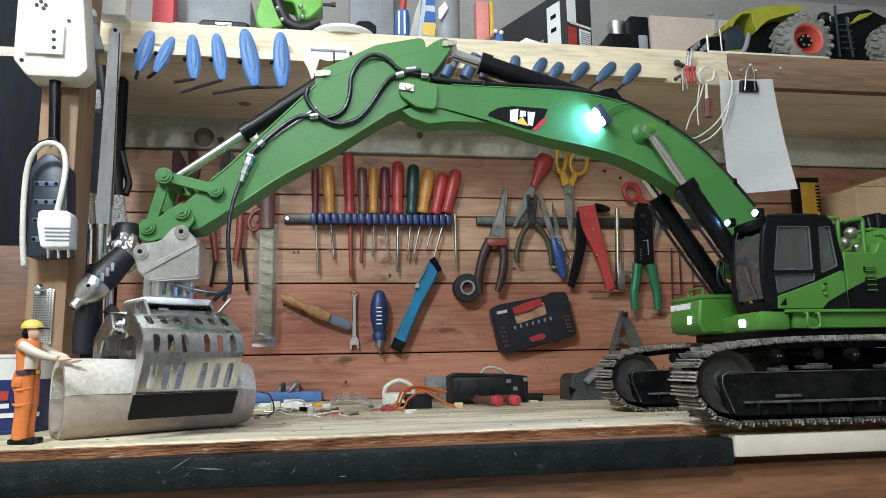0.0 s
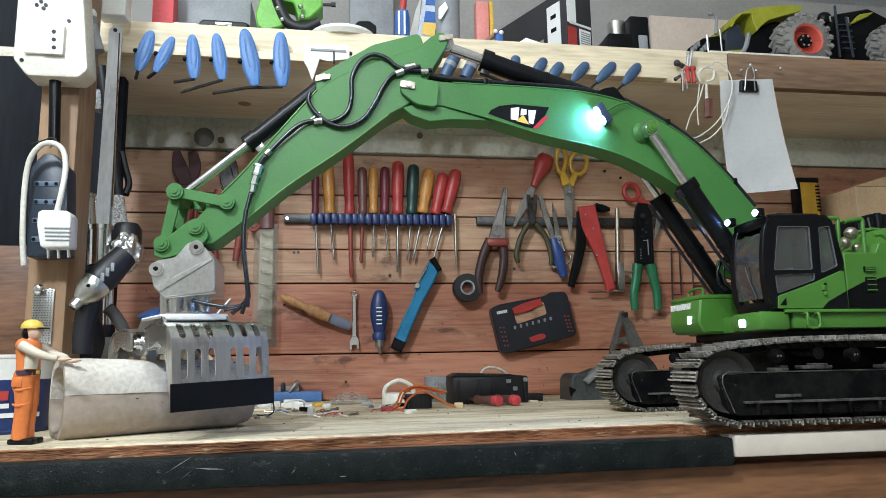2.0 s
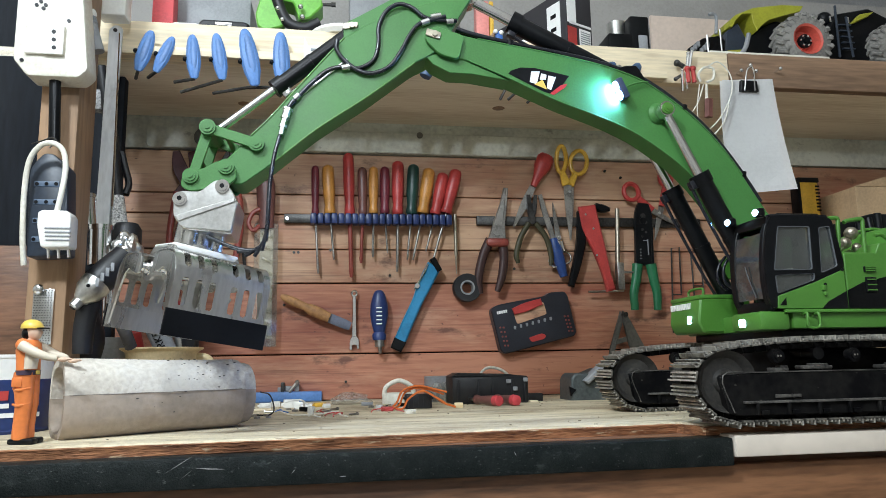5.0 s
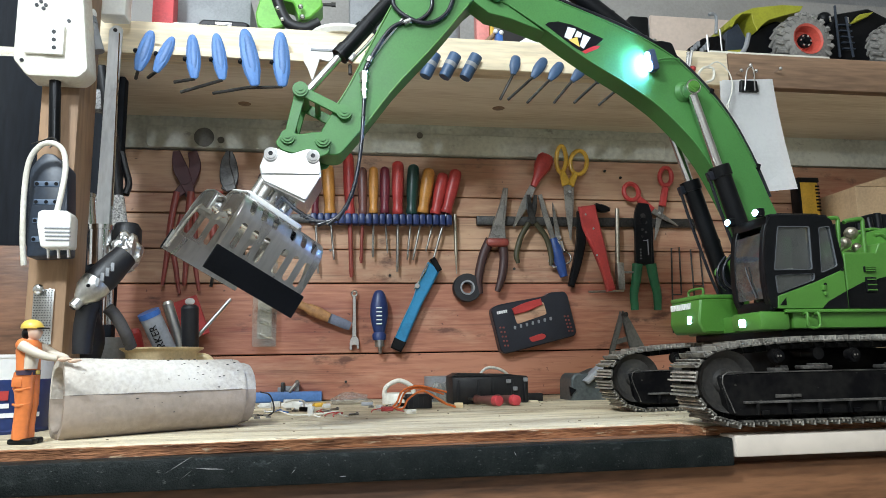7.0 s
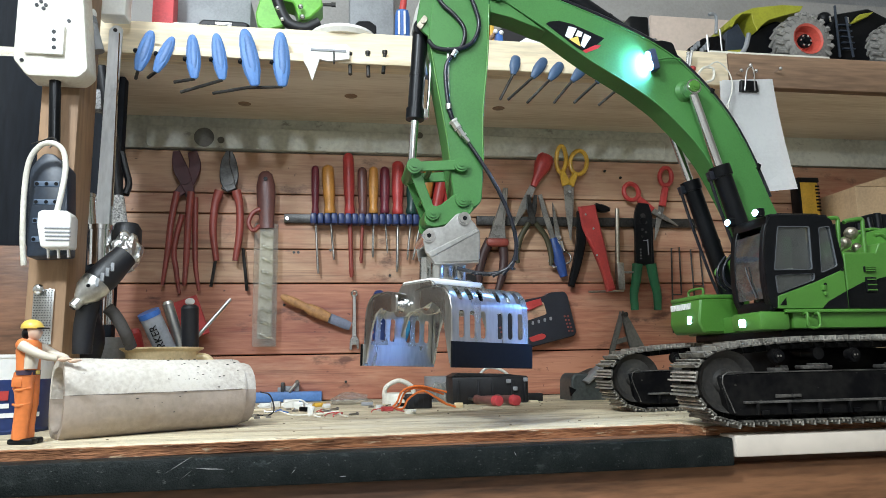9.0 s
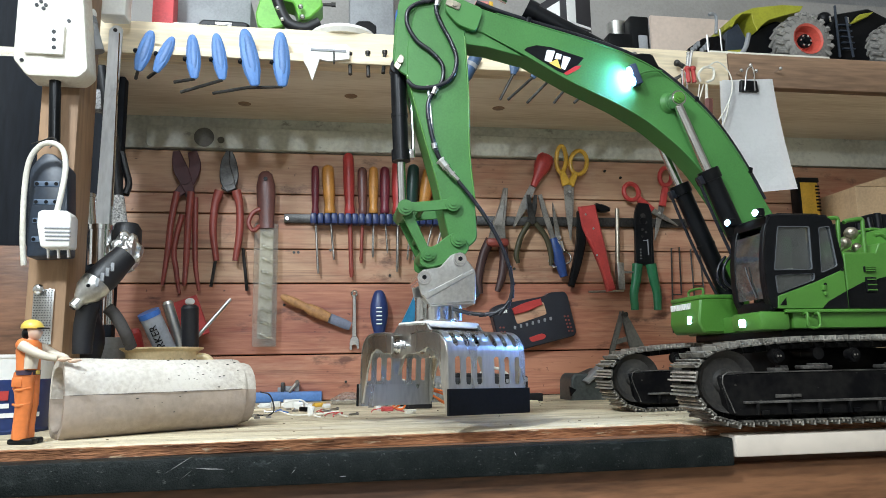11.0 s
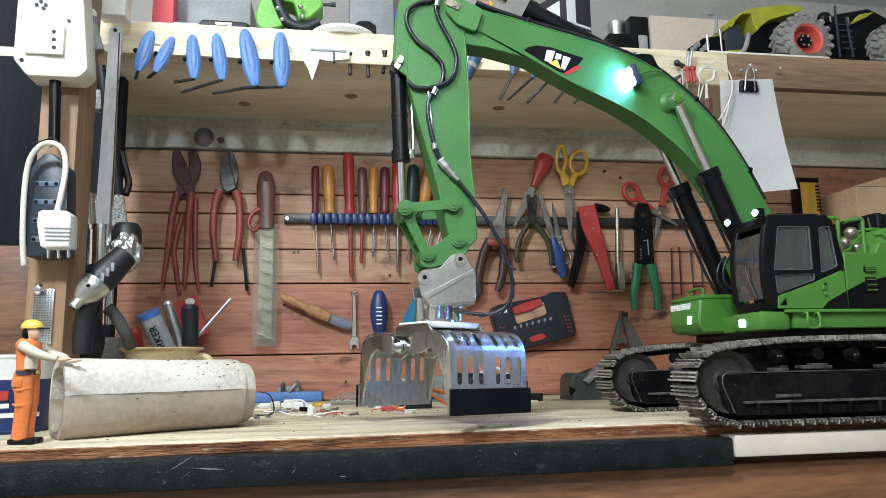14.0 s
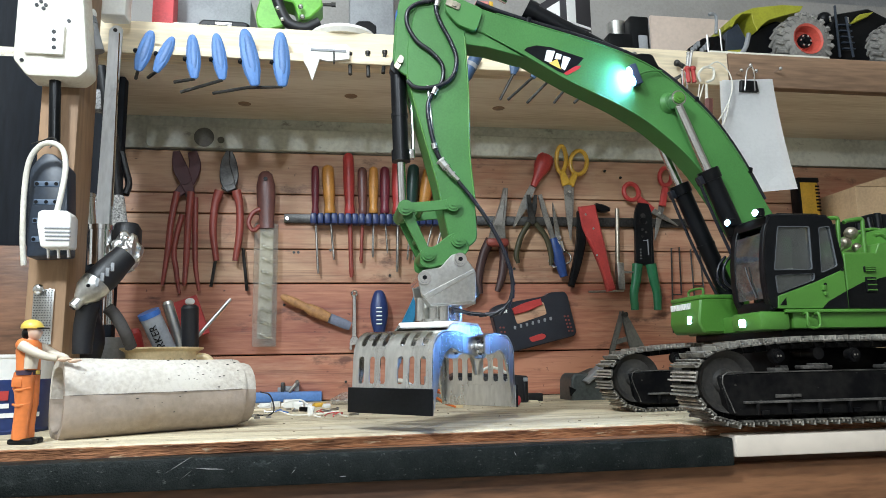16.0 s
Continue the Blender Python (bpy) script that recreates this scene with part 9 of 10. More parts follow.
def hanging_bits():
    t = thing("key_bunch", "bunch of small keys and red pliers on a hook", "keys", (0.5689, 0.374, 0.5383))
    for a, b, mm, r in (((0.552, 0.374, 0.5355), (0.5633, 0.374, 0.5302), M_DARKSTEEL, 0.0040), ((0.5719, 0.372, 0.5522), (0.5649, 0.372, 0.513), M_CHROME, 0.0026), ((0.5781, 0.372, 0.5554), (0.5719, 0.372, 0.5279), M_CHROME, 0.0022), ((0.5667, 0.37, 0.5248), (0.5678, 0.37, 0.5017), M_REDP, 0.0036),
                        ((0.5766, 0.37, 0.5253), (0.5777, 0.37, 0.5022), M_REDP, 0.0036), ((0.5587, 0.372, 0.5224), (0.557, 0.372, 0.4867), M_CHROME, 0.0022), ((0.5652, 0.372, 0.5178), (0.5651, 0.372, 0.4909), M_CHROME, 0.0020), ((0.5479, 0.374, 0.5082), (0.5603, 0.374, 0.5165), M_DARKSTEEL, 0.0026)):
        bm = EMPTYBM()
        rod(bm, a, b, r, n=8)
        ball(bm, a, r * 1.4, n=8)
        wp("key", bm, mm, t)
    t = thing("wire_loops", "loops of thin pale wire hanging from the shelf", "wire", (0.6062, 0.374, 0.5109))
    for pts, r in (([(0.5897, 0.372, 0.5045), (0.5868, 0.372, 0.5169), (0.5977, 0.372, 0.5291), (0.6135, 0.372, 0.5279), (0.612, 0.372, 0.5104), (0.5996, 0.372, 0.504)], 0.0022), ([(0.6026, 0.37, 0.5304), (0.6213, 0.37, 0.5392), (0.638, 0.37, 0.5254), (0.6413, 0.366, 0.4996), (0.6289, 0.36, 0.4679), (0.6064, 0.36, 0.4339), (0.5754, 0.36, 0.4094), (0.5508, 0.36, 0.4012)], 0.0011),
                   ([(0.6273, 0.358, 0.4623), (0.6169, 0.358, 0.4336), (0.5954, 0.358, 0.4094), (0.5712, 0.358, 0.3957)], 0.0011), ([(0.5931, 0.37, 0.499), (0.5819, 0.37, 0.4698), (0.5663, 0.37, 0.4454), (0.5567, 0.37, 0.4215)], 0.0010), ([(0.5862, 0.37, 0.4987), (0.5792, 0.37, 0.4601), (0.5786, 0.37, 0.4298)], 0.0010), ([(0.5981, 0.37, 0.4992), (0.5965, 0.37, 0.4684)], 0.0022)):
        bm = EMPTYBM()
        tube(bm, pts, r, n=6)
        wp("loop", bm, M_OFFWHITE, t)
    bm = EMPTYBM()
    rod(bm, (0.5999, 0.37, 0.4743), (0.5985, 0.372, 0.4445), 0.007, n=6)
    wp("tag", bm, M_BROWNP, t)
    # level case on the wall and cardboard box
    t = thing("yellow_level", "yellow and black spirit level hung on the wall", "spirit level", (0.9477, 0.62, 0.377))
    a, b = (0.9224, 0.4079), (0.9653, 0.3436)
    bm = EMPTYBM()
    box(bm, (a[0] + b[0]) / 2, 0.622, (a[1] + b[1]) / 2 - 0.05, (b[0] - a[0]), 0.024, a[1] - b[1] + 0.1, 0.004)
    wp("body", bm, M_YELLOW, t)
    bm = EMPTYBM()
    box(bm, a[0], 0.6215, (a[1] + b[1]) / 2 - 0.05, 0.006, 0.026, a[1] - b[1] + 0.1, 0.002)
    box(bm, (a[0] + b[0]) / 2, 0.6215, a[1] + 0.003, b[0] - a[0] + 0.004, 0.026, 0.010, 0.002)
    wp("edge", bm, M_BLACK, t)
    for k in range(8):
        bm = EMPTYBM()
        q = (0.962, 0.3979)
        box(bm, q[0], 0.609, q[1] - 0.007 * k, 0.008, 0.002, 0.003)
        wp("tooth", bm, M_BLACK, t)
    t = thing("cardboard_box", "open cardboard box behind the excavator", "box", ((1.0478, 0.3287)[0], 0.55, 0))
    bm = EMPTYBM()
    x0 = (0.9803, 0.3722)[0]
    z0 = (1.0298, 0.3788)[1]
    box(bm, x0 + 0.16, 0.58, z0 / 2, 0.32, 0.10, z0, 0.002)
    wp("box", bm, M_CARD, t)
    bm = EMPTYBM()
    plate(bm, [(x0, z0), (x0 + 0.06, z0 + 0.018), (x0 + 0.32, z0 + 0.05), (x0 + 0.32, z0)], 0.529, 0.532)
    wp("flap", bm, M_CARD, t)


hanging_bits()


def tread(top, c, r, wide, mat_, lugs=18):
    """Single lugs round a tyre, sharing two meshes."""
    bm = EMPTYBM()
    box(bm, 0, 0, 0, r * 0.13, wide * 0.52, r * 0.13, 0.0008, segs=1)
    bar_ = mesh_from(bm, "tread_lug", mat_)
    bm = EMPTYBM()
    box(bm, 0, 0, 0, r * 0.24, wide * 0.06, r * 0.10, 0.0005, segs=1)
    side = mesh_from(bm, "side_lug", mat_)
    for k in range(lugs):
        for s in (-1, 1):
            spin = Matrix.Translation(Vector(c) - top.location) @ pose(0, 0, 0, 0, 360 * (k + 0.25 * s) / lugs, 0)
            ob = new("tread_lug", bar_)
            ob.parent, ob.matrix_basis = top, spin @ Matrix.Translation((r * 0.955, s * wide * 0.26, 0)) @ pose(0, 0, 0, 32 * s, 0, 0)
            ob = new("side_lug", side)
            ob.parent, ob.matrix_basis = top, spin @ Matrix.Translation((r * 0.86, s * wide * 0.50, 0))


def tyre(bm_t, bm_r, c, r, wide, hub):
    m = Matrix.Translation(c) @ pose(0, 0, 0, 90, 0, 0)
    lathe(bm_t, [(r * 0.55, -wide / 2), (r * 0.80, -wide / 2), (r * 0.93, -wide * 0.42), (r * 0.96, 0), (r * 0.93, wide * 0.42), (r * 0.80, wide / 2), (r * 0.55, wide / 2), (r * 0.55, -wide / 2)], 40, m)
    if hub is not None:
        lathe(bm_r, [(0, wide * 0.16), (r * 0.27, wide * 0.16), (r * 0.29, wide * 0.06), (r * 0.42, wide * 0.08), (r * 0.50, wide * 0.47), (r * 0.57, wide * 0.53), (r * 0.57, -wide * 0.5), (0, -wide * 0.5)], 32, m)


def tractor():
    Y = 0.43
    c = (0.8391, 0.43, 0.6216)
    t = thing("toy_tractor", "toy tractor with yellow-green hood and grey tyres", "toy tractor", (c[0], 0.47, 0.575))
    ty = material("dusty_grey_tyre", (0.24, 0.23, 0.21), 0.8, vary=0.2, bump=0.2)
    yel = plastic("dusty_yellow_green", (0.36, 0.36, 0.03), 0.5)
    r = ((0.8451, 0.676)[1] - (0.8338, 0.5744)[1]) / 2
    for y in (Y, Y + 0.10):
        bt, br = EMPTYBM(), EMPTYBM()
        tyre(bt, br, (c[0], y, c[2]), r, 0.040, True)
        w = wp("rear_tyre", bt, ty, t)
        tread(t, (c[0], y, c[2]), r, 0.040, ty)
        wp("rim", br, plastic("coral_rim", (0.60, 0.10, 0.07), 0.45), t, "coral red wheel rim")
        if y == Y:
            bh = EMPTYBM()
            rod(bh, (c[0], y - 0.0125, c[2]), (c[0], y - 0.004, c[2]), r * 0.25, n=20)
            rod(bh, (c[0], y - 0.0165, c[2]), (c[0], y - 0.004, c[2]), r * 0.11, n=16)
            wp("hub", bh, M_BLACK, t)
            for k in range(6):
                a = 2 * math.pi * k / 6
                bh = EMPTYBM()
                ball(bh, (c[0] + r * 0.19 * math.cos(a), y - 0.0130, c[2] + r * 0.19 * math.sin(a)), 0.0025, n=8)
                wp("nut", bh, M_CHROME, t)
    # fenders, hood, cab
    bm = EMPTYBM()
    o = [(0.7035, 0.6499), (0.7076, 0.6629), (0.7177, 0.6726), (0.7544, 0.6888), (0.8116, 0.698), (0.8555, 0.699), (0.8477, 0.6874), (0.8132, 0.6771), (0.7821, 0.6663), (0.7659, 0.6537), (0.7583, 0.6441), (0.7517, 0.6601), (0.7496, 0.6775), (0.7309, 0.6756), (0.7167, 0.6616), (0.71, 0.6485)]
    plate(bm, soften(o, 0.002), Y + 0.005, Y + 0.11, 0.002)
    wp("hood", bm, yel, t)
    bm = EMPTYBM()
    plate(bm, [(0.6952, 0.6008), (0.7012, 0.6434), (0.7257, 0.662), (0.7392, 0.6329), (0.7319, 0.6028)], Y + 0.012, Y + 0.10, 0.002)
    wp("cab", bm, M_STRIP, t, "dark cab")
    bm = EMPTYBM()
    plate(bm, [(0.6926, 0.5954), (0.693, 0.6007), (0.7235, 0.6045), (0.7229, 0.5981)], Y, Y + 0.02)
    wp("sill", bm, yel, t)
    bm = EMPTYBM()
    plate(bm, soften([(0.6151, 0.5798), (0.6257, 0.6074), (0.6549, 0.628), (0.6853, 0.634), (0.6976, 0.6273), (0.694, 0.5882)], 0.003), Y + 0.012, Y + 0.09, 0.003)
    wp("front_body", bm, M_TRACKBLACK, t, "dusty dark front body")
    bm = EMPTYBM()
    plate(bm, soften([(0.7296, 0.5901), (0.741, 0.6298), (0.7745, 0.6586), (0.8094, 0.6759), (0.8981, 0.6662), (0.8901, 0.5986)], 0.006), Y + 0.022, Y + 0.09, 0.003)
    wp("rear_body", bm, M_BLACK, t, "black fender and rear body")
    for pts, mm, rr in (([(0.6733, 0.43, 0.6311), (0.6761, 0.43, 0.6631), (0.6691, 0.43, 0.669), (0.6625, 0.43, 0.6665)], M_GREYP, 0.0030), ([(0.6529, 0.425, 0.6254), (0.6528, 0.425, 0.6118), (0.6529, 0.425, 0.5879)], M_CHROME, 0.0020), ([(0.6784, 0.425, 0.6374), (0.6787, 0.425, 0.5924)], M_CHROME, 0.0018),
                        ([(0.7337, 0.425, 0.6322), (0.7247, 0.425, 0.6053), (0.7103, 0.425, 0.5888)], M_GREYP, 0.0042)):
        bm = EMPTYBM()
        tube(bm, pts, rr, n=8)
        wp("pipe", bm, mm, t)
    for k in range(6):
        bm = EMPTYBM()
        q = (0.6307, 0.602)
        box(bm, q[0] + 0.006 * k, Y + 0.012, q[1] + 0.006 * (k % 3), 0.005, 0.012, 0.010, 0.001)
        wp("grille_bar", bm, M_GREYP, t)
    t.location.y += 0.022
    # tray and second vehicle
    bm = EMPTYBM()
    a, b = (0.6272, 0.5726), (0.8518, 0.5781)
    box(bm, (a[0] + b[0]) / 2, 0.460, (a[1] + b[1]) / 2 - 0.004, b[0] - a[0], 0.12, 0.006, 0.002)
    tagged(part("tray", bm, M_OFFWHITE, None), "white plastic tray under the toy tractor", "tray")
    # second toy vehicle
    t = thing("toy_loader", "black toy vehicle with a ladder and grey tyre", "toy vehicle", ((0.9588, 0.6044)[0], 0.47, 0.57))
    bt, br = EMPTYBM(), EMPTYBM()
    tyre(bt, br, (1.0211, 0.43, 0.6231), r * 0.85, 0.04, True)
    wp("tyre", bt, ty, t)
    tread(t, (1.0211, 0.43, 0.6231), r * 0.85, 0.04, ty)
    wp("rim", br, M_BLACK, t)
    bm = EMPTYBM()
    plate(bm, soften([(0.8768, 0.5808), (0.8919, 0.6332), (0.9237, 0.6898), (0.9949, 0.7055), (1.0391, 0.6861), (0.9804, 0.5947), (0.9614, 0.5808)], 0.004), Y + 0.01, Y + 0.1, 0.003)
    wp("body", bm, M_BLACK, t)
    for k in range(5):
        bm = EMPTYBM()
        q = (0.9294, 0.6616)
        box(bm, q[0] + 0.001 * k, Y - 0.002, q[1] - 0.0115 * k, 0.024, 0.006, 0.0030, 0.0006)
        wp("rung", bm, M_STRIP, t)
    for a, b in (((0.9115, 0.425, 0.6973), (0.9107, 0.425, 0.5974)), ((0.9318, 0.425, 0.6767), (0.938, 0.425, 0.5989))):
        bm = EMPTYBM()
        rod(bm, a, b, 0.0022, n=8)
        wp("ladder_rail", bm, M_STRIP, t)
    bm = EMPTYBM()
    plate(bm, [(0.9446, 0.6661), (0.9668, 0.6872), (0.9964, 0.6936), (0.9836, 0.6839)], Y, Y + 0.02, 0.001)
    wp("fender", bm, yel, t)
    for q in ((0.8992, 0.425, 0.6702), (0.9356, 0.425, 0.6703)):
        bm = EMPTYBM()
        box(bm, *q, 0.003, 0.003, 0.012, 0.0008)
        wp("mirror", bm, M_CHROME, t)
    for q in ((0.9146, 0.46, 0.6883), (0.9179, 0.47, 0.671)):
        bm = EMPTYBM()
        ball(bm, q, 0.014, n=12)
        wp("bin", bm, M_BLACK, t)
    t.location.y += 0.022


tractor()


# ---- clutter on the bench ----
def bench_clutter():
    # blue tray with small parts
    t = thing("blue_tray", "shallow blue plastic tray of small parts", "tray", (*(-0.071, 0.6056), 0))
    a, b = (-0.1258, 0.6157), (-0.0145, 0.5945)
    y = a[1]
    bm = EMPTYBM()
    x0, x1 = (-0.1371, 0.0078)[0], (-0.0148, 0.0046)[0]
    z1 = (-0.0719, 0.0174)[1]
    box(bm, (x0 + x1) / 2, y + 0.04, z1 * 0.5, x1 - x0, 0.08, z1, 0.003)
    tr = wp("tray", bm, M_TBLUE, t)
    random.seed(11)
    for k in range(14):
        bm = EMPTYBM()
        x = x0 + 0.01 + random.random() * (x1 - x0 - 0.05)
        h = random.uniform(0.006, 0.018)
        box(bm, x, y + random.uniform(0.01, 0.06), z1 + h / 2, random.uniform(0.006, 0.014), 0.010, h, 0.001)
        p_ = part("small_part", bm, random.choice([M_GREYP, M_DARKSTEEL, M_BROWNP, M_GREYP, M_MAROON]), None)
        tagged(p_, "small machine part standing in the blue tray", "part", "small parts in the tray")
    bm = EMPTYBM()
    rod(bm, (-0.07, 0.6157, 0.0174), (-0.057, 0.6157, 0.0332), 0.0028, n=8)
    ball(bm, (-0.057, 0.6157, 0.0332), 0.004, n=8)
    tagged(part("small_lever", bm, M_TOOLSTEEL, None), "tiny steel lever leaning in the tray", "lever")
    # white connectors and bits
    for px_, lab, mm, s in (((-0.0965, 0.4735), "white plug connector on the bench", M_WHITEPLASTIC, (0.018, 0.010, 0.007)), ((-0.0834, 0.4964), "white plug connector on the bench", M_WHITEPLASTIC, (0.014, 0.010, 0.008)), ((-0.0582, 0.4553), "white wiring block on the bench", M_WHITEPLASTIC, (0.022, 0.012, 0.012)),
                            ((-0.0444, 0.4214), "white wiring block on the bench", M_WHITEPLASTIC, (0.014, 0.010, 0.010)), ((-0.0331, 0.4434), "white plug connector on the bench", M_WHITEPLASTIC, (0.012, 0.008, 0.006)), ((-0.0163, 0.4639), "yellow connector on the bench", M_YELLOW, (0.018, 0.008, 0.006)),
                            ((-0.006, 0.4305), "white plug connector on the bench", M_WHITEPLASTIC, (0.010, 0.008, 0.006)), ((0.0546, 0.4592), "grey plug connector on the bench", M_GREYP, (0.018, 0.008, 0.005)), ((0.0885, 0.3594), "white cable end on the bench", M_WHITEPLASTIC, (0.024, 0.006, 0.003)),
                            ((0.1747, 0.3447), "cream connector block on the bench", M_CREAM, (0.012, 0.008, 0.007)), ((-0.0972, 0.3946), "pale splinter of wood on the bench", M_SHELFWOOD, (0.03, 0.004, 0.003)), ((0.2981, 0.4312), "pale splinter of wood on the bench", M_SHELFWOOD, (0.03, 0.005, 0.003))):
        bm = EMPTYBM()
        box(bm, 0, 0, s[2] / 2, *s, 0.0009)
        if s[2] > 0.0055:
            box(bm, s[0] * 0.2, -s[1] * 0.4, s[2] * 0.6, s[0] * 0.3, s[1] * 0.5, s[2] * 0.5, 0.0006)
            box(bm, -s[0] * 0.5, 0, s[2] * 0.4, s[0] * 0.3, s[1] * 0.4, s[2] * 0.4, 0.0005)
        ob = part("connector", bm, mm, None, "", pose(px_[0], px_[1], 0, 0, 0, random.uniform(-25, 25)))
        tagged(ob, lab, "connector", "loose connectors")
    for pts, r, mm, lab in (([(-0.0952, 0.3, 0.001), (-0.0769, 0.29, -0.0009), (-0.071, 0.3, 0.0073), (-0.077, 0.31, 0.0246), (-0.0898, 0.31, 0.0291)], 0.0010, M_HOSE, "thin black wire on the bench"), ([(-0.0626, 0.28, 0.0062), (-0.0448, 0.27, 0.0016), (-0.0174, 0.27, 0.0021), (0.0102, 0.27, 0.0048)], 0.0009, M_OFFWHITE, "thin pale wire on the bench"),
                            ([(-0.0608, 0.36, 0.0131), (-0.042, 0.36, 0.0156), (-0.03, 0.34, 0.0103)], 0.0012, M_WHITEPLASTIC, "thin pale wire on the bench")):
        bm = EMPTYBM()
        tube(bm, [(p_[0], p_[1], max(p_[2], 0.0012)) for p_ in pts], r, n=6)
        tagged(part("wire", bm, mm, None), lab, "wire", "loose wires")
    # loose screws, cut wire ends and shavings
    random.seed(31)
    spots = [(random.uniform(-0.17, 0.10), random.uniform(0.22, 0.40)) for _ in range(46)]
    for k, (x, y) in enumerate(spots):
        bm = EMPTYBM()
        turn = pose(x, y, 0, 0, 0, random.uniform(0, 180))
        kind_ = k % 4
        if kind_ == 0:
            rod(bm, (-0.006, 0, 0.0016), (0.006, 0, 0.0016), 0.0012, n=8)
            rod(bm, (0.006, 0, 0.0016), (0.0075, 0, 0.0016), 0.0026, n=8)
            ob = part("screw", bm, M_TOOLSTEEL, None, "", turn)
            tagged(ob, "small steel screw lying on the bench", "screw", "loose screws")
        elif kind_ == 1:
            tube(bm, [(-0.014, 0, 0.001), (-0.004, 0.004, 0.003), (0.006, -0.003, 0.004), (0.014, 0.002, 0.001)], 0.0008, n=6)
            ob = part("wire_end", bm, random.choice([M_HOSE, M_OFFWHITE, M_REDP, M_BLUEP]), None, "", turn)
            tagged(ob, "short cut wire end lying on the bench", "wire", "cut wire ends")
        elif kind_ == 2:
            h = random.uniform(0.004, 0.010)
            box(bm, 0, 0, h / 2, random.uniform(0.006, 0.014), 0.007, h, 0.0008)
            box(bm, 0.001, -0.002, h * 0.7, 0.004, 0.006, h * 0.5, 0.0005)
            ob = part("plug_housing", bm, random.choice([M_WHITEPLASTIC, M_GREYP, M_BLACK, M_OFFWHITE]), None, "", turn)
            tagged(ob, "small plug housing lying on the bench", "connector", "loose plug housings")
        else:
            lathe(bm, [(0.0018, 0), (0.0040, 0), (0.0040, 0.0024), (0.0018, 0.0024), (0.0018, 0)], 6, None)
            ob = part("nut", bm, M_TOOLSTEEL, None, "", turn)
            tagged(ob, "steel hex nut lying on the bench", "nut", "loose nuts")
    # clear bag
    def crumple(name, label, at, size, seed, mat_):
        bm = EMPTYBM()
        v = bmesh.ops.create_icosphere(bm, subdivisions=3, radius=1.0)["verts"]
        for q in v:
            k = 1 + 0.5 * noise.noise(q.co * 2.2 + Vector((seed, 0, 0)))
            q.co = Vector((q.co.x * size[0] * k, q.co.y * size[1] * k, max(0.0, q.co.z * size[2] * k + size[2] * 0.7)))
        ob = part(name, bm, mat_, None, "", Matrix.Translation(at), 8)
        tagged(ob, label, "bag")
    crumple("clear_bag", "crumpled clear plastic bag on the bench", (*(0.0303, 0.5026), 0), (0.030, 0.012, 0.010), 2, M_CLEAR)
    crumple("clear_bag", "crumpled clear plastic bag with a part", (*(0.177, 0.4945), 0), (0.020, 0.012, 0.020), 7, M_CLEAR)
    # cream ring on edge
    q = (0.1065, 0.5, 0.0165)
    r = ((0.1335, 0.0158)[0] - (0.0806, 0.0171)[0]) / 2
    bm = EMPTYBM()
    bm2 = lathe(bm, [(r * 0.82, 0.0), (r, 0.0), (r * 1.0, 0.014), (r * 0.95, 0.016), (r * 0.82, 0.014), (r * 0.82, 0.0)], 40, Matrix.Translation((q[0], 0.50, 0)))
    tube(bm, [(q[0] - r * 0.9, 0.50, 0.012), (q[0] - r * 0.74, 0.50, 0.026), (q[0], 0.50, 0.035), (q[0] + r * 0.74, 0.50, 0.026), (q[0] + r * 0.9, 0.50, 0.012)], 0.0038, n=10)
    tagged(part("cream_lid", bm, M_OFFWHITE, None), "cream plastic lid with an arched handle", "lid")
    # servo with orange wires
    x, y = (0.1197, 0.3448)
    t = thing("servo", "black servo motor with orange leads", "servo", (x, y, 0))
    bm = EMPTYBM()
    box(bm, x, y + 0.012, 0.0098, 0.036, 0.022, 0.0196, 0.0015)
    box(bm, x, y + 0.012, 0.0140, 0.041, 0.020, 0.003, 0.0008)
    wp("case", bm, M_RUBBER, t)
    for k in range(5):
        bm = EMPTYBM()
        box(bm, x - 0.014 + 0.007 * k, y + 0.0006, 0.009, 0.0014, 0.0014, 0.014)
        wp("rib", bm, M_RUBBER, t)
    ow = plastic("orange_wire", (0.70, 0.16, 0.03), 0.4)
    for k, pts in enumerate(([(0.081, 0.3448, -0.0034), (0.0919, 0.3448, 0.0053), (0.0998, 0.3448, 0.0217), (0.1146, 0.3448, 0.0282), (0.1342, 0.3448, 0.0255), (0.1538, 0.3448, 0.0189)], [(0.0795, 0.3448, -0.0019), (0.0888, 0.3448, 0.0099), (0.0967, 0.3448, 0.0249), (0.117, 0.3448, 0.0312), (0.1381, 0.3448, 0.0269), (0.1578, 0.3448, 0.0218)], [(0.1224, 0.3448, 0.0258), (0.138, 0.3448, 0.0177), (0.1512, 0.3448, 0.0083), (0.1692, 0.3448, 0.0017)], [(0.0871, 0.3448, -0.0044), (0.0965, 0.3448, 0.0022), (0.1043, 0.3448, 0.0148), (0.1224, 0.3448, 0.0242), (0.1403, 0.3448, 0.0162), (0.1575, 0.3448, 0.005)])):
        bm = EMPTYBM()
        tube(bm, [(p_[0], p_[1] - 0.004 * k, max(0.0015, p_[2])) for p_ in pts], 0.0014, n=6)
        wp("lead", bm, ow, t)
    bm = EMPTYBM()
    c = (0.0735, 0.3175)
    box(bm, c[0], c[1], 0.003, 0.016, 0.012, 0.006, 0.001)
    wp("lead_plug", bm, M_REDP, t)
    # black fan box
    a, b = (0.1788, 0.0401), (0.2964, 0.0376)
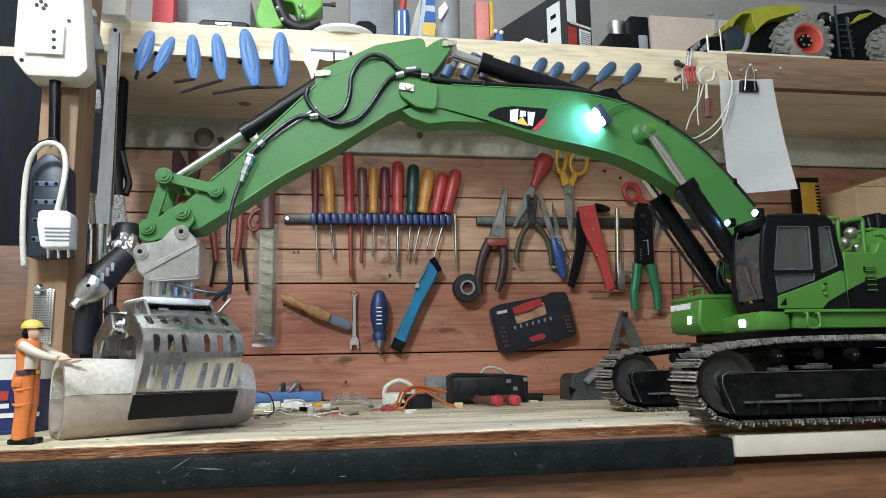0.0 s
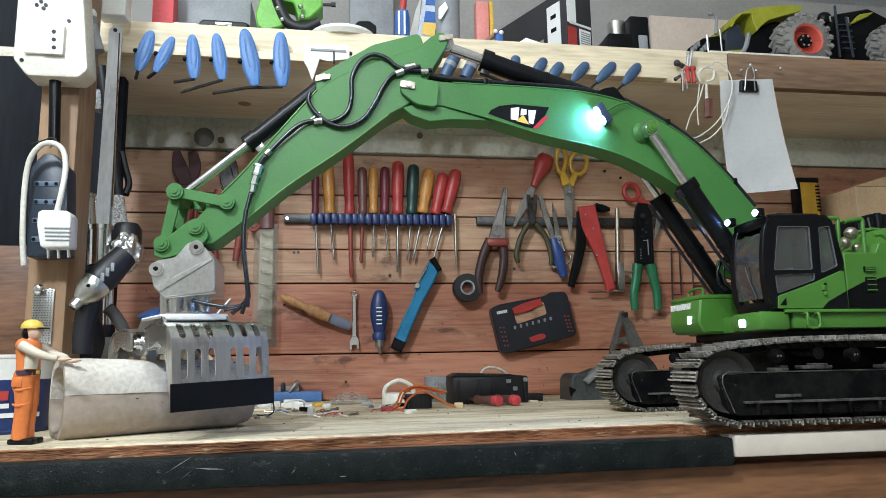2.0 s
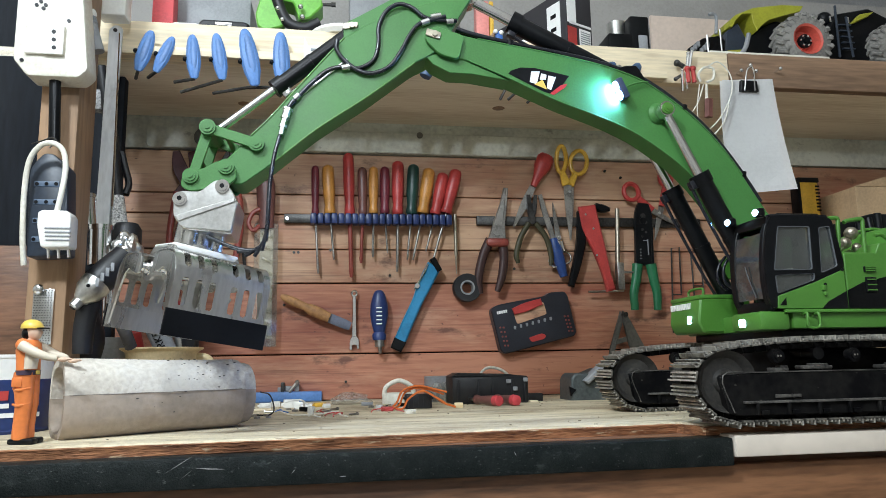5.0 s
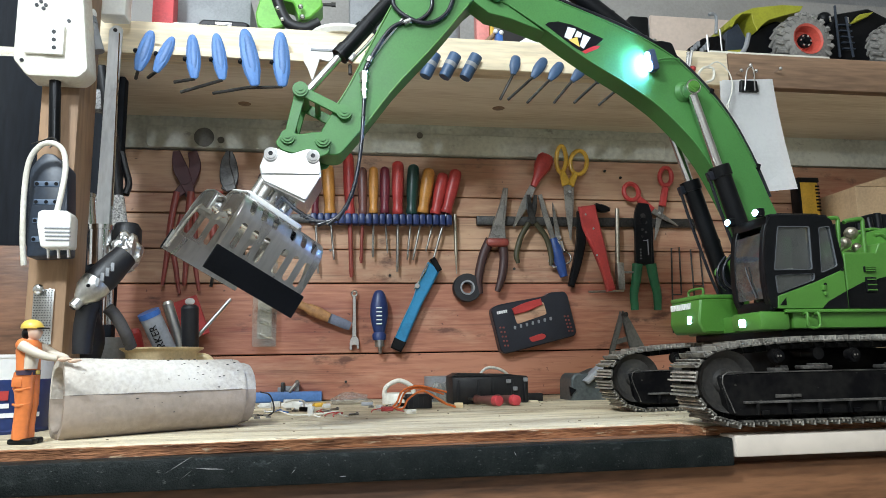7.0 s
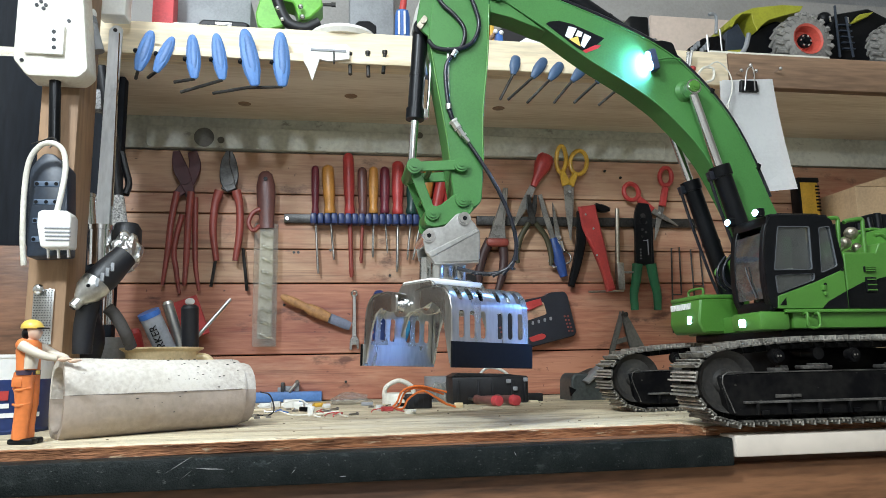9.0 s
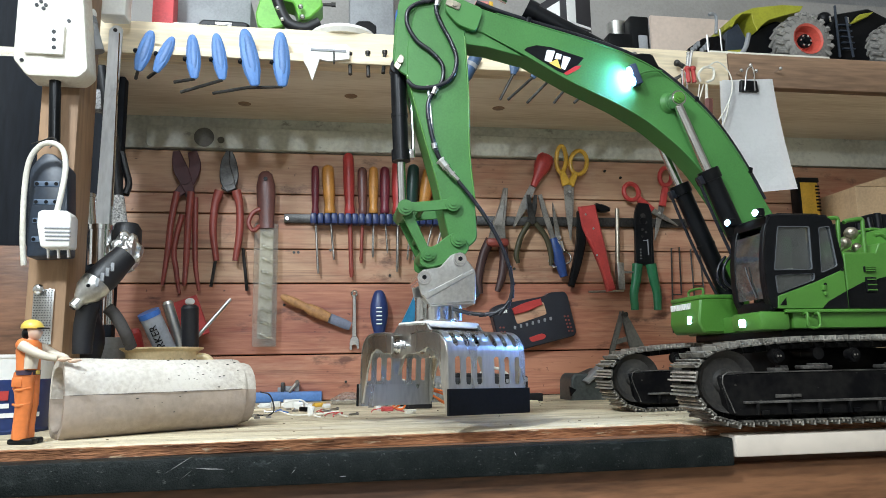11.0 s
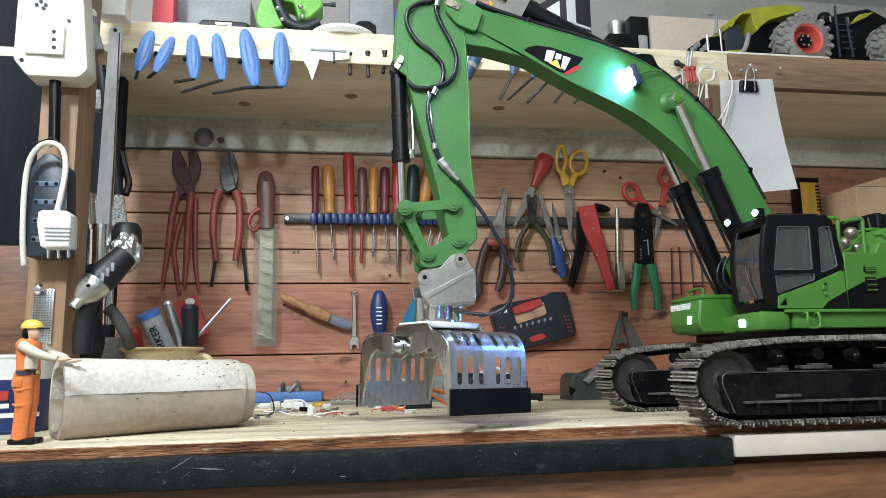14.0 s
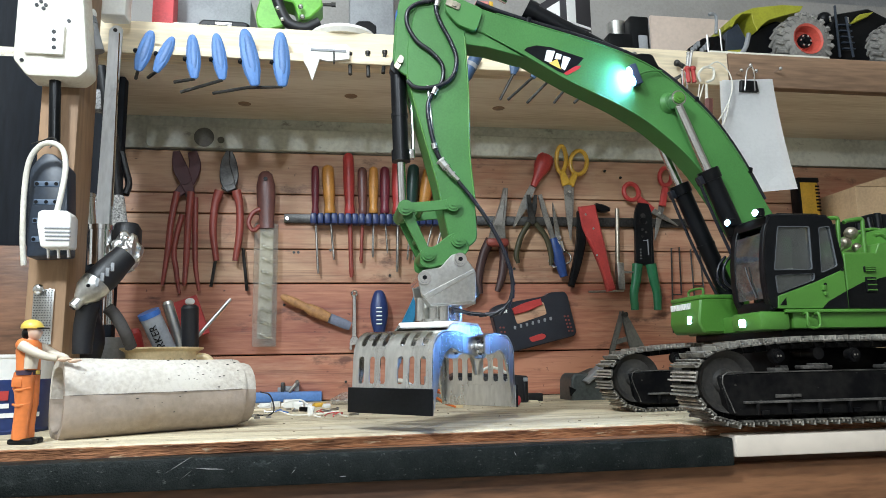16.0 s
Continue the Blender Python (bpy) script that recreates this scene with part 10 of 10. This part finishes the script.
    t = thing("black_housing", "black open plastic housing on the bench", "housing", ((a[0] + b[0]) / 2, 0.45, 0))
    bm = EMPTYBM()
    h = a[1]
    box(bm, (a[0] + b[0]) / 2, 0.45, h / 2, b[0] - a[0], 0.06, h, 0.003)
    wp("shell", bm, M_RUBBER, t)
    bm = EMPTYBM()
    plate(bm, [(a[0] - 0.002, h), (a[0] + 0.010, h + 0.006), (b[0] - 0.030, h + 0.003), (b[0], h - 0.001)], 0.425, 0.475, 0.001)
    wp("lid", bm, M_RUBBER, t)
    for f in (0.08, 0.34, 0.52, 0.78, 0.95):
        bm = EMPTYBM()
        box(bm, a[0] + (b[0] - a[0]) * f, 0.4190, h * 0.46, 0.0030, 0.0030, h * 0.84, 0.0006)
        wp("rib", bm, M_RUBBER, t)
    for q in ((0.2646, 0.417, 0.0325), (0.291, 0.417, 0.0344), (0.2747, 0.417, 0.0214)):
        bm = EMPTYBM()
        box(bm, *q, 0.007, 0.003, 0.006, 0.001)
        wp("tab", bm, M_GREYP, t)
    bm = EMPTYBM()
    box(bm, (b[0]) + 0.016, 0.46, 0.006, 0.03, 0.02, 0.012, 0.001)
    wp("foot", bm, M_RUBBER, t)
    bm = EMPTYBM()
    lathe(bm, [(0.034, 0), (0.044, 0), (0.044, 0.04), (0.034, 0.04), (0.034, 0)], 32, Matrix.Translation(((0.1953, 0.0181)[0], 0.53, 0)))
    tagged(part("grey_ring", bm, M_GREYP, None), "grey plastic ring behind the housing", "ring")
    bm = EMPTYBM()
    q = (0.2597, 0.47, 0.0375)
    tube(bm, [(q[0] - 0.03, 0.50, 0.03), (q[0] - 0.01, 0.50, 0.052), (q[0] + 0.02, 0.50, 0.045), (q[0] + 0.035, 0.50, 0.02), (q[0] + 0.04, 0.5, 0.0)], 0.0024, n=8)
    tagged(part("pale_hoop", bm, M_OFFWHITE, None), "pale plastic hoop behind the housing", "hoop")
    # two red-ended screwdrivers lying towards the viewer
    for e, s in (((0.2322, 0.3439), (0.1841, 0.4255)), ((0.2576, 0.3453), (0.2227, 0.4374))):
        t = thing("screwdriver", "screwdriver with red butt lying on the bench", "screwdriver", (*e, 0), "screwdrivers on the bench")
        r = 0.0078
        a, b = Vector((e[0], e[1], r)), Vector((s[0], s[1] + 0.05, r))
        d = (b - a).normalized()
        bm = EMPTYBM()
        rod(bm, a, a + d * 0.010, r * 0.9, r, n=20)
        rod(bm, a - d * 0.001, a, r * 0.6, r * 0.9, n=20)
        wp("butt", bm, plastic("coral_red", (0.55, 0.06, 0.07)), t, "coral red butt cap")
        bm = EMPTYBM()
        rod(bm, a + d * 0.010, a + d * 0.05, r * 0.95, r * 0.7, n=16)
        rod(bm, a + d * 0.05, a + d * 0.06, r * 0.7, r * 0.9, n=16)
        wp("grip", bm, M_BROWNP, t)
        bm = EMPTYBM()
        rod(bm, a + d * 0.06, b, 0.0022, n=10)
        wp("blade", bm, M_TOOLSTEEL, t)
    # small cast anvil vice
    a, b = (0.3684, 0.0072), (0.4512, 0.0051)
    t = thing("bench_vice", "small grey cast table vice on the bench", "vice", ((a[0] + b[0]) / 2, 0.46, 0))
    g = material("grey_cast_iron", (0.10, 0.115, 0.115), 0.5, 0.3, vary=0.2, bump=0.2)
    bm = EMPTYBM()
    plate(bm, soften([(0.3696, -0.0068), (0.3715, 0.0336), (0.3794, 0.0423), (0.401, 0.0401), (0.4272, 0.0502), (0.4482, 0.0337), (0.4522, -0.0108)], 0.005), 0.44, 0.50, 0.003)
    wp("body", bm, g, t)
    bm = EMPTYBM()
    plate(bm, [(0.3886, 0.0302), (0.4176, 0.054), (0.4248, 0.0486), (0.3957, 0.0248)], 0.428, 0.452, 0.002)
    wp("jaw", bm, M_GREYP, t)
    bm = EMPTYBM()
    plate(bm, [(0.3662, 0.022), (0.3779, 0.0165), (0.3682, 0.0064)], 0.4375, 0.4405)
    wp("opening", bm, M_BLACK, t)
    # chips and scraps
    bm = EMPTYBM()
    random.seed(21)
    for _ in range(180):
        x, y = random.uniform(-0.35, 0.75), random.uniform(0.01, 0.58) ** 1.0
        s = random.uniform(0.0003, 0.0012)
        box(bm, 0, 0, 0, s * random.uniform(1, 4), s, s * 0.7, m=Matrix.Translation((x, y, s * 0.3)) @ pose(0, 0, 0, 0, 0, random.uniform(0, 180)))
    ob = part("wood_chips", bm, material("dark_chips", (0.20, 0.15, 0.10), 0.9, vary=0.3, bump=0), None, soft=0)
    tagged(ob, "scattered wood chips and dirt on the bench", "chips", kind="stuff")


bench_clutter()


# ---- what moves ----
def glide(rows, t):
    """The value at t of rows (seconds, value), eased from row to row."""
    if t <= rows[0][0]:
        return rows[0][1]
    for (a, u), (b, v) in zip(rows, rows[1:]):
        if t <= b:
            k = (t - a) / (b - a)
            return u + (v - u) * k
    return rows[-1][1]


BOOM = [(0, 0), (1.6, 0), (1.9, -0.38), (3.6, -0.38), (3.8, -0.6), (4.0, -1.22), (4.2, -2.1), (4.6, -4.8), (5.3, -11.0), (5.9, -16.2), (6.3, -18.4), (6.5, -18.9), (7.0, -19.6), (8.5, -19.5), (9.0, -19.8), (9.2, -18.3),
        (9.6, -16.0), (10.1, -14.2), (10.7, -13.5), (11.3, -13.45), (16.0, -13.45)]
STICK = [(0, 0), (1.4, 0), (1.5, 1.6), (1.7, 3.6), (1.95, 4.8), (3.7, 4.8), (4.0, 4.0), (4.2, 3.3), (4.8, 3.6), (5.6, 6.0), (6.3, 9.5), (6.5, 11.6), (7.0, 17.6), (7.5, 27.9), (8.0, 38.4), (8.5, 49.4), (8.75, 52.0), (9.0, 52.4), (9.2, 54.0),
         (9.6, 56.3), (10.2, 58.0), (11.3, 58.2), (16.0, 58.2)]
TILT = [(0, 0), (1.4, 0), (1.5, 1.0), (1.9, 2.3), (4.2, 2.2), (4.6, -3.0), (5.3, -15.0), (6.0, -25.0), (6.5, -28.1), (7.0, -30.2), (7.5, -21.5), (8.0, -12.8), (8.5, -6.0), (9.0, -2.0), (9.4, -1.7), (10.2, -1.4), (16.0, -1.2)]
SWIVEL = [(0, 33), (4.2, 34), (6.3, 30), (8.5, 26), (11.6, 26), (11.7, 16), (11.8, -6), (11.9, -28), (12.0, -43), (12.2, -51), (12.6, -55), (12.8, -59), (12.9, -65), (13.0, -78), (13.1, -94), (13.2, -108), (13.3, -122), (13.4, -133), (13.8, -135), (13.9, -141), (14.0, -153), (14.1, -168),
          (14.2, -171), (14.5, -174), (14.8, -181), (15.0, -184), (15.4, -184), (15.6, -191), (15.7, -201), (15.8, -211), (15.9, -217), (16.0, -221)]
GRIP = [(0, 29), (0.3, 26), (0.6, 15), (0.9, 6), (1.2, 0), (4.2, 0), (16.0, 0)]


def turned(p, degrees):
    """A point of the side view, turned about the origin."""
    c, s = math.cos(radians(degrees)), math.sin(radians(degrees))
    return (p[0] * c - p[1] * s, p[0] * s + p[1] * c)


def add2(a, b):
    return (a[0] + b[0], a[1] + b[1])


def meet(a, ra, b, rb):
    """Where the circles round a and b cross, on the upper left side."""
    d = math.hypot(b[0] - a[0], b[1] - a[1])
    u = ((b[0] - a[0]) / d, (b[1] - a[1]) / d)
    x = (d * d + ra * ra - rb * rb) / (2 * d)
    h = math.sqrt(max(1e-9, ra * ra - x * x))
    return (a[0] + u[0] * x + u[1] * h, a[1] + u[1] * x - u[0] * h)


def aimed(a, b, y):
    """A pose at a whose x axis points to b, in the side view."""
    return pose(a[0], y, a[1], 0, -math.degrees(math.atan2(b[1] - a[1], b[0] - a[0])), 0)


def ram(keys, t, barrel, piston, foot, head, y):
    keys[barrel].append((t, aimed(foot, head, y)))
    keys[piston].append((t, aimed(head, foot, y)))


def motions():
    times = sorted({round(a, 2) for rows in (BOOM, STICK, TILT, SWIVEL, GRIP) for a, _ in rows} | {i * 0.25 for i in range(65)})
    rams = [r for pair in (*boom_rams, stick_ram, bucket_ram) for r in pair]
    keys = {ob: [] for ob in (boom, stick, coupler, grapple, rocker, blink, *jaws, *rams, *hose_links)}
    for t in times:
        b, s, k, w, g = (glide(rows, t) for rows in (BOOM, STICK, TILT, SWIVEL, GRIP))
        n = turned((NOSE[0] - PIVOT[0], NOSE[1] - PIVOT[1]), b)
        n = (PIVOT[0] + n[0], PIVOT[1] + n[1])
        q = turned((STICKPIN[0] - NOSE[0], STICKPIN[1] - NOSE[1]), s)
        q = (n[0] + q[0], n[1] + q[1])
        keys[boom].append((t, pose(PIVOT[0], 0, PIVOT[1], 0, -b, 0)))
        keys[stick].append((t, pose(n[0], 0, n[1], 0, -s, 0)))
        keys[coupler].append((t, pose(q[0], 0, q[1], 0, -k, 0)))
        hang = pose(q[0], 0, q[1], 0, -k, 0) @ pose(GRAPPLE_AT[0], 0, GRAPPLE_AT[1], 0, 0, w)
        keys[grapple].append((t, hang))
        for i, jaw in enumerate(jaws):
            keys[jaw].append((t, hang @ pose(0, 0, 0, 0, 0, 180 * i) @ pose(0, -JAW_Y, JAW_Z, g, 0, 0)))
        on_boom = lambda p: add2(PIVOT, turned((p[0] - PIVOT[0], p[1] - PIVOT[1]), b))
        on_stick = lambda p: add2(n, turned((p[0] - NOSE[0], p[1] - NOSE[1]), s))
        on_coupler = lambda p: add2(q, turned((p[0] - STICKPIN[0], p[1] - STICKPIN[1]), k))
        pin, bucket = on_stick(LINKPIN), on_coupler(BUCKETPIN)
        top = meet(pin, ROCKER_LEN, bucket, LINK_LEN)
        keys[rocker].append((t, aimed(pin, top, 0)))
        keys[blink].append((t, aimed(top, bucket, 0)))
        for (barrel, piston), y in zip(boom_rams, (-0.0325, 0.0325)):
            ram(keys, t, barrel, piston, CYL_FOOT, on_boom(CYL_TOP), y)
        ram(keys, t, *stick_ram, on_boom(STICK_FOOT), on_stick(STICKTOP), 0)
        ram(keys, t, *bucket_ram, on_stick(STICKLUG), top, 0)
        a, d = on_stick(HOSE_TOP), on_coupler((HOSE_LOW[0] + STICKPIN[0], HOSE_LOW[1] + STICKPIN[1]))
        u, v = turned((-0.03, -0.085), s), turned((0.095, -0.030), k)
        p0, p1, p2, p3 = Vector((a[0], -0.0255, a[1])), Vector((a[0] + u[0], -0.036, a[1] + u[1])), Vector((d[0] + v[0], -0.036, d[1] + v[1])), Vector((d[0], -0.022, d[1]))
        c = [(1 - f) ** 3 * p0 + 3 * f * (1 - f) ** 2 * p1 + 3 * f * f * (1 - f) * p2 + f ** 3 * p3 for f in [i / HOSE_LINKS for i in range(HOSE_LINKS + 1)]]
        for i, ob in enumerate(hose_links):
            keys[ob].append((t, Matrix.Translation(c[i]) @ (c[i + 1] - c[i]).to_track_quat("X", "Z").to_matrix().to_4x4()))
    for ob, rows in keys.items():
        walk(ob, rows)


motions()
